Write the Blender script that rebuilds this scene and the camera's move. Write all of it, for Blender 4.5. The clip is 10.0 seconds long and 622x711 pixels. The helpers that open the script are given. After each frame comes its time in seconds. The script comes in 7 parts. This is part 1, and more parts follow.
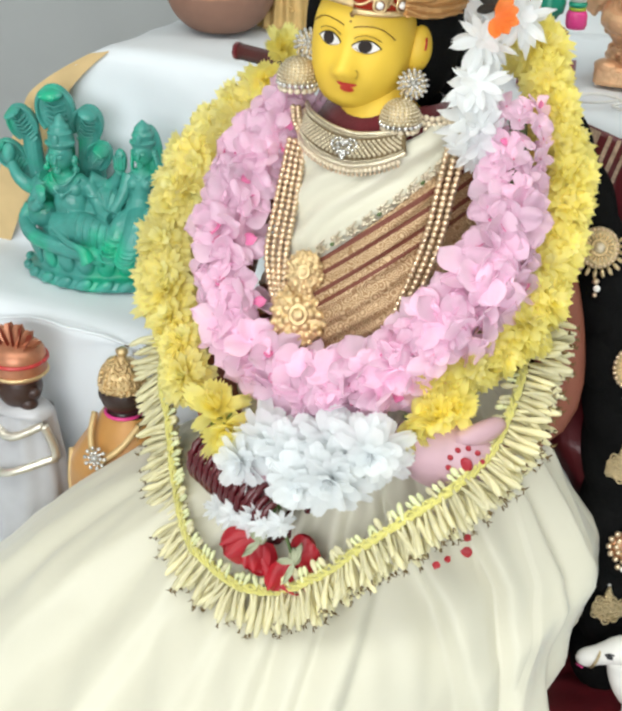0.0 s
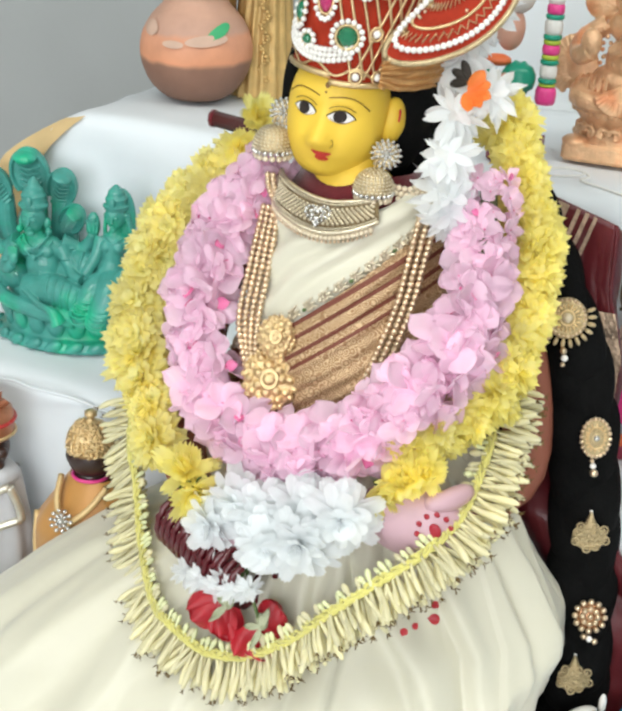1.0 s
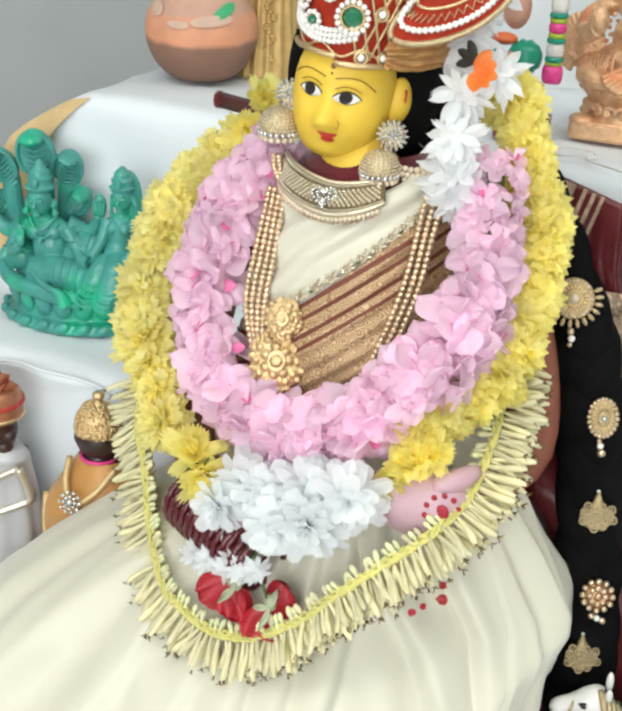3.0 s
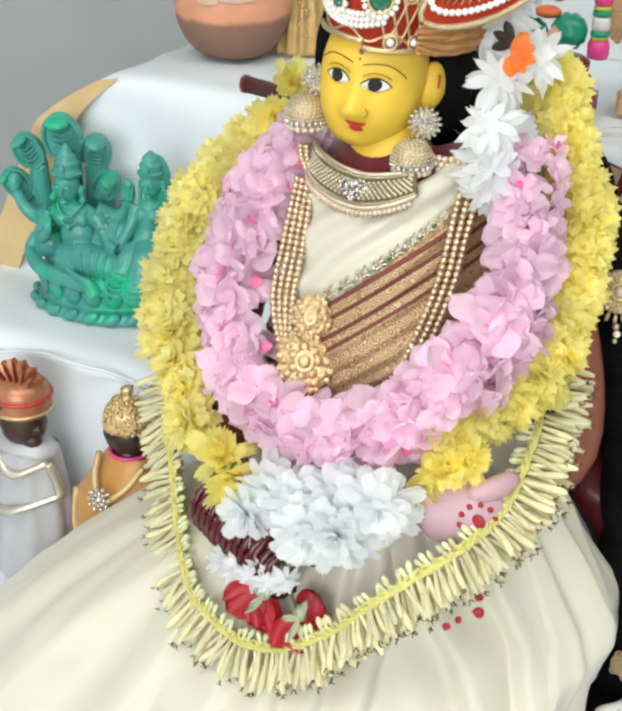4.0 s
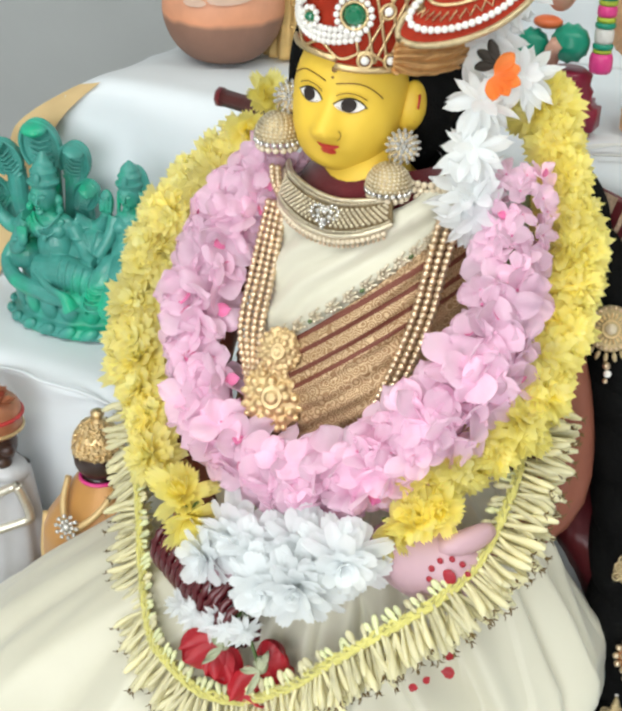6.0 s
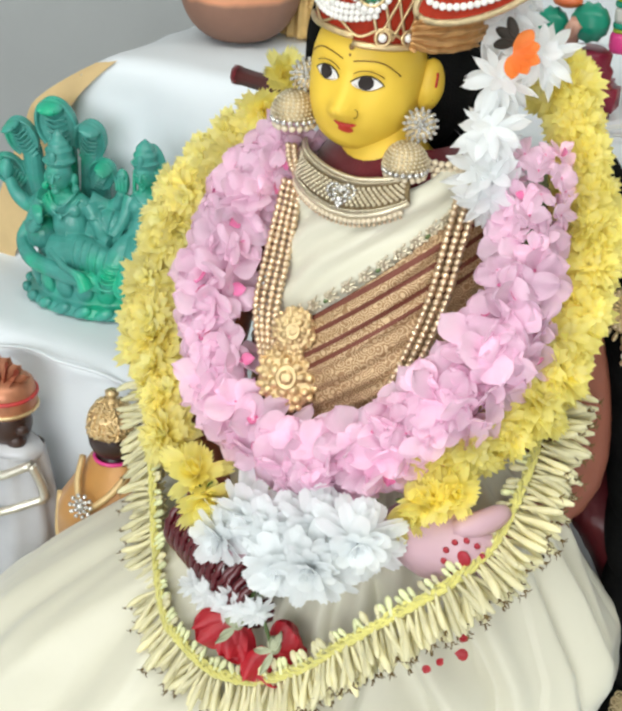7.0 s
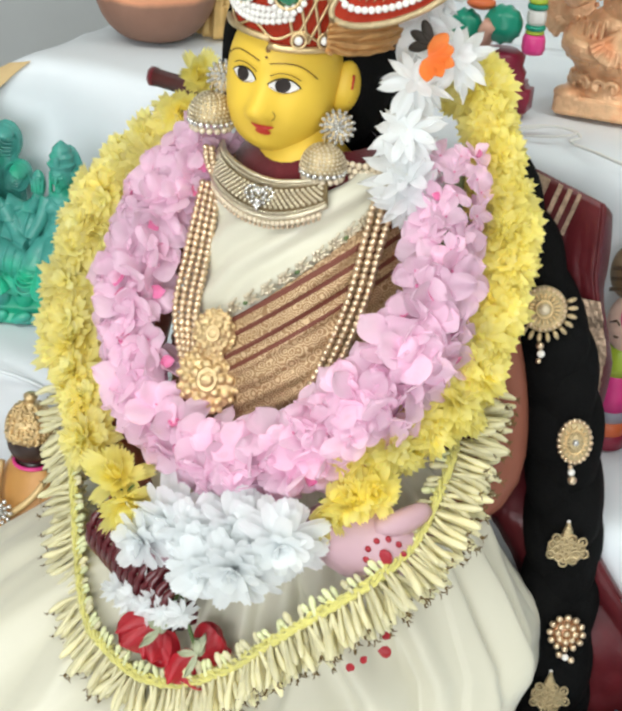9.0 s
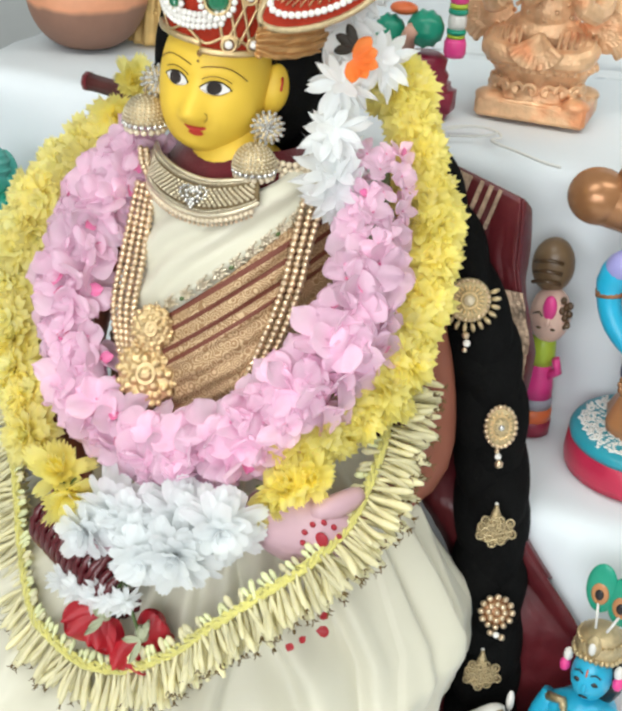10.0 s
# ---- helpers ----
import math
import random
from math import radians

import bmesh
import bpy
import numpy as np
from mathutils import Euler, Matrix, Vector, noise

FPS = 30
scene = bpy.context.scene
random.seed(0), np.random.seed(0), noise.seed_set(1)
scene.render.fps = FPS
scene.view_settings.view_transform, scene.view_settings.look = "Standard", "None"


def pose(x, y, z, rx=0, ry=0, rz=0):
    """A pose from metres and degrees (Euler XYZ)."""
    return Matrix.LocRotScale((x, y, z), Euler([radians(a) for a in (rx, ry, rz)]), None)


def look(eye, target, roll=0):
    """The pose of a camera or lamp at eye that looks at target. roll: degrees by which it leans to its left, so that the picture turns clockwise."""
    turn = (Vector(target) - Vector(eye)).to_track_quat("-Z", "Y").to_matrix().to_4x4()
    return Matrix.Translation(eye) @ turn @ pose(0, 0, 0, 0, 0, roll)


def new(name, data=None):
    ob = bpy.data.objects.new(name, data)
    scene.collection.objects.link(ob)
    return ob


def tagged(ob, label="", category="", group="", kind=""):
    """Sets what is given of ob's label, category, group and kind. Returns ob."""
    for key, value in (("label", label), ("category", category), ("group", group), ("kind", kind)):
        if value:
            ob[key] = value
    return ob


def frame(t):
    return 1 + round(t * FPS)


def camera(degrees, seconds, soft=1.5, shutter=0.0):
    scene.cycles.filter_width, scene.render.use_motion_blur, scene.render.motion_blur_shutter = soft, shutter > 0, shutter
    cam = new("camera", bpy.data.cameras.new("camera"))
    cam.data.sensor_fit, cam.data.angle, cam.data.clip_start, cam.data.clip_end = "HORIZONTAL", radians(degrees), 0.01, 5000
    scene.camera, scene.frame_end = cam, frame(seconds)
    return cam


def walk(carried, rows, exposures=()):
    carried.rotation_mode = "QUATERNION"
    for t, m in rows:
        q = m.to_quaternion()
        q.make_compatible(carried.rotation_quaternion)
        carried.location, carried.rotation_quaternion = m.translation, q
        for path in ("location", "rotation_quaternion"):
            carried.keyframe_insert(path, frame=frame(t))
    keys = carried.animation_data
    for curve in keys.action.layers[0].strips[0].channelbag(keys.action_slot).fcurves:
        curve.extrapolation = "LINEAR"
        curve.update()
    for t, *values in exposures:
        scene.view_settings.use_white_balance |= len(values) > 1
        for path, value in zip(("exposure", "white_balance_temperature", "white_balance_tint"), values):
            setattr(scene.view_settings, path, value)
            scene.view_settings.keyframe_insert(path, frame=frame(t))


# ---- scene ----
cam = camera(27.00, 10.0, soft=3.2)
PATH = [
    (0, (-0.00626, -0.82414, 0.72594), (-0.01698, -0.10860, 0.36834), 1.772),
    (0.2, (-0.00579, -0.82828, 0.71871), (-0.00915, -0.10714, 0.37238), 1.956),
    (0.4, (0.00223, -0.83937, 0.71155), (0.01282, -0.10240, 0.40047), 2.958),
    (0.5, (-0.00593, -0.82632, 0.72618), (0.00537, -0.09646, 0.39882), 2.937),
    (1, (-0.01120, -0.82934, 0.72581), (-0.00119, -0.09563, 0.40711), 3.402),
    (1.5, (-0.01229, -0.83058, 0.72622), (-0.00276, -0.09824, 0.40439), 3.443),
    (2, (-0.01349, -0.83283, 0.72573), (-0.00839, -0.09937, 0.40632), 3.383),
    (2.2, (-0.01257, -0.83379, 0.72654), (-0.00319, -0.09883, 0.41070), 3.460),
    (3.3, (-0.00904, -0.82042, 0.73126), (-0.01111, -0.09614, 0.39155), 2.342),
    (3.5, (-0.00306, -0.81164, 0.73604), (-0.01667, -0.08960, 0.39185), 1.984),
    (4, (0.00468, -0.78108, 0.73866), (-0.02253, -0.06581, 0.38138), 1.474),
    (4.5, (0.01936, -0.75286, 0.74204), (-0.00802, -0.04346, 0.37325), 1.569),
    (5, (0.01952, -0.73059, 0.74434), (-0.04184, -0.02758, 0.36750), 0.908),
    (5.5, (0.03380, -0.72151, 0.74436), (-0.01218, -0.01361, 0.37454), 1.687),
    (5.7, (0.03742, -0.71859, 0.74536), (-0.00747, -0.00802, 0.38056), 1.847),
    (6.8, (0.04037, -0.71773, 0.74206), (-0.00959, -0.01399, 0.36490), 2.166),
    (7, (0.03951, -0.71585, 0.74099), (-0.01524, -0.01181, 0.36505), 1.939),
    (7.5, (0.04122, -0.71501, 0.73935), (-0.01246, -0.01388, 0.35787), 1.903),
    (8, (0.03911, -0.71350, 0.73908), (-0.00650, -0.01484, 0.35205), 1.869),
    (8.5, (0.04448, -0.71353, 0.74309), (0.02398, -0.00931, 0.36407), 2.373),
    (9, (0.03935, -0.71639, 0.74518), (0.03384, -0.01051, 0.36874), 3.070),
    (9.5, (0.03816, -0.73014, 0.74738), (0.05453, -0.02136, 0.37676), 3.222),
    (10, (0.03995, -0.74661, 0.74990), (0.07414, -0.03804, 0.38010), 3.480),
]
walk(cam, [(t, look(eye, target, roll)) for t, eye, target, roll in PATH], exposures=[(0.0, -0.06), (10.0, -0.1)])

# ---------------------------------------------------------------- light
world = bpy.data.worlds.new("room_world")
scene.world = world
world.use_nodes = True
world.node_tree.nodes["Background"].inputs[0].default_value = (0.75, 0.82, 0.9, 1)
world.node_tree.nodes["Background"].inputs[1].default_value = 0.2


def area_lamp(name, eye, target, sx, sy, watts, colour):
    data = bpy.data.lights.new(name, "AREA")
    data.shape, data.size, data.size_y, data.energy, data.color = "RECTANGLE", sx, sy, watts, colour
    ob = new(name, data)
    ob.matrix_world = look(eye, target)
    return ob


# two unseen ceiling sources, added to light the display from above
area_lamp("added_ceiling_fill", (-0.75, -0.75, 1.90), (-0.75, -0.75, 0), 1.2, 0.16, 13, (0.97, 1.0, 0.94))
area_lamp("added_ceiling_fill", (0.85, -0.55, 1.90), (0.85, -0.55, 0), 1.2, 0.16, 11, (0.97, 1.0, 0.94))
# large soft lamp added behind the viewer; no window is known there
area_lamp("added_front_fill", (-0.6, -2.22, 0.95), (0.0, 0.1, 0.4), 1.7, 1.1, 42, (0.93, 0.965, 0.985))

# ---------------------------------------------------------------- materials
TURN = Matrix.Rotation(radians(-22), 4, "Z")      # the display stands turned to the room


def mat(name, colour, rough=0.6, metal=0.0, var=0.12, scale=60.0, bump=0.15, bscale=None, sheen=0.0, sub=0.0, coat=0.0, per_object=0.0, trans=0.0):
    """A surface with two scales of colour variation and fine relief; scale is in cycles a metre."""
    m = bpy.data.materials.new(name)
    m.use_nodes = True
    nt = m.node_tree
    b = nt.nodes["Principled BSDF"]
    co = nt.nodes.new("ShaderNodeTexCoord")
    n1 = nt.nodes.new("ShaderNodeTexNoise")
    n1.inputs["Scale"].default_value, n1.inputs["Detail"].default_value = scale, 5
    n2 = nt.nodes.new("ShaderNodeTexNoise")
    n2.inputs["Scale"].default_value, n2.inputs["Detail"].default_value = scale * 0.13, 3
    nt.links.new(co.outputs["Object"], n1.inputs["Vector"])
    nt.links.new(co.outputs["Object"], n2.inputs["Vector"])
    add = nt.nodes.new("ShaderNodeMath")
    add.operation = "ADD"
    nt.links.new(n1.outputs["Fac"], add.inputs[0])
    nt.links.new(n2.outputs["Fac"], add.inputs[1])
    rng = nt.nodes.new("ShaderNodeMapRange")
    rng.inputs["From Min"].default_value, rng.inputs["From Max"].default_value = 0.6, 1.4
    rng.inputs["To Min"].default_value, rng.inputs["To Max"].default_value = 1 - var, 1 + var
    nt.links.new(add.outputs[0], rng.inputs["Value"])
    hsv = nt.nodes.new("ShaderNodeHueSaturation")
    hsv.inputs["Color"].default_value = (*colour, 1)
    if per_object:
        inf = nt.nodes.new("ShaderNodeObjectInfo")
        pr = nt.nodes.new("ShaderNodeMapRange")
        pr.inputs["To Min"].default_value, pr.inputs["To Max"].default_value = 1 - per_object, 1 + per_object
        nt.links.new(inf.outputs["Random"], pr.inputs["Value"])
        mul = nt.nodes.new("ShaderNodeMath")
        mul.operation = "MULTIPLY"
        nt.links.new(pr.outputs[0], mul.inputs[0])
        nt.links.new(rng.outputs[0], mul.inputs[1])
        nt.links.new(mul.outputs[0], hsv.inputs["Value"])
    else:
        nt.links.new(rng.outputs[0], hsv.inputs["Value"])
    nt.links.new(hsv.outputs[0], b.inputs["Base Color"])
    b.inputs["Roughness"].default_value, b.inputs["Metallic"].default_value = rough, metal
    b.inputs["Sheen Weight"].default_value = sheen
    b.inputs["Coat Weight"].default_value = coat
    if sub:
        b.inputs["Subsurface Weight"].default_value = sub
        b.inputs["Subsurface Radius"].default_value = (0.004, 0.003, 0.002)
        b.inputs["Subsurface Scale"].default_value = 1.0
    if trans:
        tr = nt.nodes.new("ShaderNodeBsdfTranslucent")
        nt.links.new(hsv.outputs[0], tr.inputs["Color"])
        mx = nt.nodes.new("ShaderNodeMixShader")
        mx.inputs[0].default_value = trans
        nt.links.new(b.outputs[0], mx.inputs[1])
        nt.links.new(tr.outputs[0], mx.inputs[2])
        nt.links.new(mx.outputs[0], nt.nodes["Material Output"].inputs["Surface"])
    if bump:
        n3 = nt.nodes.new("ShaderNodeTexNoise")
        n3.inputs["Scale"].default_value, n3.inputs["Detail"].default_value = bscale or scale * 4, 4
        nt.links.new(co.outputs["Object"], n3.inputs["Vector"])
        bp = nt.nodes.new("ShaderNodeBump")
        bp.inputs["Strength"].default_value, bp.inputs["Distance"].default_value = bump, 0.001
        nt.links.new(n3.outputs["Fac"], bp.inputs["Height"])
        nt.links.new(bp.outputs[0], b.inputs["Normal"])
    return m


def weave(m, scale=900.0, strength=0.12):
    """Adds a fine woven relief to a cloth."""
    nt = m.node_tree
    b = nt.nodes["Principled BSDF"]
    co = nt.nodes.new("ShaderNodeTexCoord")
    w = nt.nodes.new("ShaderNodeTexWave")
    w.inputs["Scale"].default_value, w.inputs["Distortion"].default_value = scale / 2.2, 4.0
    nt.links.new(co.outputs["Object"], w.inputs["Vector"])
    bp = nt.nodes.new("ShaderNodeBump")
    bp.inputs["Strength"].default_value, bp.inputs["Distance"].default_value = strength * 0.5, 0.0003
    nt.links.new(w.outputs["Fac"], bp.inputs["Height"])
    old = b.inputs["Normal"].links
    if old:
        nt.links.new(old[0].from_socket, bp.inputs["Normal"])
    nt.links.new(bp.outputs[0], b.inputs["Normal"])
    return m


WHITE_CLOTH = weave(mat("white_cotton", (0.78, 0.825, 0.86), 0.85, var=0.03, scale=14, bump=0.25, bscale=45), 1500, 0.1)
GOLD_BORDER = weave(mat("gold_border_cloth", (0.72, 0.52, 0.26), 0.6, 0.1, var=0.12, scale=40), 1500, 0.2)
CREAM_SILK = weave(mat("cream_silk", (0.67, 0.64, 0.515), 0.5, var=0.04, scale=18, bump=0.2, bscale=60, sheen=0.3), 1700, 0.08)
MAROON_SILK = weave(mat("maroon_silk", (0.105, 0.010, 0.014), 0.40, var=0.3, scale=60, bump=0.3, bscale=300), 1500, 0.12)
MAROON_VELVET = mat("maroon_velvet", (0.12, 0.010, 0.016), 0.8, var=0.25, scale=120, sheen=0.6, bump=0.4, bscale=900)
WALL_GREY = mat("grey_wall_paint", (0.50, 0.52, 0.52), 0.8, var=0.06, scale=6, bump=0.1, bscale=200)
WALL_WHITE = mat("white_wall_paint", (0.78, 0.78, 0.76), 0.8, var=0.04, scale=5, bump=0.1, bscale=200)
FLOOR_TILE = mat("floor_tile", (0.45, 0.43, 0.40), 0.3, var=0.08, scale=5, bump=0.05)
YELLOW_PETAL = mat("yellow_petal", (1.0, 0.93, 0.42), 0.55, var=0.08, scale=90, bump=0.2, bscale=400, trans=0.58, per_object=0.10)
YELLOW_BUD = mat("deep_yellow_petal", (1.0, 0.92, 0.33), 0.5, var=0.10, scale=90, bump=0.2, bscale=400, trans=0.55, per_object=0.08)
YELLOW_HEART = mat("greenish_yellow_petal", (0.98, 0.94, 0.46), 0.55, var=0.12, scale=90, bump=0.2, bscale=400, trans=0.4)
PINK_PETAL = mat("pink_petal", (0.97, 0.71, 0.85), 0.5, var=0.10, scale=70, bump=0.2, bscale=350, trans=0.46, per_object=0.13)
ROSE_PINK = mat("deep_pink_petal", (0.78, 0.20, 0.40), 0.5, var=0.15, scale=90, bump=0.2, sub=0.2)
WHITE_PETAL = mat("white_petal", (0.945, 0.965, 0.97), 0.5, var=0.03, scale=80, bump=0.2, bscale=400, trans=0.5, per_object=0.04)
IVORY_BUD = mat("ivory_bud", (0.95, 0.90, 0.62), 0.5, var=0.14, scale=120, bump=0.2, bscale=500, trans=0.38, per_object=0.12)
BUD_GREEN = mat("pale_green_bud", (0.72, 0.74, 0.42), 0.55, var=0.15, scale=120, bump=0.2, per_object=0.12)
BUD_TIP = mat("dried_brown_tip", (0.16, 0.10, 0.03), 0.8, var=0.3, scale=200)
YARN = mat("yellow_yarn", (0.74, 0.68, 0.20), 0.9, var=0.18, scale=400, bump=0.8, bscale=1500, sheen=0.4)
LEAF = mat("dull_green_leaf", (0.10, 0.16, 0.05), 0.6, var=0.25, scale=90)
ORANGE_PETAL = mat("orange_petal", (0.95, 0.26, 0.05), 0.5, var=0.12, scale=90, trans=0.38)
RED_PETAL = mat("red_rose_petal", (0.40, 0.012, 0.022), 0.45, var=0.25, scale=90, bump=0.3, bscale=300, sub=0.1)
GOLD = mat("gold_plate", (0.76, 0.57, 0.31), 0.32, 0.9, var=0.18, scale=260, bump=0.5, bscale=1400)
OLD_GOLD = mat("antique_gold", (0.58, 0.46, 0.27), 0.38, 0.85, var=0.25, scale=300, bump=0.6, bscale=1600)
PALE_GOLD = mat("pale_antique_gold", (0.74, 0.66, 0.50), 0.34, 0.8, var=0.2, scale=300, bump=0.4, bscale=1600)
BEAD_GOLD = mat("gold_bead", (0.74, 0.58, 0.40), 0.30, 0.85, var=0.1, scale=400, bump=0.0, per_object=0.12)
CREAM_PEARL = mat("cream_pearl", (0.74, 0.63, 0.46), 0.3, 0.1, var=0.08, scale=300, bump=0.0, coat=0.4, per_object=0.1)
PEARL = mat("pearl", (0.86, 0.83, 0.78), 0.25, var=0.05, scale=300, bump=0.0, coat=0.5, per_object=0.06)
STONE = mat("clear_stone", (0.70, 0.69, 0.66), 0.10, 0.65, var=0.2, scale=700, bump=0.0, coat=1.0, per_object=0.15)
EMERALD = mat("green_stone", (0.0, 0.16, 0.07), 0.08, var=0.3, scale=250, bump=0.0, coat=1.0)
RUBY = mat("pink_stone", (0.42, 0.02, 0.12), 0.08, var=0.3, scale=250, bump=0.0, coat=1.0)
CROWN_RED = mat("red_velvet", (0.36, 0.033, 0.014), 0.65, var=0.25, scale=200, bump=0.5, bscale=1500)
FACE_YELLOW = mat("turmeric_yellow_paint", (0.83, 0.555, 0.055), 0.55, var=0.05, scale=30, bump=0.12, bscale=90)
BLACK_HAIR = mat("black_hair", (0.004, 0.004, 0.004), 0.85, var=0.3, scale=300, bump=0.8, bscale=700)
PAINT_BLACK = mat("black_paint", (0.02, 0.012, 0.01), 0.4, var=0.1, bump=0)
PAINT_BROWN = mat("brown_line_paint", (0.20, 0.09, 0.01), 0.5, var=0.1, bump=0)
PAINT_WHITE = mat("white_paint", (0.82, 0.79, 0.75), 0.4, var=0.03, bump=0.05)
PAINT_RED = mat("red_paint", (0.55, 0.035, 0.02), 0.4, var=0.1, bump=0.05)
SKIN_BROWN = mat("brown_clay", (0.30, 0.095, 0.055), 0.55, var=0.12, scale=40)
PAINT_DOT = mat("dark_red_dye", (0.36, 0.014, 0.03), 0.5, var=0.15, bump=0.05)
SKIN_PINK = mat("pale_pink_clay", (0.58, 0.37, 0.42), 0.5, var=0.07, scale=40)
COPPER_GOLD = mat("copper_gold_paint", (0.80, 0.46, 0.25), 0.34, 0.35, var=0.35, scale=90, bump=0.9, bscale=420)
BRONZE = mat("bronze_brown", (0.36, 0.17, 0.075), 0.26, 0.35, var=0.25, scale=30, bump=0.3, bscale=120)


for m in (BLACK_HAIR, MAROON_VELVET, CROWN_RED):
    m.node_tree.nodes["Principled BSDF"].inputs["Specular IOR Level"].default_value = 0.12


# ---------------------------------------------------------------- building helpers
def mesh_from(name, verts, faces, mats, index=None, smooth=True):
    me = bpy.data.meshes.new(name)
    me.from_pydata(verts, [], faces)
    for m in mats:
        me.materials.append(m)
    if index is not None:
        me.polygons.foreach_set("material_index", index)
    me.polygons.foreach_set("use_smooth", [smooth] * len(faces))
    me.update()
    return me


class Geo:
    """Collects vertices and faces of one mesh."""

    def __init__(self):
        self.v, self.f, self.m = [], [], []

    def add(self, verts, faces, m=0):
        k = len(self.v)
        self.v += [tuple(p) for p in verts]
        self.f += [tuple(i + k for i in q) for q in faces]
        self.m += [m] * len(faces)
        return self

    def grid(self, fn, nu, nv, m=0, wrap_u=False, wrap_v=False):
        pts = [fn(i / (nu if wrap_u else nu - 1), j / (nv if wrap_v else nv - 1)) for i in range(nu) for j in range(nv)]
        fs = [(i * nv + j, (i + 1) % nu * nv + j, (i + 1) % nu * nv + (j + 1) % nv, i * nv + (j + 1) % nv)
              for i in range(nu if wrap_u else nu - 1) for j in range(nv if wrap_v else nv - 1)]
        return self.add(pts, fs, m)

    def ball(self, c, r, m=0, nu=10, nv=7, rot=None, fn=None):
        """An ellipsoid with radii r; rot: a Matrix; fn(d): factor on the radius along the direction d."""
        c = Vector(c)
        r = Vector(r if hasattr(r, "__len__") else (r, r, r))
        pts, fs = [], []
        for j in range(nv + 1):
            b = math.pi * j / nv
            for i in range(nu):
                a = 2 * math.pi * i / nu
                d = Vector((math.sin(b) * math.cos(a), math.sin(b) * math.sin(a), math.cos(b)))
                p = Vector((d.x * r.x, d.y * r.y, d.z * r.z)) * (fn(d) if fn else 1)
                pts.append(c + (rot @ p if rot else p))
        for j in range(nv):
            for i in range(nu):
                fs.append((j * nu + i, (j + 1) * nu + i, (j + 1) * nu + (i + 1) % nu, j * nu + (i + 1) % nu))
        return self.add(pts, fs, m)

    def tube(self, pts, rad, m=0, n=8, caps=True):
        """A round tube along pts; rad: a number or one for each point."""
        pts = [Vector(p) for p in pts]
        k = len(pts)
        rad = rad if hasattr(rad, "__len__") else [rad] * k
        t0 = (pts[1] - pts[0]).normalized()
        side = t0.orthogonal().normalized()
        ring = []
        for i, p in enumerate(pts):
            t = (pts[min(i + 1, k - 1)] - pts[max(i - 1, 0)]).normalized()
            side = (side - t * side.dot(t)).normalized()
            up = t.cross(side)
            for a in range(n):
                w = 2 * math.pi * a / n
                ring.append(p + (side * math.cos(w) + up * math.sin(w)) * rad[i])
        fs = [(i * n + a, i * n + (a + 1) % n, (i + 1) * n + (a + 1) % n, (i + 1) * n + a) for i in range(k - 1) for a in range(n)]
        if caps:
            fs += [tuple(range(n))[::-1], tuple((k - 1) * n + a for a in range(n))]
        return self.add(ring, fs, m)

    def lathe(self, c, prof, m=0, n=24, fn=None, squash=1.0):
        """Turns the profile (radius, height) round the upright axis at c; fn(a, r, h): a radius."""
        c = Vector(c)
        pts = []
        for r, h in prof:
            for i in range(n):
                a = 2 * math.pi * i / n
                q = fn(a, r, h) if fn else r
                pts.append(c + Vector((q * math.cos(a), q * math.sin(a) * squash, h)))
        k = len(prof)
        fs = [(j * n + i, j * n + (i + 1) % n, (j + 1) * n + (i + 1) % n, (j + 1) * n + i) for j in range(k - 1) for i in range(n)]
        fs += [tuple(range(n))[::-1], tuple((k - 1) * n + i for i in range(n))]
        return self.add(pts, fs, m)

    def box(self, c, s, m=0, rot=None, bevel=0.15):
        """A box with cut edges."""
        bm = bmesh.new()
        bmesh.ops.create_cube(bm, size=1)
        for v in bm.verts:
            v.co = Vector((v.co.x * s[0], v.co.y * s[1], v.co.z * s[2]))
        if bevel:
            bmesh.ops.bevel(bm, geom=bm.edges[:], offset=min(s) * bevel, segments=2, affect="EDGES")
        bm.verts.index_update()
        vs = [Vector(c) + (rot @ v.co if rot else v.co) for v in bm.verts]
        fs = [[v.index for v in f.verts] for f in bm.faces]
        bm.free()
        return self.add(vs, fs, m)

    def welded(self):
        """Joins vertices that lie on one another."""
        seen, to, keep = {}, [], []
        for p in self.v:
            k = tuple(round(c, 7) for c in p)
            if k not in seen:
                seen[k] = len(keep)
                keep.append(p)
            to.append(seen[k])
        fs, ms = [], []
        for q, m in zip(self.f, self.m):
            r = list(dict.fromkeys(to[i] for i in q))
            if len(r) > 2:
                fs.append(tuple(r))
                ms.append(m)
        self.v, self.f, self.m = keep, fs, ms
        return self

    def mesh(self, name, *mats, smooth=True):
        self.welded()
        return mesh_from(name, self.v, self.f, mats, self.m, smooth)


def holder(name, label, category, group="", at=(0, 0, 0), kind=""):
    """An Empty at a thing's base, in the display's own directions."""
    ob = new(name)
    ob.empty_display_size = 0.02
    ob.matrix_world = TURN @ Matrix.Translation(at)
    return tagged(ob, label, category, group, kind)


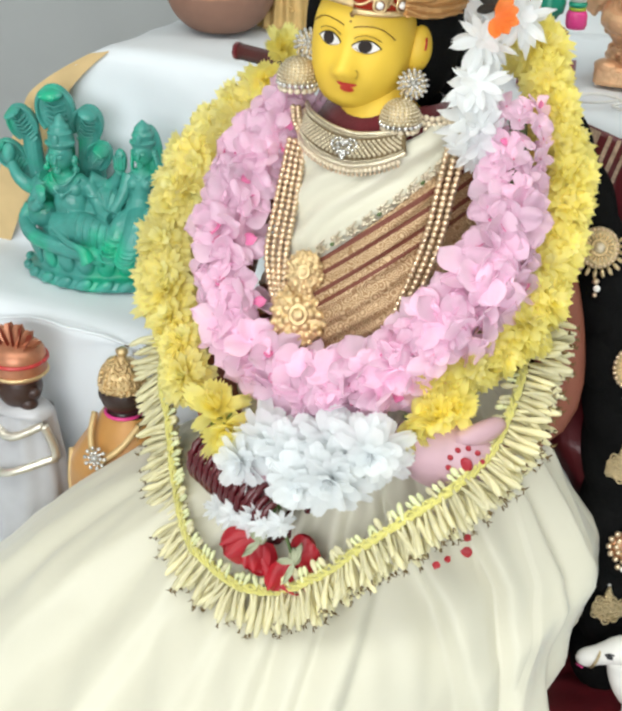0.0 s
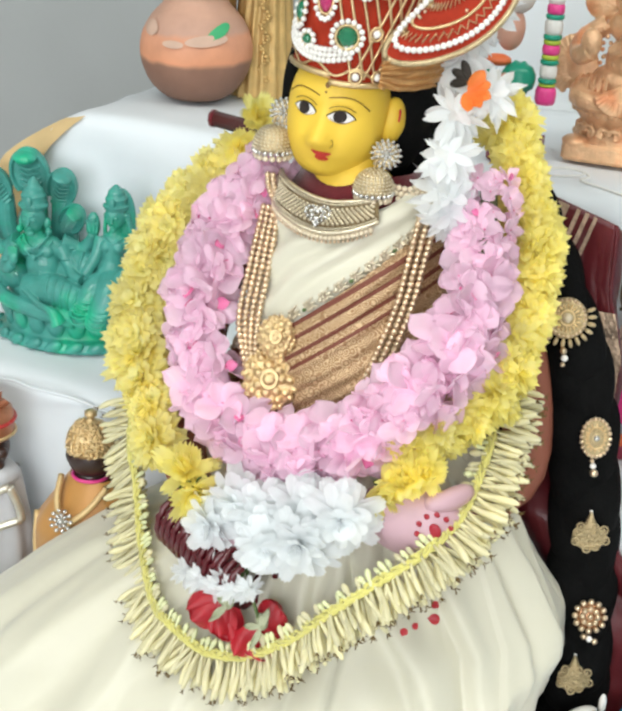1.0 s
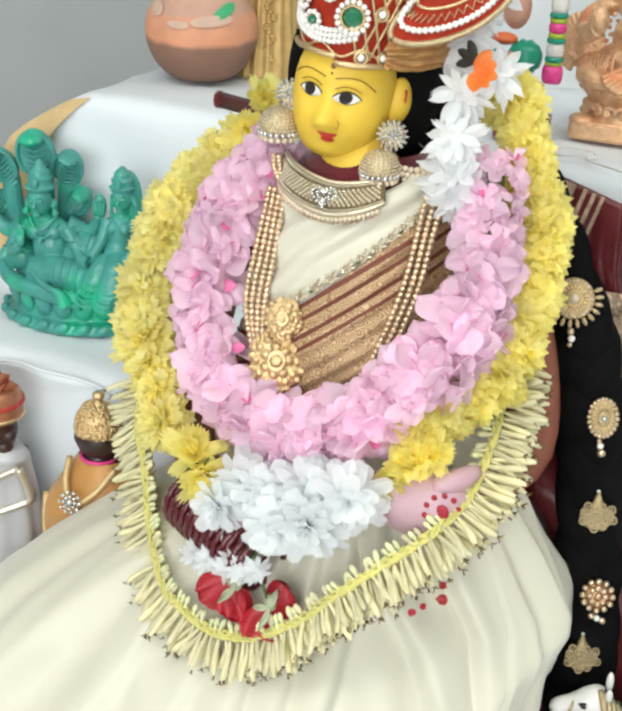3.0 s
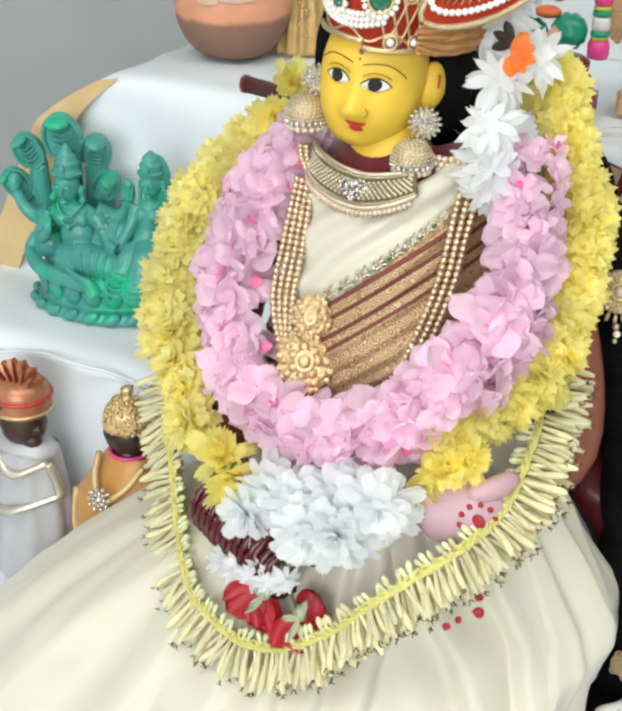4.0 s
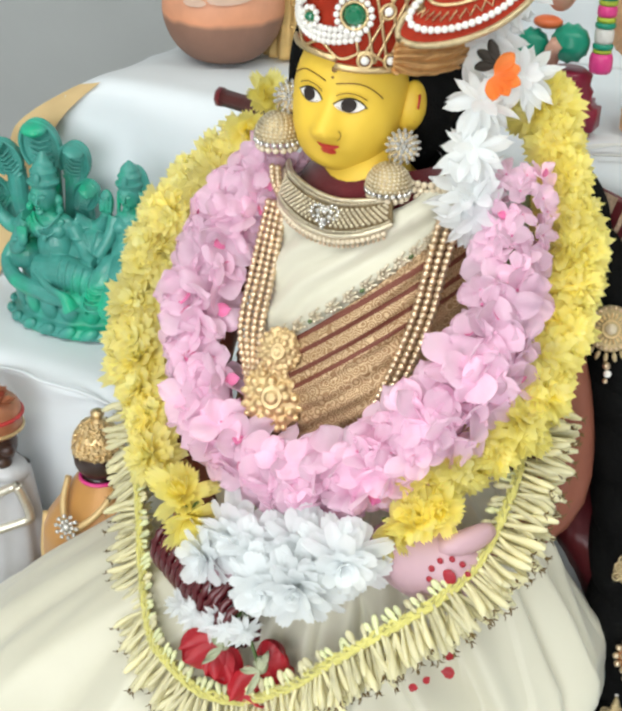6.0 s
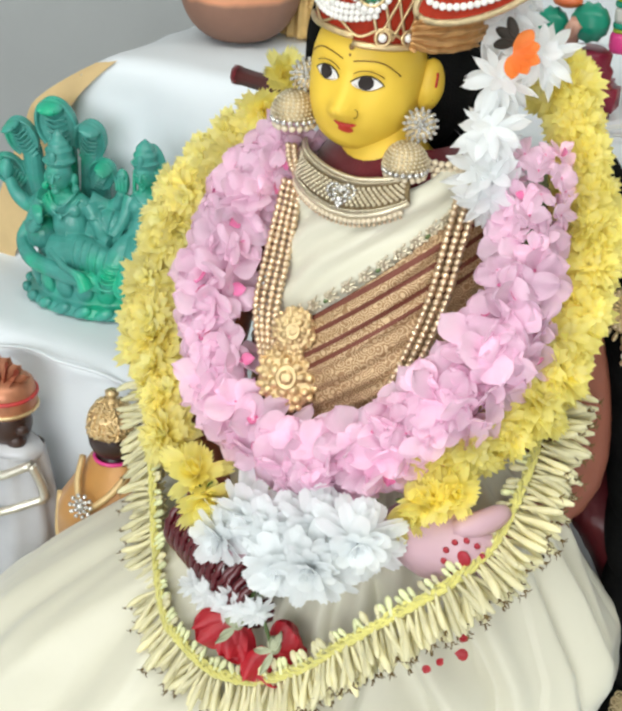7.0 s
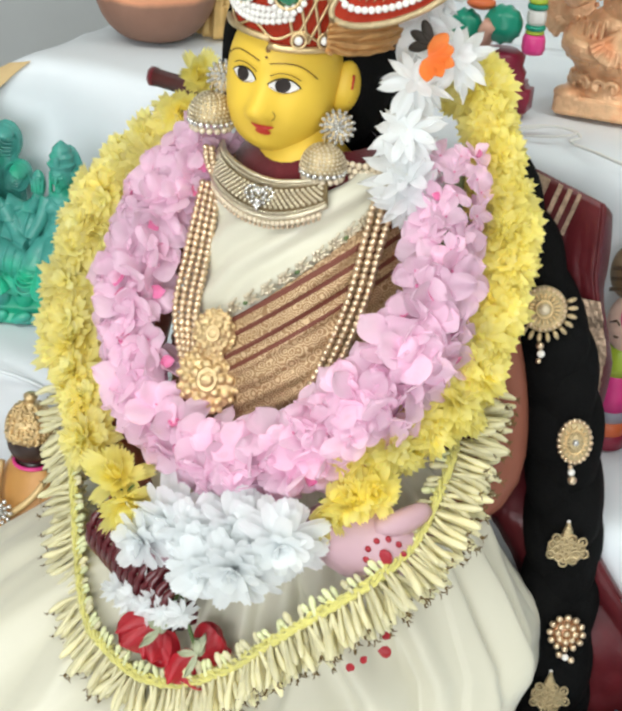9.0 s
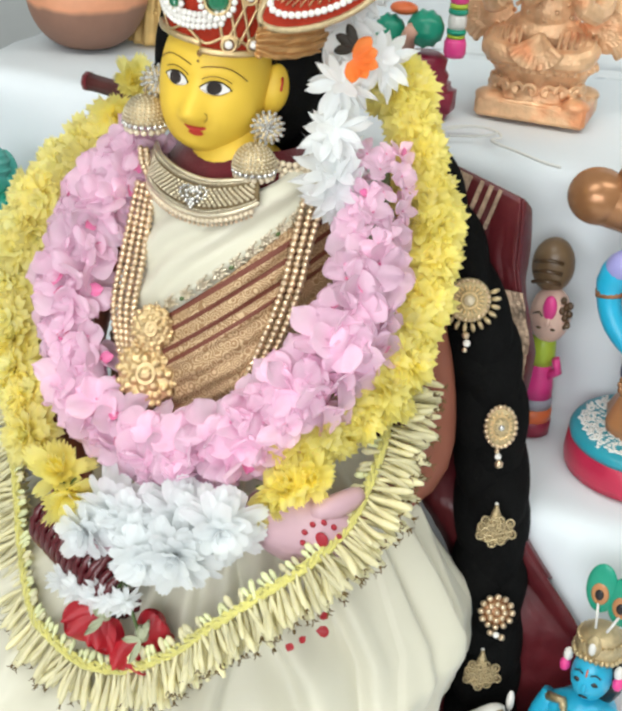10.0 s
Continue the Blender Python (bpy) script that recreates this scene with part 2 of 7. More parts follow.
def whole(name, me, label, category, group="", at=(0, 0, 0), kind="", rz=0):
    ob = new(name, me)
    ob.matrix_world = TURN @ Matrix.Translation(at) @ Matrix.Rotation(radians(rz), 4, "Z")
    return tagged(ob, label, category, group, kind)


def piece(name, me, parent, m=None, label="", kind=""):
    """A part: the mesh under a thing or a part, at the local pose m."""
    ob = new(name, me)
    ob.parent = parent
    if m is not None:
        ob.matrix_basis = m
    return tagged(ob, label, kind=kind)


def thick(ob, t, offset=-1.0):
    md = ob.modifiers.new("thickness", "SOLIDIFY")
    md.thickness, md.offset = t, offset
    return ob


def spline(ctrl, n):
    """n points at even steps along a smooth line through ctrl."""
    c = [Vector(p) for p in ctrl]
    c = [c[0] * 2 - c[1]] + c + [c[-1] * 2 - c[-2]]
    fine = []
    for i in range(1, len(c) - 2):
        for k in range(24):
            s = k / 24
            a, b, d, e = c[i - 1], c[i], c[i + 1], c[i + 2]
            fine.append(0.5 * (2 * b + (d - a) * s + (2 * a - 5 * b + 4 * d - e) * s * s + (3 * b - a - 3 * d + e) * s ** 3))
    fine.append(c[-2])
    run = [0.0]
    for p, q in zip(fine, fine[1:]):
        run.append(run[-1] + (q - p).length)
    out, j = [], 0
    for i in range(n):
        w = run[-1] * i / (n - 1)
        while j < len(run) - 2 and run[j + 1] < w:
            j += 1
        out.append(fine[j].lerp(fine[j + 1], min(1, max(0, (w - run[j]) / max(1e-9, run[j + 1] - run[j])))))
    return out


def facing(p, out, spin=0.0):
    """A pose at p whose z axis looks along out, turned by spin radians."""
    return Matrix.Translation(p) @ Vector(out).to_track_quat("Z", "Y").to_matrix().to_4x4() @ Matrix.Rotation(spin, 4, "Z")


def fbm(x, y, z=0.0):
    return noise.noise((x, y, z)) + 0.5 * noise.noise((2.1 * x, 2.1 * y, z + 7)) + 0.25 * noise.noise((4.3 * x, 4.3 * y, z + 3))


# ---------------------------------------------------------------- the room
def slab(name, lo, hi, m, label):
    g = Geo().box([(a + b) / 2 for a, b in zip(lo, hi)], [b - a for a, b in zip(lo, hi)], bevel=0.02)
    ob = new(name, g.mesh(name, m, smooth=False))
    return tagged(ob, label, name.split("_")[0], kind="structure")


slab("floor", (-2.4, -2.4, -0.55), (2.6, 1.7, -0.45), FLOOR_TILE, "grey glazed tile floor under the display")
slab("wall_back", (-2.4, 1.3, -0.45), (2.6, 1.45, 2.0), WALL_GREY, "plain grey painted wall behind the display")
slab("wall_right", (2.45, -2.3, -0.45), (2.6, 1.3, 2.0), WALL_WHITE, "plain white painted side wall")
# opening and frame assumed behind the added front lamp
g = Geo()
for lo, hi in (((-2.4, -0.45), (-1.5, 2.0)), ((0.3, -0.45), (2.6, 2.0)), ((-1.5, -0.45), (0.3, 0.4)), ((-1.5, 1.5), (0.3, 2.0))):
    g.box(((lo[0] + hi[0]) / 2, -2.375, (lo[1] + hi[1]) / 2), (hi[0] - lo[0], 0.15, hi[1] - lo[1]), bevel=0.0)
tagged(new("wall_front", g.mesh("wall_front", WALL_WHITE, smooth=False)), "white painted wall with an opening for the assumed window", "wall", kind="structure")
win = tagged(new("assumed_window"), "assumed white framed window behind the viewer, out of view", "window", kind="structure")
for c, s in (((-0.6, 0.42), (1.8, 0.05)), ((-0.6, 1.48), (1.8, 0.05)), ((-1.48, 0.95), (0.05, 1.0)), ((0.28, 0.95), (0.05, 1.0)), ((-0.6, 0.95), (0.04, 1.0))):
    ob = new("assumed_window_frame", Geo().box((c[0], -2.36, c[1]), (s[0], 0.05, s[1])).mesh("assumed_window_frame", WALL_WHITE, smooth=False))
    ob.parent = win
# housings assumed for the two added ceiling lamps, out of view
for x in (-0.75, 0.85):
    lamp = tagged(new("assumed_ceiling_light"), "assumed white tube light on the ceiling, out of view", "lamp", kind="structure")
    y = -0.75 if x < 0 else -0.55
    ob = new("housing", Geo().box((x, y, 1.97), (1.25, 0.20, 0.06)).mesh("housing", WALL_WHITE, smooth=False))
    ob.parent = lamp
slab("wall_left", (-2.4, -2.3, -0.45), (-2.25, 1.3, 2.0), WALL_WHITE, "plain white painted side wall")
slab("ceiling", (-2.4, -2.45, 2.0), (2.6, 1.45, 2.1), WALL_WHITE, "plain white plaster ceiling")

# ---------------------------------------------------------------- cloth-covered steps
A_V, B_V, A_Z, B_Z, C_Z, LEFT = 0.222, 0.078, 0.45, 0.25, 0.05, -0.355


def steps_profile():
    """Front-to-back section of the cloth, in (v, z), with soft edges."""
    raw = [(-0.62, -0.45), (-0.62, C_Z), (B_V, C_Z), (B_V, B_Z), (A_V, B_Z), (A_V, A_Z), (0.50, A_Z), (0.50, 0.92), (0.9, 0.92)]
    out = []
    for (v0, z0), (v1, z1) in zip(raw, raw[1:]):
        n = max(3, int(math.hypot(v1 - v0, z1 - z0) / 0.012))
        out += [(v0 + (v1 - v0) * i / n, z0 + (z1 - z0) * i / n) for i in range(n)]
    for _ in range(2):
        out = [out[0]] + [((a[0] + 2 * b[0] + c[0]) / 4, (a[1] + 2 * b[1] + c[1]) / 4) for a, b, c in zip(out, out[1:], out[2:])] + [out[-1]]
    return out


def cloth_steps():
    prof = steps_profile()
    k = len(prof)

    def fn(i, j):
        v, z = prof[min(k - 1, round(j * (k - 1)))]
        left = LEFT - (0.10 * max(0.0, A_Z - z) / 0.2 if z < A_Z else 0.0)
        if z > A_Z + 0.004:
            left = -0.06
        u = left + (0.95 - left) * i ** 1.3
        w = fbm(u * 6, v * 6, z * 6)
        crease = abs(noise.noise((u * 9 + 2 * v, v * 14, z * 14))) ** 0.6
        sag = 0.004 * w + 0.003 * crease
        fold = 0.004 * math.sin(u * 38 + 3 * w) * (1 if abs(z - A_Z) > 0.02 and abs(z - B_Z) > 0.02 else 0.25)
        droop = 0.016 * math.exp(-(u - left) / 0.018) if A_Z - 0.03 < z < A_Z + 0.004 else 0.0
        return (u, v + sag + fold, z + 0.0025 * w - 0.0035 * crease - droop)

    g = Geo().grid(fn, 170, k)
    ob = whole("display_steps", g.mesh("display_steps", WHITE_CLOTH), "stepped display covered in white cotton cloth with soft folds", "stepped display", kind="structure")
    thick(ob, 0.002)
    # side of the steps, hung with the cloth's own end

    def side(i, j):
        v = A_V + (0.50 - A_V) * i
        z = A_Z - 0.019 + (-0.45 - A_Z) * j
        flare = 0.06 * j + 0.015 * math.sin(i * 16) * j
        return (LEFT + 0.001 - flare - 0.5 * max(0.0, j - 0.1) * 0.1, v, z)

    piece("side_drape", Geo().grid(side, 30, 26).mesh("side_drape", WHITE_CLOTH), ob)

    hem = [(-0.46 + 0.012 * k, B_V - 0.004 + 0.004 * math.sin(k * 0.7), B_Z - 0.006 + 0.005 * math.sin(k * 0.45 + 1) + 0.004 * fbm(k * 0.2, 0.5)) for k in range(34)]
    piece("hem", Geo().tube(hem, 0.0016, 0, 6).mesh("hem", WHITE_CLOTH), ob, label="stitched hem of the white cloth")

    def border(i, j):
        z = A_Z - 0.004 + (B_Z - A_Z + 0.002) * j
        left = LEFT - (0.10 * max(0.0, A_Z - z) / 0.2)
        top = max(0.0, 1 - j * 4)
        wide = 0.044 * (1 - 0.45 * top)
        return (left - 0.022 + wide * i + 0.034 * top ** 1.6, A_V - 0.012 + 0.004 * (1 - i) ** 2 + 0.018 * top ** 2 + 0.0015 * math.sin(j * 20), z - 0.006 * top * (1 - i))

    piece("cloth_border", Geo().grid(border, 6, 40).mesh("cloth_border", GOLD_BORDER), ob, label="woven gold border along the cloth's edge")


cloth_steps()

# ---------------------------------------------------------------- the dressed doll
BODY = (0.012, 0.052)          # upright axis of the doll


def torso(a, z):
    """Surface of the dressed bust at the angle a (0: front, towards the viewer's right) and height z."""
    s = min(1.0, max(0.0, (0.49 - z) / 0.12))
    ru = 0.056 + 0.026 * s
    rv = 0.046 + 0.040 * s
    if z > 0.465:
        q = (z - 0.465) / 0.03
        ru *= 1 - 0.35 * q * q
        rv *= 1 - 0.30 * q * q
    return Vector((BODY[0] + ru * math.sin(a), BODY[1] - rv * math.cos(a), z))


def head_point(a, b):
    """Head surface for the face's own directions: a across, b up, in radians; (0, 0) is the nose's root."""
    d = Vector((math.sin(a) * math.cos(b), -math.cos(a) * math.cos(b), math.sin(b)))
    low = max(0.0, -d.z)
    w = 0.0345 * (1.03 - low ** 2) ** -0.24 * (1 - 0.07 * low)
    p = Vector((d.x * w, d.y * 0.036, d.z * (0.0485 if d.z < 0 else 0.046)))
    if d.y < 0:
        x, z = p.x, p.z
        p.y *= 1 - 0.10 * math.exp(-((z - 0.0) / 0.012) ** 2)
        nose = math.exp(-(x / 0.0060) ** 2) * (0.0095 * math.exp(-((z + 0.0168) / 0.0068) ** 2) + 0.004 * math.exp(-((z + 0.006) / 0.011) ** 2))
        wing = 0.0048 * math.exp(-((abs(x) - 0.0055) / 0.0028) ** 2 - ((z + 0.0190) / 0.0038) ** 2)
        lips = 0.0028 * math.exp(-((x - 0.0025) / 0.008) ** 2 - ((z + 0.0285) / 0.0042) ** 2)
        chin = 0.004 * math.exp(-((x - 0.002) / 0.012) ** 2 - ((z + 0.0405) / 0.007) ** 2)
        cheek = 0.002 * math.exp(-((abs(x) - 0.018) / 0.009) ** 2 - ((z + 0.022) / 0.012) ** 2)
        socket = -0.0018 * math.exp(-((abs(x) - 0.0125) / 0.007) ** 2 - ((z + 0.0) / 0.006) ** 2)
        brow = 0.001 * math.exp(-((abs(x) - 0.0125) / 0.010) ** 2 - ((z - 0.009) / 0.004) ** 2)
        p.y -= nose + wing + lips + chin + cheek + socket + brow
    return p


HEAD = Matrix.Translation((-0.0036, 0.0345, 0.534)) @ Matrix.Rotation(radians(4), 4, "Z") @ Matrix.Rotation(radians(7), 4, "Y") @ Matrix.Rotation(radians(-3), 4, "X")


def on_face(x, z, lift=0.0006):
    """The place on the face's front at x across and z up."""
    a, b = 0.0, 0.0
    for _ in range(14):
        p = head_point(a, b)
        a += (x - p.x) / 0.034
        b += (z - p.z) / 0.048
    p = head_point(a, b)
    return HEAD @ Vector((p.x, p.y - lift, p.z))


def doll():
    g = Geo()
    pts = []
    nu, nv = 72, 56

    def fn(i, j):
        return HEAD @ head_point((i - 0.5) * 2 * math.pi, (j - 0.5) * math.pi)

    g.grid(fn, nu, nv, 0, wrap_u=True)
    # hair takes the back of the head
    for n, f in enumerate(g.f):
        c = HEAD.inverted() @ (sum((Vector(g.v[i]) for i in f), Vector()) / len(f))
        if c.y > 0.004 + 0.2 * max(0, -c.z - 0.02) or c.z > 0.034 + 0.1 * abs(c.x):
            g.m[n] = 1
    # painted features, each a thin raised patch

    def patch(cx, cz, rx, rz, m, lift, tilt=0.0, power=2.0, n=20, bow=0.0):
        rim = []
        for i in range(n):
            w = 2 * math.pi * i / n
            x = math.copysign(abs(math.cos(w)) ** (2 / power), math.cos(w)) * rx
            z = math.copysign(abs(math.sin(w)) ** (2 / power), math.sin(w)) * rz + bow * (x / rx) ** 2
            rim.append(on_face(cx + x * math.cos(tilt) - z * math.sin(tilt), cz + x * math.sin(tilt) + z * math.cos(tilt), lift))
        g.add(rim + [on_face(cx, cz, lift)], [(i, (i + 1) % n, n) for i in range(n)], m)

    def stroke(pts, m, w, lift=0.0009):
        g.tube([on_face(x, z, lift - w * 0.4) for x, z in pts], w, m, n=5)

    for s in (-1, 1):
        e = s * 0.0128 - 0.0018
        patch(e, -0.0005, 0.0082, 0.0040, 3, 0.0008, tilt=s * 0.06, power=1.5)
        patch(e - 0.0008, 0.0, 0.0041, 0.0041, 2, 0.0013)
        stroke([(e + s * 0.0088 * t, 0.0040 - 0.0044 * t * t) for t in [k / 6 for k in range(-6, 7)]], 2, 0.00042)
        stroke([(e + s * 0.0082 * t, -0.0042 + 0.0040 * t * t) for t in [k / 6 for k in range(-5, 7)]], 4, 0.00022)
        stroke([(e + s * (0.0125 * t + 0.0030), 0.0132 - (0.0070 if t > 0 else 0.0022) * t * t) for t in [k / 7 for k in range(-7, 8)]], 4, 0.00036)
        stroke([(e + s * 0.0098 * t, 0.0072 - 0.0042 * t * t) for t in [k / 6 for k in range(-5, 6)]], 4, 0.00028)
    stroke([(0.0075 + 0.0022 * math.cos(w), -0.0178 + 0.0030 * math.sin(w)) for w in [0.35 * k - 1.2 for k in range(8)]], 4, 0.00022)
    patch(0.0026, -0.0262, 0.0068, 0.0019, 5, 0.0008, power=1.6, bow=0.0013)
    patch(0.0032, -0.0290, 0.0046, 0.0021, 5, 0.0008)
    patch(-0.0012, 0.0185, 0.0017, 0.0019, 4, 0.0009)
    patch(-0.0012, 0.0140, 0.0008, 0.0008, 4, 0.0009)
    # ears
    for s in (1,):
        base = Vector((s * 0.0355, 0.007, -0.004))
        rot = HEAD.to_3x3() @ Matrix.Rotation(s * radians(22), 3, "Z")
        g.ball(HEAD @ base, (0.0095, 0.0095, 0.0185), 0, 18, 14, rot, lambda d: 1 - 0.25 * max(0, -d.z))
        ring = [HEAD @ (base + Matrix.Rotation(s * radians(22), 3, "Z") @ Vector((s * 0.0030, -0.0085 + 0.0030 * math.cos(w), 0.003 + 0.0085 * math.sin(w)))) for w in [k * 0.35 - 1.2 for k in range(13)]]
        g.tube(ring, 0.0008, 5, 5)
    g.tube(spline([HEAD @ Vector((-0.033, -0.006, 0.034)), HEAD @ Vector((-0.0365, 0.002, 0.010)), HEAD @ Vector((-0.036, 0.008, -0.014))], 10), [0.005, 0.0052, 0.0055, 0.0058, 0.006, 0.006, 0.006, 0.006, 0.0055, 0.005], 1, 10)
    g.tube([(0.002, 0.036, 0.500), (0.006, 0.038, 0.486), (0.010, 0.042, 0.472)], [0.022, 0.025, 0.030], 0, 24)
    # neck, bust and the long hair mass behind
    g.tube([(0.006, 0.045, 0.50), (0.008, 0.047, 0.48), (0.012, 0.05, 0.455)], [0.022, 0.024, 0.04], 6, 20)
    g.grid(lambda i, j: torso(2 * math.pi * i, 0.26 + 0.233 * j) + Vector((0, 0, 0)) - (torso(2 * math.pi * i, 0.26 + 0.233 * j) - Vector((*BODY, 0.26 + 0.233 * j))) * 0.06, 48, 24, 6, wrap_u=True)
    g.ball((0.012, 0.068, 0.535), (0.040, 0.030, 0.058), 1, 24, 18)
    g.tube([(0.026, 0.085, 0.54), (0.028, 0.095, 0.50), (0.03, 0.10, 0.45), (0.05, 0.105, 0.40)], [0.028, 0.023, 0.021, 0.022], 1, 18)
    # arms: plain tapered shapes with hands on the lap
    for s, pts, rad in ((1, [(0.075, 0.06, 0.455), (0.118, 0.062, 0.41), (0.142, 0.062, 0.34), (0.146, 0.045, 0.285), (0.118, -0.01, 0.275), (0.098, -0.05, 0.268)], [0.020, 0.018, 0.018, 0.018, 0.015, 0.013]),
                        (-1, [(-0.055, 0.06, 0.455), (-0.10, 0.062, 0.40), (-0.118, 0.05, 0.33), (-0.11, 0.02, 0.28), (-0.07, -0.04, 0.262), (-0.03, -0.075, 0.258)], [0.022, 0.022, 0.024, 0.022, 0.016, 0.013])):
        g.tube(spline(pts, 22), list(np.interp(np.linspace(0, 1, 22), np.linspace(0, 1, 6), rad)), 7, 16)
    palm, size = Vector((0.103, -0.068, 0.299)), Vector((0.036, 0.021, 0.025))
    toward = Vector((0.34, -0.80, 0.42)).normalized()
    right = Vector((0.92, 0.39, 0)).normalized()
    upward = toward.cross(right)

    def on_hand(x, y):
        """The point of the back of the hand at x to the right and y up, seen from the front."""
        p = Vector((right * x + upward * y)[k] / size[k] for k in range(3))
        q = Vector(toward[k] / size[k] for k in range(3))
        h = p.dot(q) ** 2 - q.dot(q) * (p.dot(p) - 1)
        return palm + right * x + upward * y + toward * ((-p.dot(q) + math.sqrt(max(0.0, h))) / q.dot(q))

    g.ball(palm, size, 8, 30, 22, None, lambda e: 1 + 0.05 * noise.noise(e * 1.7))
    g.tube(spline([on_hand(0.006, 0.010) - toward * 0.004, on_hand(0.019, 0.013), palm + right * 0.036 + upward * 0.020 + toward * 0.008], 8), [0.0055, 0.0068, 0.0072, 0.0074, 0.0074, 0.0070, 0.0062, 0.0042], 8, 14)
    g.ball((-0.02, -0.085, 0.262), (0.028, 0.018, 0.018), 8, 18, 12)
    # red dots painted on the back of the hand
    for k in range(10):
        w = 6.2832 * k / 10 + 0.2
        g.ball(on_hand(0.012 + 0.0108 * math.cos(w), -0.0060 + 0.0105 * math.sin(w)), (0.0020, 0.0012, 0.0020), 9, 10, 6)
    g.ball(on_hand(0.012, -0.0060), (0.0046, 0.0016, 0.0054), 9, 16, 8)
    me = g.mesh("doll", FACE_YELLOW, BLACK_HAIR, PAINT_BLACK, PAINT_WHITE, PAINT_BROWN, PAINT_RED, MAROON_VELVET, SKIN_BROWN, SKIN_PINK, PAINT_DOT)
    whole("doll", me, "large painted doll with yellow face, dressed in cream silk", "doll")


doll()


# ---------------------------------------------------------------- the silk saree
# angle, breadth, height, drift down the skirt and the level at which each pleat begins
PLEATS = ((-1.20, 0.45, 0.014, 0.10, 0.30), (-0.62, 0.34, 0.024, -0.20, 0.30), (-0.33, 0.15, 0.009, -0.12, 0.24), (-0.12, 0.12, 0.007, -0.10, 0.14), (0.03, 0.10, 0.009, -0.08, 0.10), (0.16, 0.10, 0.007, -0.05, 0.05), (0.30, 0.10, 0.009, -0.02, 0.05),
          (0.10, -0.16, 0.015, 1.10, 0.12), (0.62, -0.13, 0.011, 0.55, 0.05), (1.02, 0.16, 0.010, 0.20, 0.0), (1.32, 0.14, 0.012, 0.0, 0.0))


def skirt_point(a, h):
    """a: angle (0 front, positive to the viewer's right); h: 0 at the waist, 1 at the hem."""
    s, c = math.sin(a), math.cos(a)
    z = 0.315 - 0.275 * h
    ru_r = 0.085 + 0.096 * min(1, h * 2.3) ** 0.75 - 0.055 * max(0.0, h - 0.55)
    ru_l = 0.076 + 0.06 * min(1, h * 2.2) ** 0.8 + 0.30 * max(0, h - 0.35) ** 0.9
    rv_f = 0.056 + 0.155 * h + 0.08 * max(0, h - 0.45)
    rv_b = 0.05 + 0.03 * h
    ru = ru_r if s > 0 else ru_l
    rv = rv_f if c > 0 else rv_b
    p = Vector((0.012 + ru * s, 0.03 - rv * c - (0.055 * s * s * min(1, max(0, h - 0.38) * 4) if s < 0 else 0), z))
    # each pleat swells slowly on one side and drops quickly on the other
    f = 0.0
    for a0, wide, high, drift, top in PLEATS:
        d = (a - a0 - drift * h) / wide
        swell = math.exp(-d * d) if d < 0 else math.exp(-((3.8 if wide > 0 else 6.0) * d) ** 2)
        f += 1.25 * high * swell * min(1.0, max(0.0, (h - top) * 3.5))
    f += 0.010 * h * fbm(a * 1.6, h * 1.9) + 0.0035 * noise.noise((a * 9 - 6 * h, h * 5, 3.0)) * min(1.0, 2 * h)
    f += 0.0026 * math.sin(46 * a + 3 * h) * max(0.0, 1 - abs(h - 0.2) * 4) * (1 if 0.0 < a < 0.75 else 0)
    crumple = max(0.0, min(1.0, (a - 0.75) * 3)) * min(1.0, 3 * h)
    f += 0.0040 * crumple * (1 - 2 * abs(math.sin(4.5 * a + 9 * h + 1.5 * noise.noise((a * 2, h * 3, 9.0)))))
    f *= 1 - 0.75 * max(0.0, min(1.0, (a - 1.15) / 0.4)) * h
    wide = 0.010 * math.sin(3.2 * a + 2.0) * h * (1 if a < 1 else 0.3)
    return p + Vector((s, -c, 0.15)).normalized() * (f + wide)


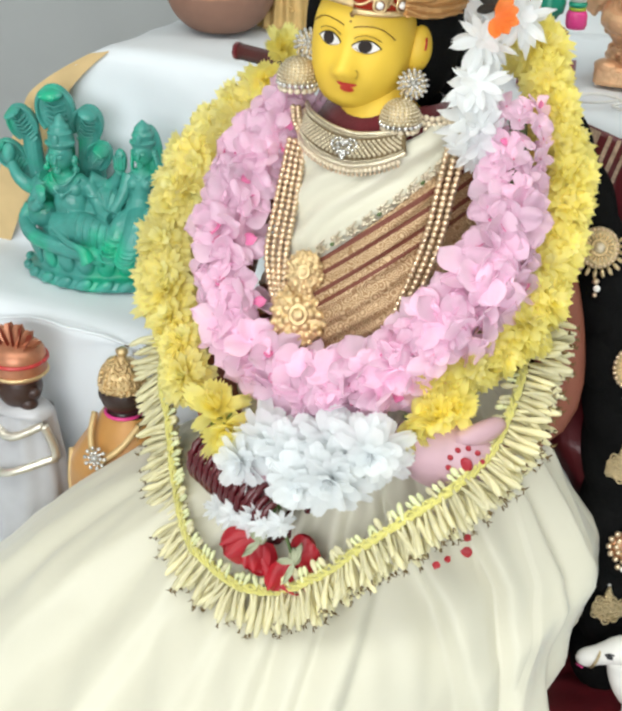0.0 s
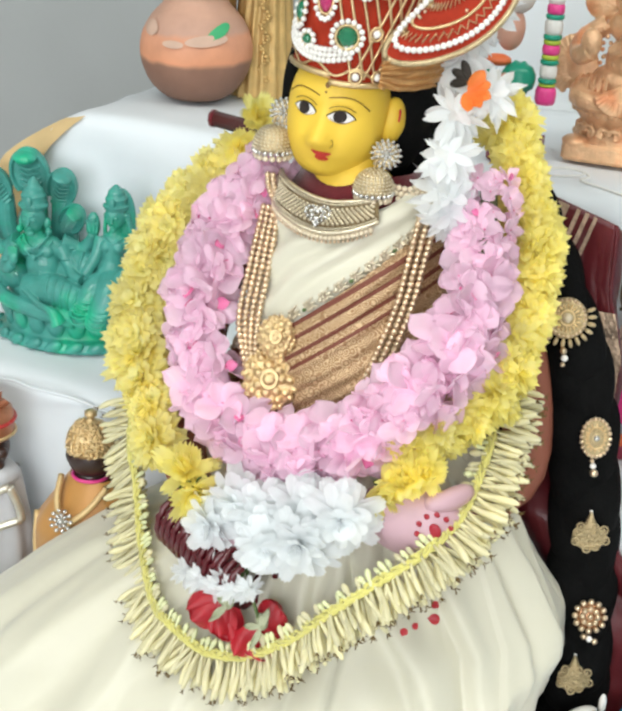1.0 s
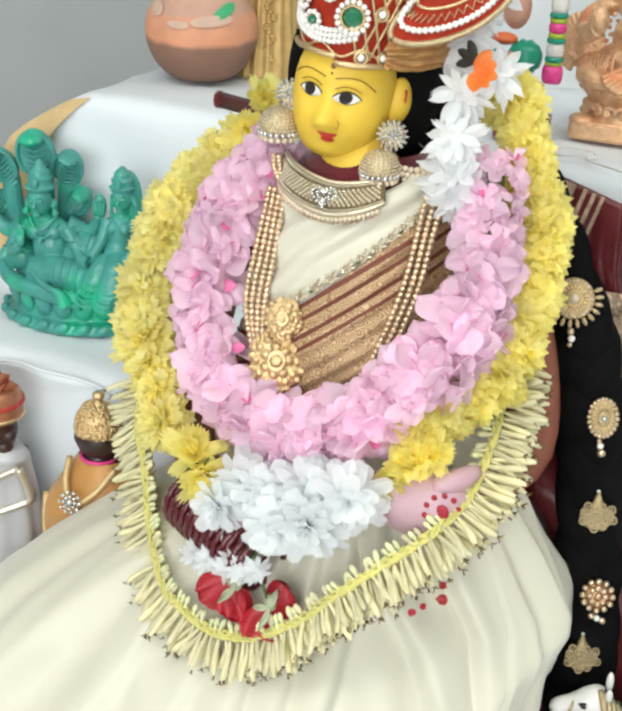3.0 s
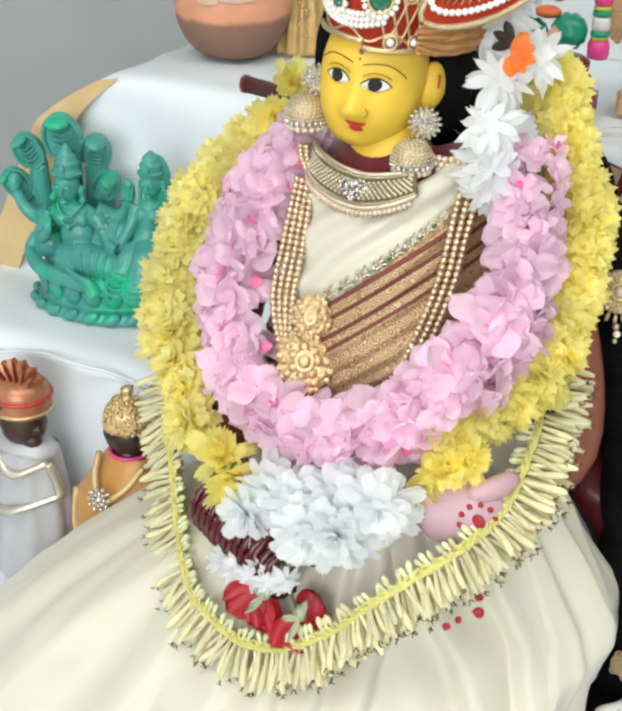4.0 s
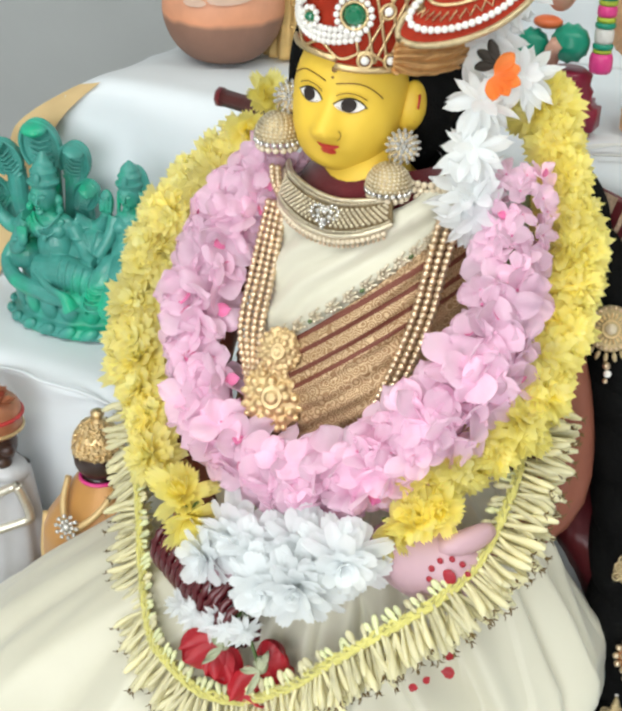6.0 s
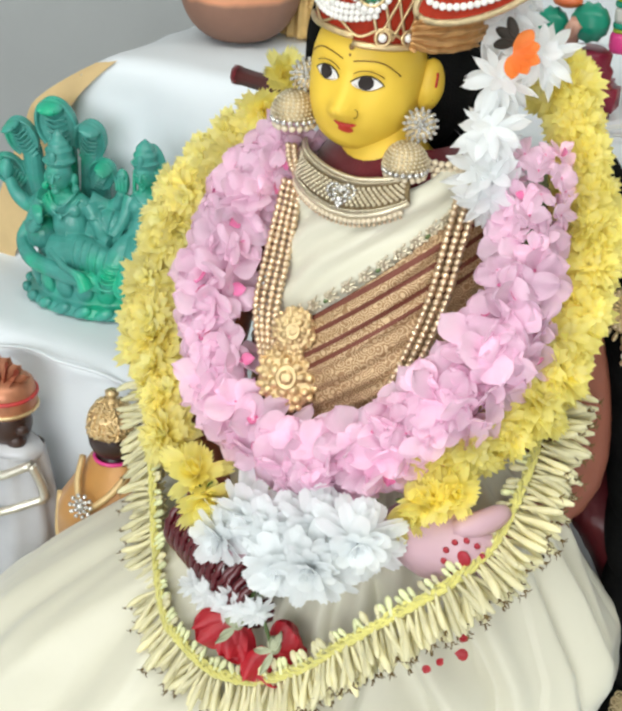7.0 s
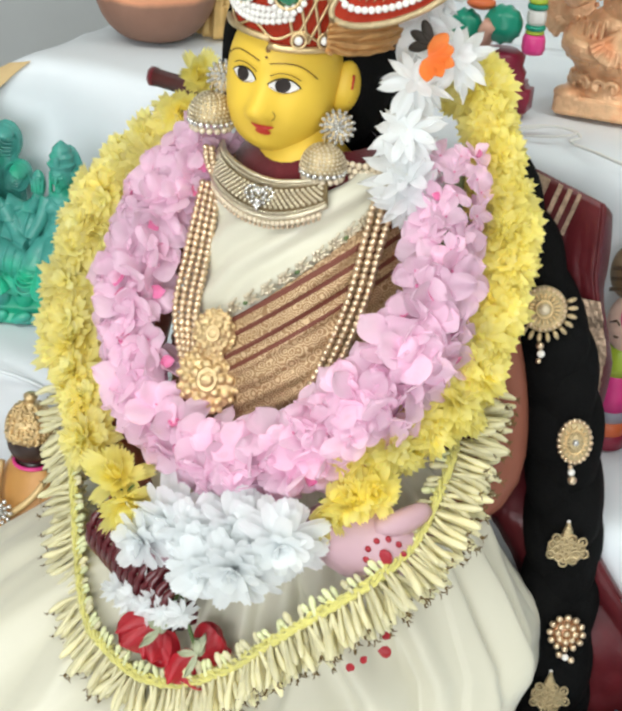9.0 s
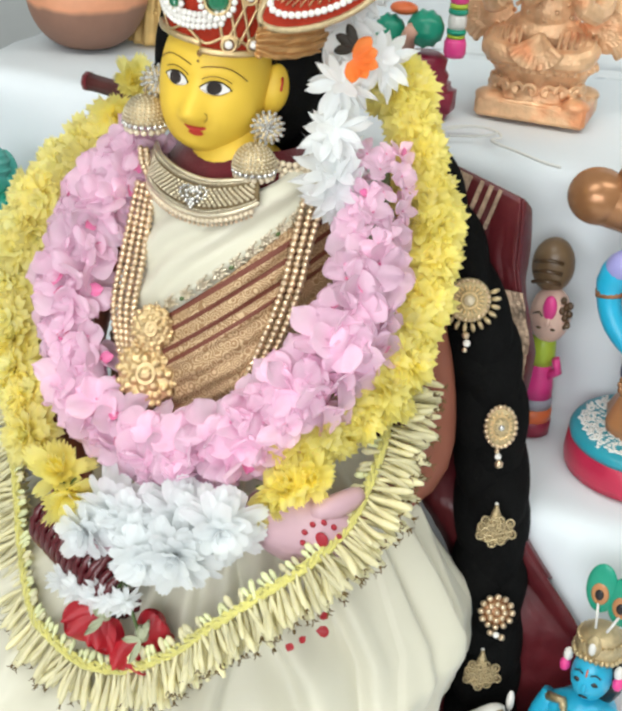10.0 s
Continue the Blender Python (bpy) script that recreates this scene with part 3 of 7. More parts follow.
def border_material():
    """Woven gold zari with maroon stripes running along the slanting border."""
    m = mat("zari_border", (0.52, 0.34, 0.15), 0.45, 0.35, var=0.25, scale=240, bump=0.6, bscale=900)
    nt = m.node_tree
    b = nt.nodes["Principled BSDF"]
    co = nt.nodes.new("ShaderNodeTexCoord")
    dot = nt.nodes.new("ShaderNodeVectorMath")
    dot.operation = "DOT_PRODUCT"
    dot.inputs[1].default_value = (-0.60, 0.0, 0.80)
    nt.links.new(co.outputs["Object"], dot.inputs[0])
    rng = nt.nodes.new("ShaderNodeMapRange")
    rng.inputs["From Min"].default_value, rng.inputs["From Max"].default_value = 0.255, 0.335
    nt.links.new(dot.outputs["Value"], rng.inputs["Value"])
    ramp = nt.nodes.new("ShaderNodeValToRGB")
    ramp.color_ramp.interpolation = "CONSTANT"
    el = ramp.color_ramp.elements
    el[0].position, el[0].color = 0.0, (0, 0, 0, 1)
    el[1].position, el[1].color = 0.50, (1, 1, 1, 1)
    for pos, v in ((0.53, 0), (0.585, 1), (0.62, 0), (0.70, 1), (0.735, 0), (0.80, 1), (0.84, 0), (0.93, 0)):
        e = el.new(pos)
        e.color = (v, v, v, 1)
    nt.links.new(rng.outputs[0], ramp.inputs[0])
    mix = nt.nodes.new("ShaderNodeMixRGB")
    nt.links.new(ramp.outputs[0], mix.inputs[0])
    src = b.inputs["Base Color"].links[0].from_socket
    vor = nt.nodes.new("ShaderNodeTexVoronoi")
    vor.inputs["Scale"].default_value = 170
    nt.links.new(co.outputs["Object"], vor.inputs["Vector"])
    ring = nt.nodes.new("ShaderNodeMath")
    ring.operation, ring.inputs[1].default_value = "MULTIPLY", 26.0
    nt.links.new(vor.outputs["Distance"], ring.inputs[0])
    sine = nt.nodes.new("ShaderNodeMath")
    sine.operation = "SINE"
    nt.links.new(ring.outputs[0], sine.inputs[0])
    vr = nt.nodes.new("ShaderNodeValToRGB")
    vr.color_ramp.elements[0].position, vr.color_ramp.elements[0].color = 0.0, (0.27, 0.145, 0.07, 1)
    vr.color_ramp.elements[1].position, vr.color_ramp.elements[1].color = 0.55, (0.62, 0.45, 0.27, 1)
    nt.links.new(sine.outputs[0], vr.inputs[0])
    m2 = nt.nodes.new("ShaderNodeMixRGB")
    m2.inputs[0].default_value = 0.8
    nt.links.new(src, m2.inputs[1])
    nt.links.new(vr.outputs[0], m2.inputs[2])
    nt.links.new(m2.outputs[0], mix.inputs[1])
    mix.inputs[2].default_value = (0.165, 0.045, 0.026, 1)
    nt.links.new(mix.outputs[0], b.inputs["Base Color"])
    return m


ZARI = border_material()


def edge_z(u):
    return 0.393 + (u + 0.008) * 0.86


def saree():
    ob = holder("saree", "cream silk saree with maroon and gold border, pleated over the lap", "saree")
    g = Geo().grid(lambda i, j: skirt_point((i - 0.5) * 1.76 * math.pi, j), 420, 60)
    thick(piece("pleated_skirt", g.mesh("pleated_skirt", CREAM_SILK), ob), 0.0015)

    def bodice(i, j):
        a = (i - 0.5) * 2.7
        z = 0.33 + (0.138 + 0.014 * math.sin(a) ** 2 + 0.010 * max(0.0, math.sin(a))) * j
        p = torso(a, z)
        d = z - edge_z(p.x)
        f = 0.0022 * math.sin(d * 260 + 2.5 * noise.noise((p.x * 20, z * 20, 0))) * (1 if d > 0 else 0.3)
        return p + Vector((math.sin(a), -math.cos(a), 0.2)) * (0.003 + f)

    thick(piece("bodice_drape", Geo().grid(bodice, 90, 70).mesh("bodice_drape", CREAM_SILK), ob), 0.001)

    def band(i, j):
        a = (i - 0.5) * 2.5
        u = torso(a, 0.40).x
        top = min(0.478, edge_z(u))
        z = 0.325 + (top - 0.325) * j
        p = torso(a, z)
        return p + Vector((math.sin(a), -math.cos(a), 0.2)) * (0.0068 + 0.0008 * math.sin((z - edge_z(u)) * 500))

    thick(piece("border", Geo().grid(band, 80, 50).mesh("border", ZARI), ob, label="gold zari border with maroon stripes"), 0.001)
    # small embroidered sprigs along the border's edge
    sprig = Geo()
    for k in range(7):
        w = k * 2 * math.pi / 6
        sprig.ball((0.0030 * math.cos(w) if k else 0, 0.0030 * math.sin(w) if k else 0, 0.0006), (0.0017, 0.0017, 0.0008), 0, 7, 4)
    for k in range(3):
        sprig.tube([(0, 0, 0.0004), (0.004 + 0.001 * k, 0.003 - 0.003 * k, 0.0008), (0.0072, 0.004 - 0.004 * k, 0.0004)], 0.0009, 0, 5)
    sprig.ball((-0.004, -0.001, 0.0010), (0.0022, 0.0016, 0.0010), 1, 8, 5)
    meshes = [sprig.mesh("sprig", PALE_GOLD, m) for m in (LEAF, PALE_GOLD, PALE_GOLD)]
    for k in range(13):
        a = -0.45 + 1.50 * k / 12
        u = torso(a, 0.42).x
        p = torso(a, min(0.475, edge_z(u) + 0.006))
        n = Vector((math.sin(a), -math.cos(a), 0.2)).normalized()
        q = Matrix.Translation(p + n * 0.0065) @ Matrix(((1, 0, 0, 0), (0, 0, -1, 0), (0, 1, 0, 0), (0, 0, 0, 1)))
        q = q @ Matrix.Rotation(a, 4, "Y") @ Matrix.Rotation(0.7, 4, "Z")
        piece("sprig", meshes[k % 3], ob, q @ Matrix.Scale(0.9, 4))


saree()


# ---------------------------------------------------------------- flowers
def petal(g, m4, length, width, cup, m=0, nl=5, nw=4, round_tip=2.0, wave=0.0, seed=0.0, base=0.25, blunt=0.0):
    """A petal from the origin along x, its hollow side towards z, put in place by m4."""
    def fn(i, j):
        s, t = 1 - (1 - i) ** 1.6, 2 * j - 1
        prof = base + (1 - base) * math.sin(math.pi * min(1.0, s * 0.62 + 0.10)) ** 1.0
        if s > 0.6:
            prof *= max(blunt, max(0.0, 1 - ((s - 0.6) / 0.4) ** round_tip) ** 0.5)
        prof *= min(1.0, s * 40)
        x = length * s
        y = width * 0.5 * prof * t
        z = cup * length * s * s + 0.20 * width * prof * t * t + wave * length * math.sin(4.1 * t + 5 * s + seed) * s
        return m4 @ Vector((x, y, z))
    return g.grid(fn, nl, nw, m)


def broad_petal(g, m4, length, width, cup, curl, m=0, nl=5, nw=7, teeth=0.10, foot=0.30, point=0.15, wave=0.0, seed=0.0):
    """A petal that widens towards a rounded, notched tip; cup bends it along, curl across."""
    def fn(i, j):
        s, t = 1 - (1 - i) ** 1.5, 2 * j - 1
        prof = max(0.03, foot * (1 - s) + math.sin(math.pi * (0.04 + (0.84 if teeth else 0.96) * s) ** 1.5) ** (0.5 if teeth else 0.45 + point))
        x = length * (s - 0.05 * t * t * s) - teeth * length * s ** 4 * abs(math.sin(math.pi * (1.5 * t + 0.5)))
        z = cup * length * s * s + curl * width * t * t * prof + wave * length * math.sin(3.3 * t + 4 * s + seed) * s
        return m4 @ Vector((x, width * 0.5 * prof * t, z))
    return g.grid(fn, nl, nw, m)


def broad_flower(seed, radius, rows, width, cup=(-0.45, 0.10), curl=(0.05, 0.22), teeth=0.10, point=0.15, inner=99, nl=5, nw=7, centre=None, lop=0.0):
    """A head of broad petals facing z: rows of (count, share of radius, rise); rows from inner on take the second colour."""
    rnd = random.Random(seed)
    g = Geo()
    for k, (count, share, rise) in enumerate(rows):
        for i in range(count):
            w = 2 * math.pi * (i + 0.5 * (k % 2)) / count + rnd.uniform(-0.22, 0.22)
            el = rise + rnd.uniform(-0.2, 0.2) + lop * math.cos(w)
            m4 = Matrix.Translation((0, 0, 0.0012 * k)) @ Matrix.Rotation(w, 4, "Z") @ Matrix.Rotation(-el, 4, "Y") @ Matrix.Rotation(rnd.uniform(-0.35, 0.35), 4, "X")
            broad_petal(g, m4, radius * share * rnd.uniform(0.84, 1.12), width * rnd.uniform(0.8, 1.2) * (1 - 0.06 * k), rnd.uniform(*cup), rnd.uniform(*curl), 1 if k >= inner else 0, nl, nw, teeth, point=point, wave=rnd.uniform(0, 0.05), seed=rnd.uniform(0, 6))
    if centre:
        g.ball((0, 0, centre * 0.5), (centre, centre, centre * 0.7), 1, 8, 6)
    return g


def calyx(g, r, m):
    """Small green leaves and a stem end under a flower head."""
    for k in range(6):
        petal(g, Matrix.Translation((0, 0, -0.001)) @ Matrix.Rotation(1.047 * k, 4, "Z") @ Matrix.Rotation(0.35, 4, "Y"), r, r * 0.5, 0.2, m, 4, 3)
    return g


MUM_ROWS = [(13, 1.0, -0.25), (13, 1.0, 0.03), (12, 0.94, 0.30), (10, 0.82, 0.56), (8, 0.66, 0.84), (6, 0.50, 1.12)]
MUMS_PALE = [calyx(broad_flower(s, 0.0240, MUM_ROWS, 0.0086, (-0.40, 0.12), teeth=0.16, inner=5, lop=0.25, nl=5, nw=5), 0.012, 2).mesh("chrysanthemum", YELLOW_PETAL, YELLOW_HEART, LEAF) for s in range(6)]
MUMS = [calyx(broad_flower(20 + s, 0.0230, MUM_ROWS, 0.0086, (-0.40, 0.12), teeth=0.16, inner=5, lop=0.25, nl=5, nw=5), 0.012, 2).mesh("chrysanthemum", YELLOW_BUD, YELLOW_PETAL, LEAF) for s in range(6)]
BUDS_Y = [calyx(broad_flower(40 + s, 0.0235, [(7, 1.0, 0.45), (7, 1.0, 0.8), (6, 0.9, 1.1)], 0.0105, (-0.2, 0.3), teeth=0.16), 0.010, 1).mesh("half_open_chrysanthemum", YELLOW_BUD, LEAF) for s in range(3)]
WHITES = [calyx(broad_flower(80 + s, 0.0285, [(10, 1.0, -0.25), (10, 1.0, 0.0), (9, 0.9, 0.3), (8, 0.76, 0.6), (6, 0.56, 0.95), (4, 0.4, 1.25)], 0.0120, (-0.35, 0.10), (0.04, 0.16), 0.05, 0.10), 0.012, 1).mesh("white_chrysanthemum", WHITE_PETAL, LEAF) for s in range(4)]
DAISY = [broad_flower(90 + s, 0.0265, [(10, 1.0, -0.20), (8, 0.95, 0.12), (5, 0.6, 0.6)], 0.0074, (-0.25, 0.05), (0.08, 0.20), 0.0, 0.30, nl=7, nw=5, centre=0.0022, lop=0.15).mesh("white_daisy", WHITE_PETAL, IVORY_BUD) for s in range(3)]


def pink_floret(seed):
    """Four or five wide, thin, softly rolled petals round a deep pink throat."""
    rnd = random.Random(seed)
    g = Geo()
    n = rnd.choice((4, 5, 5))
    for i in range(n):
        w = 2 * math.pi * i / n + rnd.uniform(-0.22, 0.22)
        m4 = Matrix.Rotation(w, 4, "Z") @ Matrix.Rotation(-rnd.uniform(-0.25, 0.85), 4, "Y") @ Matrix.Rotation(rnd.uniform(-0.65, 0.65), 4, "X")
        broad_petal(g, m4, rnd.uniform(0.019, 0.0275), rnd.uniform(0.013, 0.0225), rnd.uniform(-0.45, 0.15), rnd.uniform(-0.16, 0.20), 0, 9, 8, 0.0, 0.20, rnd.uniform(0.04, 0.30), rnd.uniform(0.04, 0.13), rnd.uniform(0, 6))
    if seed % 5 == 0:
        broad_petal(g, Matrix.Rotation(rnd.uniform(0, 6), 4, "Z") @ Matrix.Rotation(-1.0, 4, "Y"), 0.012, 0.009, -0.2, 0.2, 1, 6, 6, 0.0)
    g.ball((0, 0, 0.0008), (0.0014, 0.0014, 0.0018), 1, 7, 5)
    return g.mesh("pink_flower", PINK_PETAL, ROSE_PINK)


PINKS = [pink_floret(200 + s) for s in range(10)]


def garland(name, label, ctrl, meshes, step, ring, rad, hub, cord_m, piece_name, spread, seed, scale=(0.85, 1.15), lean=0.0, taper=0.0):
    """A garland along ctrl: flowers set round a cord, mostly on the side away from hub and towards the viewer."""
    rnd = random.Random(seed)
    ob = holder(name, label, "garland")
    run = sum((Vector(b) - Vector(a)).length for a, b in zip(ctrl, ctrl[1:]))
    n = int(run / step)
    pts = spline(ctrl, n)
    piece("cord", Geo().tube(spline(ctrl, 60), rad * 0.35, 0, 8).mesh("cord", cord_m), ob)
    for i, p in enumerate(pts):
        t = (pts[min(i + 1, n - 1)] - pts[max(i - 1, 0)]).normalized()
        o = (p - Vector(hub))
        o = (o - t * o.dot(t)).normalized()
        s = t.cross(o).normalized()
        for k in range(ring):
            w = spread * ((k + 0.5 * (i % 2)) / max(1, ring - 0.5) - 0.5) + rnd.uniform(-0.2, 0.2)
            d = (o * math.cos(w) + s * math.sin(w) + t * rnd.uniform(-0.35, 0.35)).normalized()
            face = (d + VIEW * lean).normalized()
            sc = rnd.uniform(*scale) * (1 - taper * max(0.0, 1 - (n - 1 - i) / 9))
            piece(piece_name, rnd.choice(meshes), ob, facing(p + d * rad * rnd.uniform(0.75, 1.1), face, rnd.uniform(0, 6.28)) @ Matrix.Scale(sc, 4))
    return ob


PINK_LINE = [(-0.0500, 0.038, 0.479), (-0.064, 0.025, 0.461), (-0.075, 0.012, 0.443), (-0.078, 0.000, 0.420), (-0.077, -0.011, 0.397), (-0.072, -0.021, 0.372), (-0.062, -0.030, 0.349), (-0.052, -0.038, 0.332), (-0.024, -0.050, 0.324), (0.012, -0.062, 0.324),
             (0.045, -0.067, 0.336), (0.071, -0.062, 0.355), (0.090, -0.054, 0.378), (0.105, -0.042, 0.400), (0.114, -0.026, 0.420), (0.114, -0.010, 0.440), (0.112, 0.006, 0.456), (0.109, 0.024, 0.473), (0.103, 0.042, 0.490)]
YELLOW_LEFT = [(-0.088, 0.070, 0.470), (-0.1120, 0.060, 0.4520), (-0.1290, 0.049, 0.4320), (-0.1370, 0.040, 0.4100), (-0.1420, 0.032, 0.3890), (-0.1430, 0.024, 0.3690), (-0.1410, 0.014, 0.3490), (-0.1330, 0.003, 0.3300), (-0.1120, -0.018, 0.3134), (-0.0920, -0.040, 0.2960)]
YELLOW_RIGHT = [(0.088, -0.056, 0.3480), (0.1062, -0.048, 0.3554), (0.1202, -0.030, 0.3648), (0.1340, -0.012, 0.3790), (0.1330, 0.005, 0.3928), (0.1390, 0.020, 0.4089), (0.1390, 0.035, 0.4263), (0.1360, 0.048, 0.4528), (0.1265, 0.060, 0.4715), (0.1189, 0.070, 0.4918), (0.1070, 0.078, 0.5100), (0.1012, 0.084, 0.5242)]
BUD_LINE = [(-0.1500, 0.020, 0.290), (-0.1409, -0.004, 0.2642), (-0.1221, -0.027, 0.2430), (-0.1020, -0.0560, 0.2165), (-0.0680, -0.0990, 0.2010), (-0.0453, -0.1150, 0.1993), (-0.0188, -0.1230, 0.1935), (0.0105, -0.1230, 0.1968), (0.0415, -0.1200, 0.2172),
            (0.0684, -0.1150, 0.2449), (0.0917, -0.1050, 0.2662), (0.1216, -0.0900, 0.2933), (0.1356, -0.0650, 0.3104), (0.1375, -0.0300, 0.3292), (0.1369, -0.0100, 0.3460), (0.1310, 0.010, 0.3632)]
VIEW = Vector((0.34, -0.80, 0.42)).normalized()
garland("pink_garland", "garland of pale pink petals hanging round the doll's neck", PINK_LINE, PINKS, 0.0128, 5, 0.0175, (0.015, 0.12, 0.42), LEAF, "pink_flower", 3.4, 1, (0.60, 1.0), 0.50, 0.48)
garland("yellow_garland", "garland of pale yellow chrysanthemums hanging behind the pink one", YELLOW_LEFT, MUMS_PALE, 0.0190, 3, 0.0100, (0.0, 0.22, 0.40), LEAF, "chrysanthemum", 2.5, 2, (0.84, 1.10), 0.45)
garland("yellow_garland", "garland of bright yellow chrysanthemums hanging behind the pink one", YELLOW_RIGHT, MUMS, 0.0185, 2, 0.0070, (-0.03, 0.30, 0.40), LEAF, "chrysanthemum", 1.8, 3, (0.84, 1.08), 0.45)


def long_bud(seed):
    """A slender ivory bud along z with a frayed brown tip."""
    rnd = random.Random(seed)
    n = 0.0255 * rnd.uniform(0.9, 1.12)
    bend = rnd.uniform(-0.15, 0.15)
    pts = [(bend * n * t * t, 0.06 * n * math.sin(3 * t + seed), n * t) for t in [k / 7 for k in range(8)]]
    g = Geo().tube(pts, [0.0010, 0.0012, 0.0014, 0.0017, 0.0020, 0.0022, 0.0020, 0.0010], 0, 8)
    for k in range(rnd.choice((0, 1, 2, 3))):
        e = Vector(pts[-1])
        w = rnd.uniform(0, 6.28)
        g.tube([e - Vector((0, 0, 0.0015)), e + Vector((0.001 * math.cos(w), 0.001 * math.sin(w), 0.0018)), e + Vector((0.0028 * math.cos(w + 0.6), 0.0028 * math.sin(w + 0.6), 0.0028))], [0.0006, 0.0004, 0.0002], 1, 4)
    return g.mesh("bud", IVORY_BUD, BUD_TIP)


def bud_garland():
    rnd = random.Random(11)
    ob = holder("bud_garland", "garland of ivory flower buds bound on a yellow yarn", "garland")
    pts = spline(BUD_LINE, 132)
    hub = Vector((0.02, -0.01, 0.33))
    core = Geo()
    for s in range(4):
        line = []
        for i, p in enumerate(spline(BUD_LINE, 300)):
            w = i * 0.42 + s * 1.571 + rnd.uniform(-0.5, 0.5)
            q = 0.0021 + rnd.uniform(-0.0006, 0.0006)
            line.append(p + Vector((q * math.cos(w), -0.0015 + 0.0014 * math.sin(w), q * math.sin(w))))
        core.tube(line, [0.0014 + rnd.uniform(-0.0003, 0.0004) for _ in line], 0, 5)
    for p in spline(BUD_LINE, 900):
        e = Vector((rnd.uniform(-1, 1), rnd.uniform(-1, 0.3), rnd.uniform(-1, 1))).normalized()
        s = p + e * 0.0020
        core.tube([s, s + e * 0.0016 + Vector((rnd.uniform(-1, 1), 0, rnd.uniform(-1, 1))) * 0.001, s + e * rnd.uniform(0.002, 0.0035) + Vector((rnd.uniform(-1, 1), 0, rnd.uniform(-1, 1))) * 0.002], 0.00022, 0, 3, caps=False)
    piece("yarn", core.mesh("yarn", YARN), ob, label="fuzzy yellow yarn binding the buds")
    longs = [long_bud(s) for s in range(7)]
    shorts = [Geo().ball((0, 0, 0.003), (0.0021, 0.0021, 0.0035 + 0.0004 * s), 0, 8, 6).tube([(0, 0, -0.004), (0, 0, 0.001)], [0.0008, 0.0016], 0, 6).mesh("bud", m) for s, m in ((0, BUD_GREEN), (1, IVORY_BUD), (2, BUD_GREEN))]
    for i, p in enumerate(pts):
        t = (pts[min(i + 1, 131)] - pts[max(i - 1, 0)]).normalized()
        o = p - hub
        o = (o - t * o.dot(t)).normalized()
        lie = Vector((0, -1, 0.35)).normalized()
        for k in range(6 if i < 48 else 4):
            d = (o + t * rnd.uniform(-0.28, 0.28) + lie * (rnd.uniform(-0.15, 0.45) - 0.15 * k) + Vector((0, 0, -0.12))).normalized()
            piece("bud", rnd.choice(longs), ob, facing(p + o * 0.002 - lie * 0.0035 * k, d, rnd.uniform(0, 6.28)) @ Matrix.Scale(rnd.uniform(0.82, 1.12), 4))
        if i % 4 != 3:
            d = (-o + t * rnd.uniform(-0.4, 0.4) + lie * rnd.uniform(0.1, 0.7)).normalized()
            piece("bud", rnd.choice(shorts), ob, facing(p - o * 0.004 + lie * 0.003, d) @ Matrix.Scale(rnd.uniform(0.8, 1.15), 4))


bud_garland()


def bunch(name, label, spots, meshes, piece_name, seed, tilt=0.5, scale=(0.9, 1.1), hub=None):
    rnd = random.Random(seed)
    ob = holder(name, label, "flowers", at=spots[0])
    base = Vector(spots[0])
    for p in spots:
        d = (VIEW + Vector((rnd.uniform(-tilt, tilt), 0, rnd.uniform(-tilt, tilt)))).normalized()
        if hub:
            d = (d + (Vector(p) - Vector(hub)).normalized() * 0.9).normalized()
        piece(piece_name, rnd.choice(meshes), ob, facing(Vector(p) - base, d, rnd.uniform(0, 6.28)) @ Matrix.Scale(rnd.uniform(*scale), 4))
    return ob


bunch("white_flowers", "bunch of white chrysanthemums tucked under the pink garland",
      [(-0.0253, -0.095, 0.2729), (0.020, -0.112, 0.2800), (0.044, -0.112, 0.2890), (0.0661, -0.102, 0.3080), (0.010, -0.098, 0.2930), (-0.010, -0.088, 0.2900), (0.0377, -0.095, 0.3036)],
      WHITES, "white_chrysanthemum", 21, 0.35, (0.84, 1.0), hub=(0.022, -0.04, 0.33))
bunch("white_flowers", "row of white daisies hanging beside the doll's face",
      [(0.078, 0.030, 0.541), (0.080, 0.020, 0.516), (0.083, 0.014, 0.492), (0.086, 0.012, 0.480), (0.096, 0.048, 0.553), (0.072, 0.058, 0.588), (0.066, 0.058, 0.570), (0.084, 0.06, 0.605)],
      DAISY, "white_daisy", 24, 0.35, (0.85, 1.05))
bunch("yellow_buds", "half-open deep yellow chrysanthemums at the garland's end", [(-0.060, -0.070, 0.290), (-0.048, -0.078, 0.284)], BUDS_Y, "half_open_chrysanthemum", 25, 0.7, (1.0, 1.15))
bunch("yellow_buds", "half-open deep yellow chrysanthemums at the garland's end", [(0.086, -0.076, 0.322), (0.100, -0.074, 0.326), (0.108, -0.066, 0.332)], BUDS_Y, "half_open_chrysanthemum", 26, 0.7, (0.8, 0.95))
bunch("yellow_flowers", "yellow flowers caught on the end of the flute", [(-0.080, 0.072, 0.508), (-0.090, 0.062, 0.487)], BUDS_Y, "half_open_chrysanthemum", 27, 0.7, (0.8, 0.9))


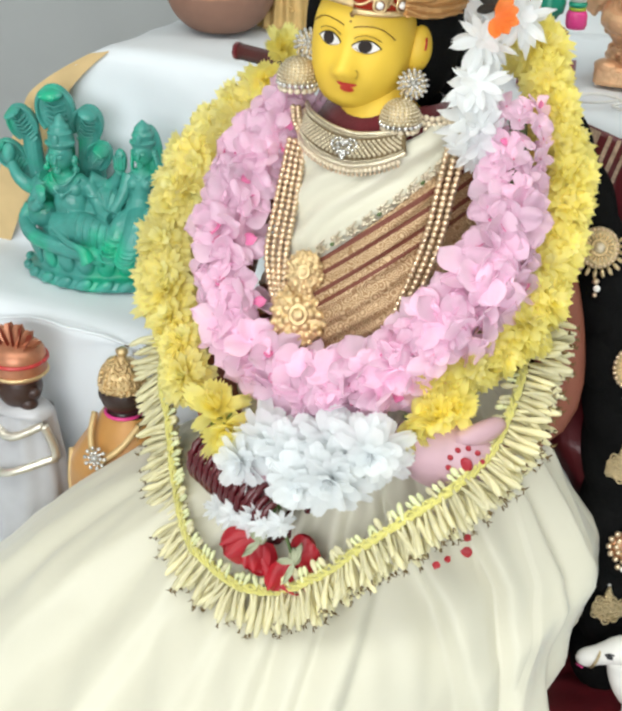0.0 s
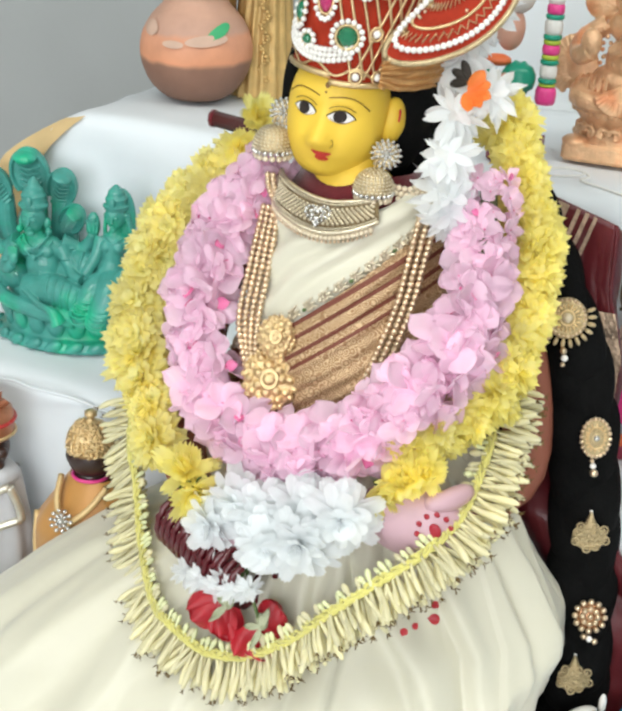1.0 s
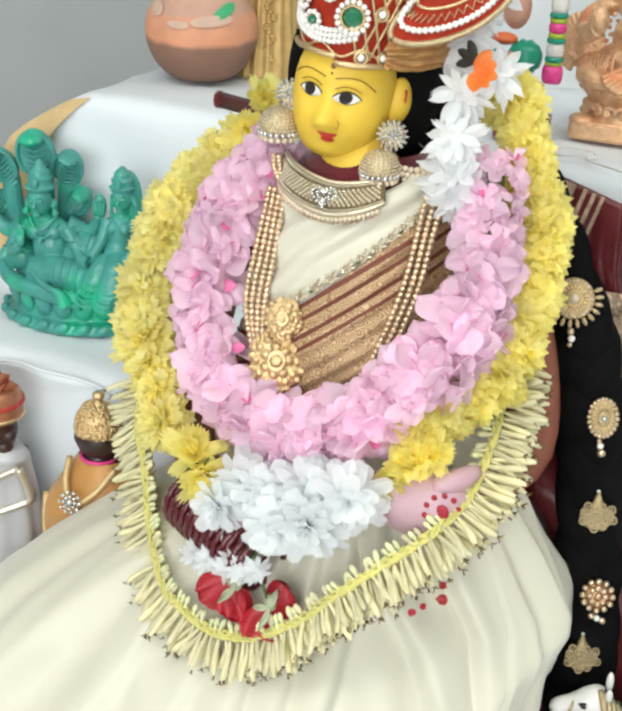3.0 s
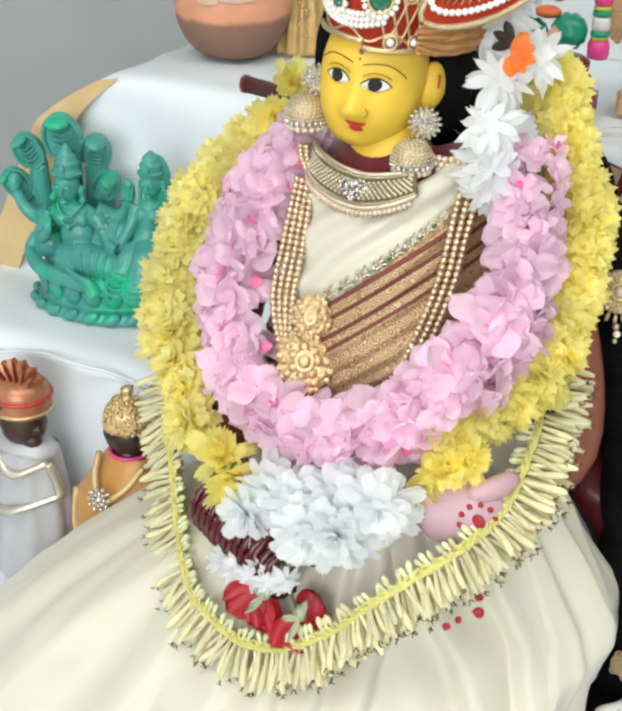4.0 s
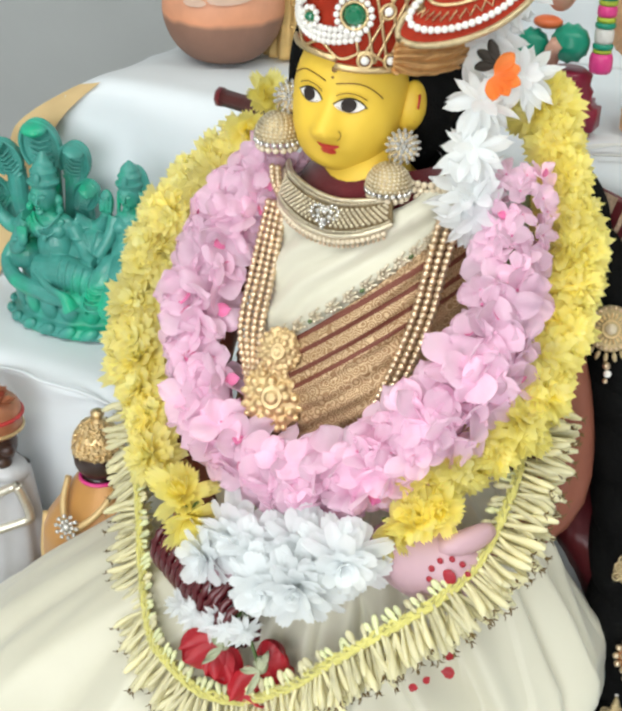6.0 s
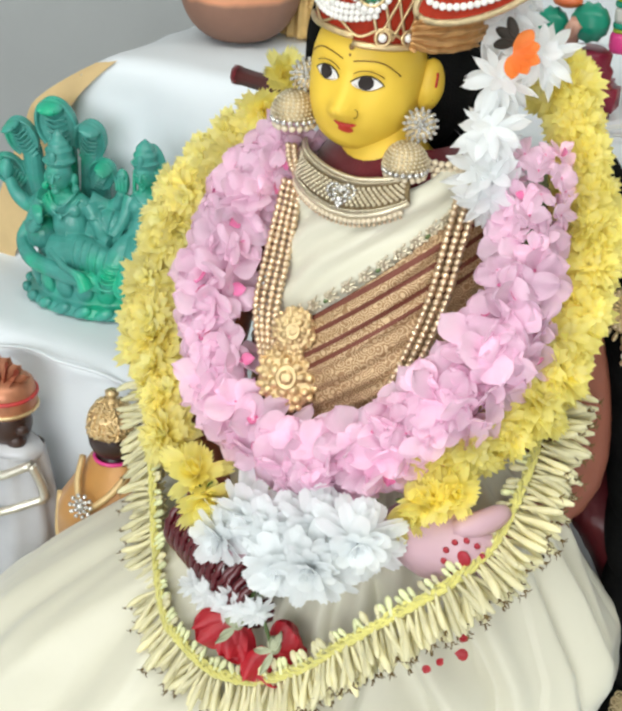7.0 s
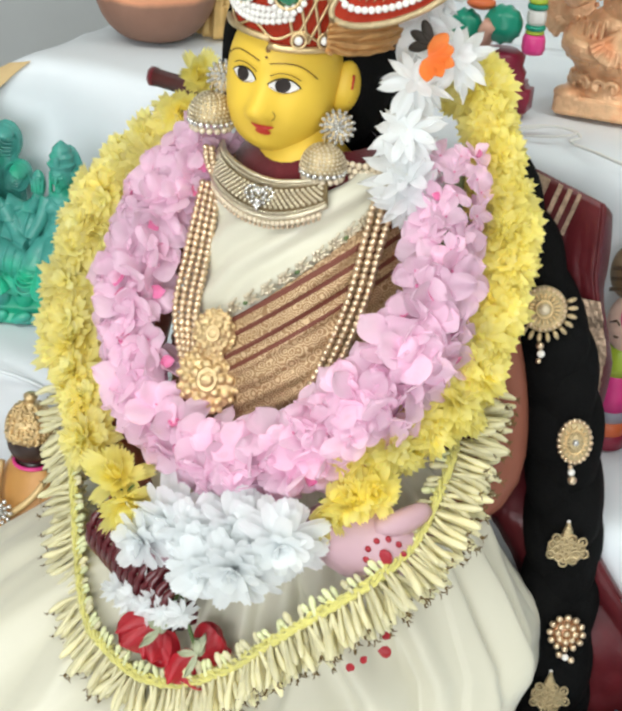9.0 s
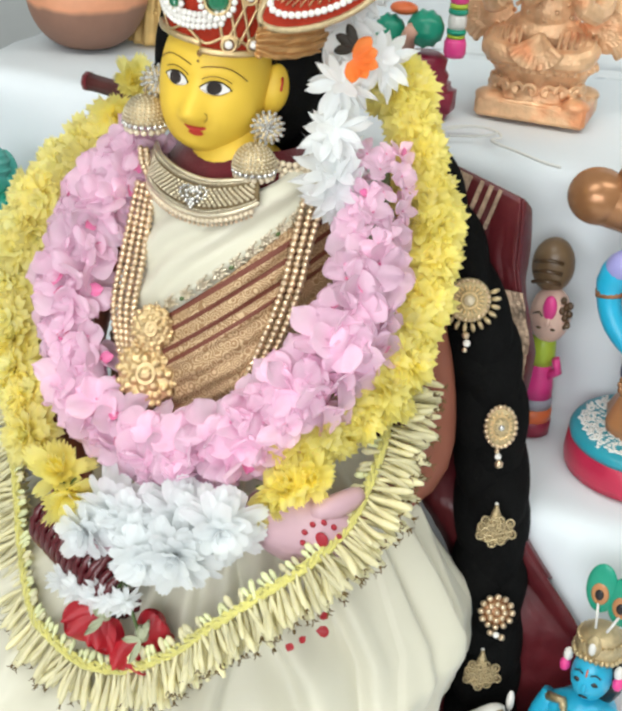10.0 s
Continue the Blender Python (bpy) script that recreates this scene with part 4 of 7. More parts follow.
def leaf_mesh(name, m, length, width, seed=0):
    g = Geo()
    petal(g, Matrix.Identity(4), length, width, 0.2, 0, 8, 6, 1.6, 0.05, seed, 0.1)
    return g.mesh(name, m)


DARK_LEAF = mat("dry_dark_leaf", (0.035, 0.028, 0.02), 0.7, var=0.3, scale=90)
orange = holder("orange_flower", "orange flower with dark green leaves beside the daisies", "flower", at=(0.089, 0.028, 0.553))
for k in range(5):
    piece("petal", leaf_mesh("petal", ORANGE_PETAL, 0.0165 - 0.001 * (k % 2), 0.0095, k), orange, facing((-0.004, 0, 0.004), VIEW, k * 0.62 - 1.6) @ Matrix.Rotation(-0.25, 4, "Y"))
for k in range(3):
    piece("leaf", leaf_mesh("leaf", DARK_LEAF, 0.014, 0.0065, k), orange, facing((-0.006, 0.012, 0.008), VIEW, 2.0 + k * 0.7))

roses = holder("red_roses", "two drooping dark red roses with pale green cups", "flowers", at=(0.010, -0.120, 0.222))
ACROSS = Vector((0.92, 0.39, 0.0)).normalized()
UPWARD = VIEW.cross(ACROSS)
CUP = mat("pale_green_cup", (0.40, 0.42, 0.28), 0.7, var=0.2, scale=120)
for cx, cy, angles in ((-0.011, 0.010, (-172, -155, -136, -118, -100, -86)), (0.012, -0.003, (-132, -108, -80, -50, -22, 8, 38, 58))):
    cup = ACROSS * cx + UPWARD * cy
    rnd = random.Random(int(cx * 1000))
    g = Geo()
    for k, w in enumerate(angles):
        ww = radians(w + rnd.uniform(-6, 6))
        x = (ACROSS * math.cos(ww) + UPWARD * math.sin(ww) - VIEW * rnd.uniform(-0.15, 0.30)).normalized()
        z = (-VIEW + x * x.dot(VIEW)).normalized()
        y = z.cross(x)
        at = cup - VIEW * 0.0012 * (k % 3)
        m4 = Matrix(((x.x, y.x, z.x, at.x), (x.y, y.y, z.y, at.y), (x.z, y.z, z.z, at.z), (0, 0, 0, 1)))
        petal(g, m4, rnd.uniform(0.021, 0.028) * (0.8 if w > 0 else 1), rnd.uniform(0.017, 0.024), rnd.uniform(-0.20, 0.20), 0, 10, 9, 3.0, rnd.uniform(0.08, 0.18), k * 1.7, 0.35)
    piece("rose", g.mesh("rose", RED_PETAL), roses)
    g = Geo().ball(cup + VIEW * 0.001 + UPWARD * 0.003, (0.0048, 0.0040, 0.0066), 0, 12, 8)
    for k in range(4):
        ww = radians((-165, -125, 60, 115)[k] + 20 * math.sin(k * 2 + cx * 400))
        x = (ACROSS * math.cos(ww) + UPWARD * math.sin(ww) + VIEW * 0.15).normalized()
        z = (VIEW - x * x.dot(VIEW)).normalized()
        y = z.cross(x)
        at = cup + VIEW * 0.004
        petal(g, Matrix(((x.x, y.x, z.x, at.x), (x.y, y.y, z.y, at.y), (x.z, y.z, z.z, at.z), (0, 0, 0, 1))), (0.012, 0.016, 0.014, 0.010)[k], 0.0046, 0.05, 0, 8, 5, 1.2, 0.16, k * 2.3)
    piece("cup", g.mesh("cup", CUP), roses)
    piece("stem", Geo().tube([cup + VIEW * 0.003, cup.lerp(UPWARD * 0.03, 0.5) + VIEW * 0.004, UPWARD * 0.036 + VIEW * 0.001], 0.0012, 0, 6).mesh("stem", LEAF), roses)
bunch("jasmine_flowers", "small limp white jasmine blossoms on the lap", [(-0.027, -0.112, 0.238), (-0.012, -0.117, 0.241), (0.001, -0.121, 0.245), (0.014, -0.124, 0.250), (-0.041, -0.105, 0.235), (-0.009, -0.114, 0.244)], DAISY, "jasmine_flower", 33, 0.8, (0.34, 0.46))
# petal shapes stand in for the red dots on the doll's fingers
for k, (p, s) in enumerate((((0.128, -0.098, 0.248), 0.008), ((0.118, -0.117, 0.243), 0.006), ((0.133, -0.090, 0.253), 0.006), ((0.124, -0.104, 0.247), 0.005))):
    g = Geo()
    petal(g, facing((0, 0, 0), VIEW, 1.3 * k), s, s * 0.9, 0.3, 0, 5, 5)
    whole("red_dot_petal", g.mesh("red_dot_petal", RED_PETAL), "dark red petal shape standing for a red dot on the fingers", "petal", "loose rose petals", at=p)


# ---------------------------------------------------------------- bangles
def ring_mesh(name, m, r, t, lobes=0):
    return Geo().grid(lambda i, j: ((r + t * math.cos(6.2832 * j)) * math.cos(6.2832 * i), (r + t * math.cos(6.2832 * j)) * math.sin(6.2832 * i), t * 0.9 * math.sin(6.2832 * j) + (0.0012 * math.sin(lobes * 6.2832 * i) if lobes else 0)), 40, 8, 0, True, True).mesh(name, m)


BANGLE = ring_mesh("bangle", mat("maroon_glass", (0.085, 0.004, 0.008), 0.3, var=0.2, scale=200, bump=0.0, coat=0.3), 0.0205, 0.0030, 24)
for k in range(14):
    s = k / 13
    p = Vector((-0.064, -0.066, 0.253)).lerp(Vector((0.006, -0.100, 0.240)), s)
    ob = whole("bangle", BANGLE, "dark maroon glass bangle stacked on the doll's wrist", "bangle", "bangles on the wrist")
    ob.matrix_world = TURN @ facing(p, (0.87, -0.46, -0.10)) @ Matrix.Rotation(0.1 * math.sin(k * 2.1), 4, "X")


# ---------------------------------------------------------------- crown
CROWN = HEAD @ Matrix.Translation((0.0, 0.004, 0.0255))


def crown_point(a, h, lift=0.0):
    """a: angle from the front, positive to the viewer's right; h: metres over the rim."""
    r = 1 + 1.6 * h - 6.0 * h * h
    ru, rv = 0.0365 * r + lift, 0.040 * r + lift
    return CROWN @ Vector((ru * math.sin(a), -rv * math.cos(a), h - 0.004 * math.cos(a) ** 2 * (1 if abs(a) < 1.57 else 0)))


def crown_out(a, h):
    return (crown_point(a, h, 0.01) - crown_point(a, h, 0.0)).normalized()


BEAD = Geo().ball((0, 0, 0), 1.0, 0, 10, 7).mesh("bead", PEARL)
BEAD_G = Geo().ball((0, 0, 0), 1.0, 0, 10, 7).mesh("bead", BEAD_GOLD)
BEAD_C = Geo().ball((0, 0, 0), 1.0, 0, 10, 7).mesh("bead", CREAM_PEARL)
BEAD_A = Geo().ball((0, 0, 0), 1.0, 0, 8, 5).mesh("bead", OLD_GOLD)
BEAD_S = Geo().ball((0, 0, 0), 1.0, 0, 8, 5).mesh("stone", STONE)


def beads(parent, spots, r, me=BEAD, name="bead"):
    for p in spots:
        piece(name, me, parent, Matrix.Translation(p) @ Matrix.Scale(r, 4))


def gem_mesh(name, m, rx, ry, hgt):
    """A faceted cut stone."""
    n = 10
    pts = [(rx * math.cos(6.2832 * i / n), ry * math.sin(6.2832 * i / n), 0) for i in range(n)]
    pts += [(0.72 * rx * math.cos(6.2832 * (i + 0.5) / n), 0.72 * ry * math.sin(6.2832 * (i + 0.5) / n), hgt * 0.75) for i in range(n)]
    pts += [(0.45 * rx * math.cos(6.2832 * i / n), 0.45 * ry * math.sin(6.2832 * i / n), hgt) for i in range(n)]
    fs = []
    for k in (0, n):
        for i in range(n):
            j = (i + 1) % n
            fs += [(k + i, k + j, k + n + i), (k + j, k + n + j, k + n + i)] if k == 0 else [(k + i, k + n + j, k + n + i), (k + i, k + j, k + n + j)]
    fs += [tuple(range(2 * n, 3 * n)), tuple(range(n))[::-1]]
    return Geo().add(pts, fs).mesh(name, m, smooth=False)


def crown():
    ob = holder("crown", "red velvet crown with gold lattice, pearls and green stones", "crown")
    piece("cap", Geo().grid(lambda i, j: crown_point(6.2832 * i, 0.105 * j if j < 0.97 else 0.105), 72, 24, 0, True).mesh("cap", CROWN_RED), ob)
    piece("cap_top", Geo().ball(CROWN @ Vector((0, 0, 0.103)), (0.040, 0.044, 0.012), 0, 28, 10).mesh("cap_top", CROWN_RED), ob)
    piece("rim", Geo().tube([crown_point(6.2832 * k / 60, 0.0, 0.001) for k in range(61)], 0.0022, 0, 8).mesh("rim", GOLD), ob, label="gold rim")
    piece("rim", Geo().tube([crown_point(-1.2 + 2.3 * k / 40, 0.0075 + 0.003 * math.sin(k * 0.5), 0.0012) for k in range(41)], 0.0009, 0, 6).mesh("rim", GOLD), ob, label="gold rim")
    # lattice of gold cord
    for k in range(6):
        a0 = 0.36 + 0.20 * k
        for s in (-1, 1):
            piece("lattice_cord", Geo().tube([crown_point(a0 + s * 0.55 * t, 0.004 + 0.062 * t, 0.0012) for t in [q / 14 for q in range(15)]], 0.0010, 0, 5).mesh("lattice_cord", GOLD), ob)
    # set stones with rings
    sets = ((0.17, 0.030, EMERALD, 0.0066, 0.0066), (-0.27, 0.050, RUBY, 0.0050, 0.0085), (-0.80, 0.036, EMERALD, 0.0042, 0.0068), (-0.52, 0.0215, EMERALD, 0.0042, 0.0034), (0.30, 0.066, EMERALD, 0.0050, 0.0075), (-0.62, 0.072, RUBY, 0.004, 0.006))
    for a, h, m, rx, ry in sets:
        q = facing(crown_point(a, h, 0.0022), crown_out(a, h))
        piece("gem", gem_mesh("gem", m, rx, ry, 0.0035), ob, q, label="cut coloured stone")
        piece("setting", Geo().tube([(1.12 * rx * math.cos(w), 1.12 * ry * math.sin(w), 0.0006) for w in [6.2832 * k / 24 for k in range(25)]], 0.0010, 0, 6).mesh("setting", GOLD), ob, q)
        n = int(6.2832 * (rx + ry) / 2 * 1.45 / 0.0036)
        for k in range(n):
            w = 6.2832 * k / n
            piece("bead", BEAD, ob, q @ Matrix.Translation((1.5 * rx * math.cos(w), 1.5 * ry * math.sin(w), 0.001)) @ Matrix.Scale(0.0019, 4))
    # festoon of pearls along the brow, three rows
    for row in range(3):
        beads(ob, [crown_point(-1.15 + 1.42 * k / 17, 0.0115 + 0.0034 * row + 0.006 * (2 * k / 17 - 1.0) ** 2, 0.0022) for k in range(18)], 0.0020)
    # single pearls in gold rings
    for a, h in ((0.42, 0.0055), (0.62, 0.0335), (0.80, 0.0055), (0.62, 0.060)):
        q = facing(crown_point(a, h, 0.002), crown_out(a, h))
        piece("bead", BEAD, ob, q @ Matrix.Scale(0.0026, 4))
        piece("setting", ring_mesh("setting", GOLD, 0.0040, 0.0009), ob, q)
    # curled side crest with pearl edging
    base, tip = Vector((0.036, 0.012, 0.575)), Vector((0.098, 0.052, 0.673))
    along = (tip - base).normalized()
    face = (VIEW - along * VIEW.dot(along)).normalized()
    across = along.cross(face).normalized()
    length = (tip - base).length

    def rim_point(w, k=1.0, lift=0.0):
        s = 0.5 - 0.5 * math.cos(w)
        half = 0.021 * math.sin(w) * (1.15 if math.sin(w) > 0 else 0.85)
        mid = base + along * length * s + across * 0.016 * math.sin(math.pi * s)
        return base.lerp(tip, 0.5).lerp(mid + across * half, k) + face * lift

    n = 40
    for kk, m, lift in ((1.0, CROWN_RED, 0.0),):
        rim = [rim_point(6.2832 * k / n) for k in range(n)]
        g = Geo().add(rim + [p + face * 0.004 for p in rim], [tuple(range(n))[::-1], tuple(range(n, 2 * n))] + [(k, (k + 1) % n, n + (k + 1) % n, n + k) for k in range(n)])
        piece("crest", g.mesh("crest", CROWN_RED, smooth=False), ob, label="curled red side crest edged in gold and pearls")
    piece("crest_rim", Geo().tube([rim_point(6.2832 * k / 60, 1.02, 0.003) for k in range(61)], 0.0022, 0, 6).mesh("crest_rim", OLD_GOLD), ob)
    beads(ob, spline([rim_point(6.2832 * k / 40, 0.86, 0.0055) for k in range(41)], 66)[:-1], 0.0022)
    for kk in (0.72, 0.34):
        piece("gold_zigzag", Geo().tube([rim_point(6.2832 * k / 90, kk + (0.05 if k % 2 else -0.05), 0.0048) for k in range(91)], 0.0007, 0, 4).mesh("gold_zigzag", GOLD), ob)
    piece("crest_rim", Geo().tube([rim_point(6.2832 * k / 60, 0.60, 0.0045) for k in range(61)], 0.0012, 0, 6).mesh("crest_rim", GOLD), ob)
    rr = random.Random(5)
    beads(ob, [rim_point(rr.uniform(0, 6.28), rr.uniform(0.15, 0.55), 0.0048) for k in range(26)], 0.0012, BEAD_G)
    piece("gem", gem_mesh("gem", EMERALD, 0.006, 0.009, 0.004), ob, facing(rim_point(2.2, 0.42, 0.005), face, 0.4), label="cut coloured stone")
    # folded gold cloth behind the crest
    tissue = mat("gold_tissue", (0.56, 0.31, 0.12), 0.36, 0.55, var=0.3, scale=150, bump=0.4, bscale=700)
    line = spline([(0.031, 0.010, 0.5600), (0.041, 0.018, 0.5570), (0.052, 0.032, 0.5570), (0.058, 0.048, 0.5600), (0.058, 0.064, 0.5660)], 40)

    def fold(i, j):
        p = line[round(i * 39)]
        out = Vector((p.x - 0.005, p.y - 0.045, 0)).normalized()
        w = j * 5 + 1.2 * i + 0.4 * noise.noise((i * 5, j * 3, 2))
        saw = w - math.floor(w)
        return p + Vector((0, 0, -0.004 + 0.026 * j * (0.35 + 0.65 * math.sin(math.pi * (0.15 + 0.8 * i))))) + out * (0.0035 * saw ** 0.6 + 0.0012 * noise.noise((i * 12, j * 9, 6)) + 0.004 * j)

    thick(piece("gold_fold", Geo().grid(fold, 40, 46).mesh("gold_fold", tissue), ob, label="pleated bronze-gold tissue under the crest"), 0.0010)


crown()


# ---------------------------------------------------------------- jewellery
CUT_STONE = gem_mesh("stone", STONE, 1.0, 1.0, 0.8)


def jhumka(at, r, label, stud):
    ob = holder("earring", label, "earring", "pair of earrings", at=at)
    prof = [(0.10, 1.0), (0.30, 0.98), (0.62, 0.84), (0.86, 0.58), (0.98, 0.25), (1.0, 0.0), (0.92, -0.06)]
    piece("dome", Geo().lathe((0, 0, 0), [(a * r, b * r * 1.15) for a, b in prof], 0, 40, lambda a, q, h: q * (1 + 0.03 * math.cos(20 * a + 220 * h / r * 0.05))).mesh("dome", OLD_GOLD), ob)
    weave_rows = Geo()
    for k in range(9):
        el = 0.10 + 0.155 * k
        q, n = r * 1.02 * math.cos(el), max(6, int(30 * math.cos(el)))
        for i in range(n):
            w = 6.2832 * (i + 0.5 * (k % 2)) / n
            weave_rows.ball((q * math.cos(w), q * math.sin(w), r * 1.14 * math.sin(el)), (0.0011, 0.0011, 0.0009), 0, 6, 4)
    piece("filigree", weave_rows.mesh("filigree", PALE_GOLD), ob, label="rows of fine beaded wire")
    beads(ob, [(r * 0.98 * math.cos(6.2832 * k / 20), r * 0.98 * math.sin(6.2832 * k / 20), -r * 0.10) for k in range(20)], r * 0.13, BEAD_S)
    beads(ob, [(r * 0.86 * math.cos(6.2832 * k / 16), r * 0.86 * math.sin(6.2832 * k / 16), -r * 0.38) for k in range(16)], r * 0.16, BEAD_C)
    piece("hook", Geo().tube([(0, 0, r * 1.1), (0, 0, r * 1.5), (stud[0] - at[0], stud[1] - at[1], stud[2] - at[2])], r * 0.07, 0, 6).mesh("hook", OLD_GOLD), ob)
    st = piece("stud", Geo().ball((0, 0, 0), (0.009, 0.009, 0.003), 0, 16, 8).mesh("stud", OLD_GOLD), ob, facing(Vector(stud) - Vector(at), VIEW))
    for n, rad, z, size in ((1, 0, 0.0040, 0.0020), (7, 0.0034, 0.0032, 0.0016), (12, 0.0064, 0.0022, 0.0016), (16, 0.0092, 0.0010, 0.0015)):
        for k in range(n):
            w = 6.2832 * (k + 0.3 * n) / n
            piece("stone", CUT_STONE, st, Matrix.Translation((rad * math.cos(w), rad * math.sin(w), z)) @ Matrix.Rotation(w, 4, "Z") @ Matrix.Diagonal((size * 1.15, size * 0.85, size, 1)))


jhumka((-0.0425, 0.016, 0.504), 0.0135, "antique gold dome earring with pearl drops, resting on the shoulder", (-0.0385, 0.024, 0.527))
jhumka((0.032, 0.014, 0.4865), 0.0130, "antique gold dome earring with pearl drops below the ear", (0.0355, 0.024, 0.509))


def chain(name, ctrl, n, r, label, me=BEAD_G):
    ob = holder(name, label, "chain", at=ctrl[0])
    b = Vector(ctrl[0])
    line = [p - b for p in spline(ctrl, n)]
    piece("thread", Geo().tube(line, r * 0.35, 0, 5).mesh("thread", OLD_GOLD), ob)
    beads(ob, line, r, me)
    return ob


for k in range(3):
    chain("ear_chain", [(0.043 + 0.002 * k, 0.022, 0.489 - 0.004 * k), (0.055, 0.028, 0.488 - 0.004 * k), (0.068, 0.034, 0.500 - 0.004 * k), (0.078, 0.045, 0.512 - 0.004 * k)], 14, 0.0021, "gold bead chain running from the earring to the hair", BEAD_C)
for k in range(2):
    chain("ear_chain", [(-0.044 + 0.004 * k, 0.012, 0.486), (-0.042 + 0.004 * k, 0.010, 0.478), (-0.038 + 0.003 * k, 0.010, 0.470)], 7, 0.0021, "gold bead chain below the earring")


def choker():
    ob = holder("choker", "antique gold choker set with clear stones and a pearl fringe", "necklace")
    top = spline([(-0.040, 0.028, 0.486), (-0.030, 0.014, 0.484), (-0.012, 0.004, 0.480), (0.006, 0.001, 0.478), (0.022, 0.002, 0.480), (0.033, 0.007, 0.482), (0.038, 0.011, 0.484)], 60)
    low = spline([(-0.043, 0.022, 0.472), (-0.032, 0.004, 0.467), (-0.012, -0.008, 0.462), (0.008, -0.011, 0.460), (0.026, -0.011, 0.464), (0.037, -0.006, 0.468), (0.043, -0.002, 0.471)], 60)
    back = Vector((0, 0.003, -0.001))
    band = Geo().grid(lambda i, j: top[round(i * 59)].lerp(low[round(i * 59)], j) + Vector((0, -0.0018, 0.0008)) * math.sin(math.pi * j), 60, 8)
    thick(piece("band", band.mesh("band", mat("dark_antique_gold", (0.26, 0.19, 0.10), 0.5, 0.8, var=0.35, scale=500, bump=0.9, bscale=1300)), ob), 0.002)
    for j, r in ((0.0, 0.0016), (0.22, 0.0009), (0.78, 0.0009), (1.0, 0.0017)):
        piece("trim", Geo().tube([a.lerp(b, j) + Vector((0, -0.0016, 0.0006)) for a, b in zip(top, low)], r, 0, 6).mesh("trim", PALE_GOLD), ob, label="raised gold wire")
    lace = Geo()
    for j in range(6):
        for k in range(1, 58):
            if (k + j) % 2 == 0:
                lace.ball(top[k].lerp(low[k], 0.27 + 0.092 * j) + Vector((0, -0.0040, 0.0016)), (0.0013, 0.0011, 0.0012), 0, 6, 4)
    piece("filigree", lace.mesh("filigree", PALE_GOLD), ob, label="dense rows of beaded wire")
    rope = Geo()
    for j in (0.11, 0.89):
        for k in range(0, 59):
            p = top[k].lerp(low[k], j) + Vector((0, -0.0036, 0.0012))
            rope.tube([p + Vector((-0.0007, 0, -0.0011)), p + Vector((0.0007, 0, 0.0011))], 0.0006, 0, 4)
    piece("rope_edge", rope.mesh("rope_edge", PALE_GOLD), ob)
    fr = [p + Vector((0, -0.0012, -0.0030)) for p in spline([tuple(p) for p in low[::4]], 33)]
    beads(ob, fr, 0.0019, BEAD_C)
    beads(ob, [p + Vector((0, 0.0004, -0.0030)) for p in fr], 0.0011, BEAD_G)
    c = top[34].lerp(low[34], 0.48) + Vector((0, -0.0050, 0.002))
    q = facing(c, (0.10, -0.85, 0.5))
    for k in range(22):
        w = 6.2832 * k / 22
        hx, hz = 16 * math.sin(w) ** 3, 13 * math.cos(w) - 5 * math.cos(2 * w) - 2 * math.cos(3 * w) - math.cos(4 * w)
        piece("stone", BEAD_S, ob, q @ Matrix.Translation((0.00052 * hx, 0.00045 * hz, 0.0004)) @ Matrix.Scale(0.0013, 4))
        if k % 2:
            piece("stone", BEAD_S, ob, q @ Matrix.Translation((0.00028 * hx, 0.00025 * hz, 0.001)) @ Matrix.Scale(0.0015, 4))


choker()


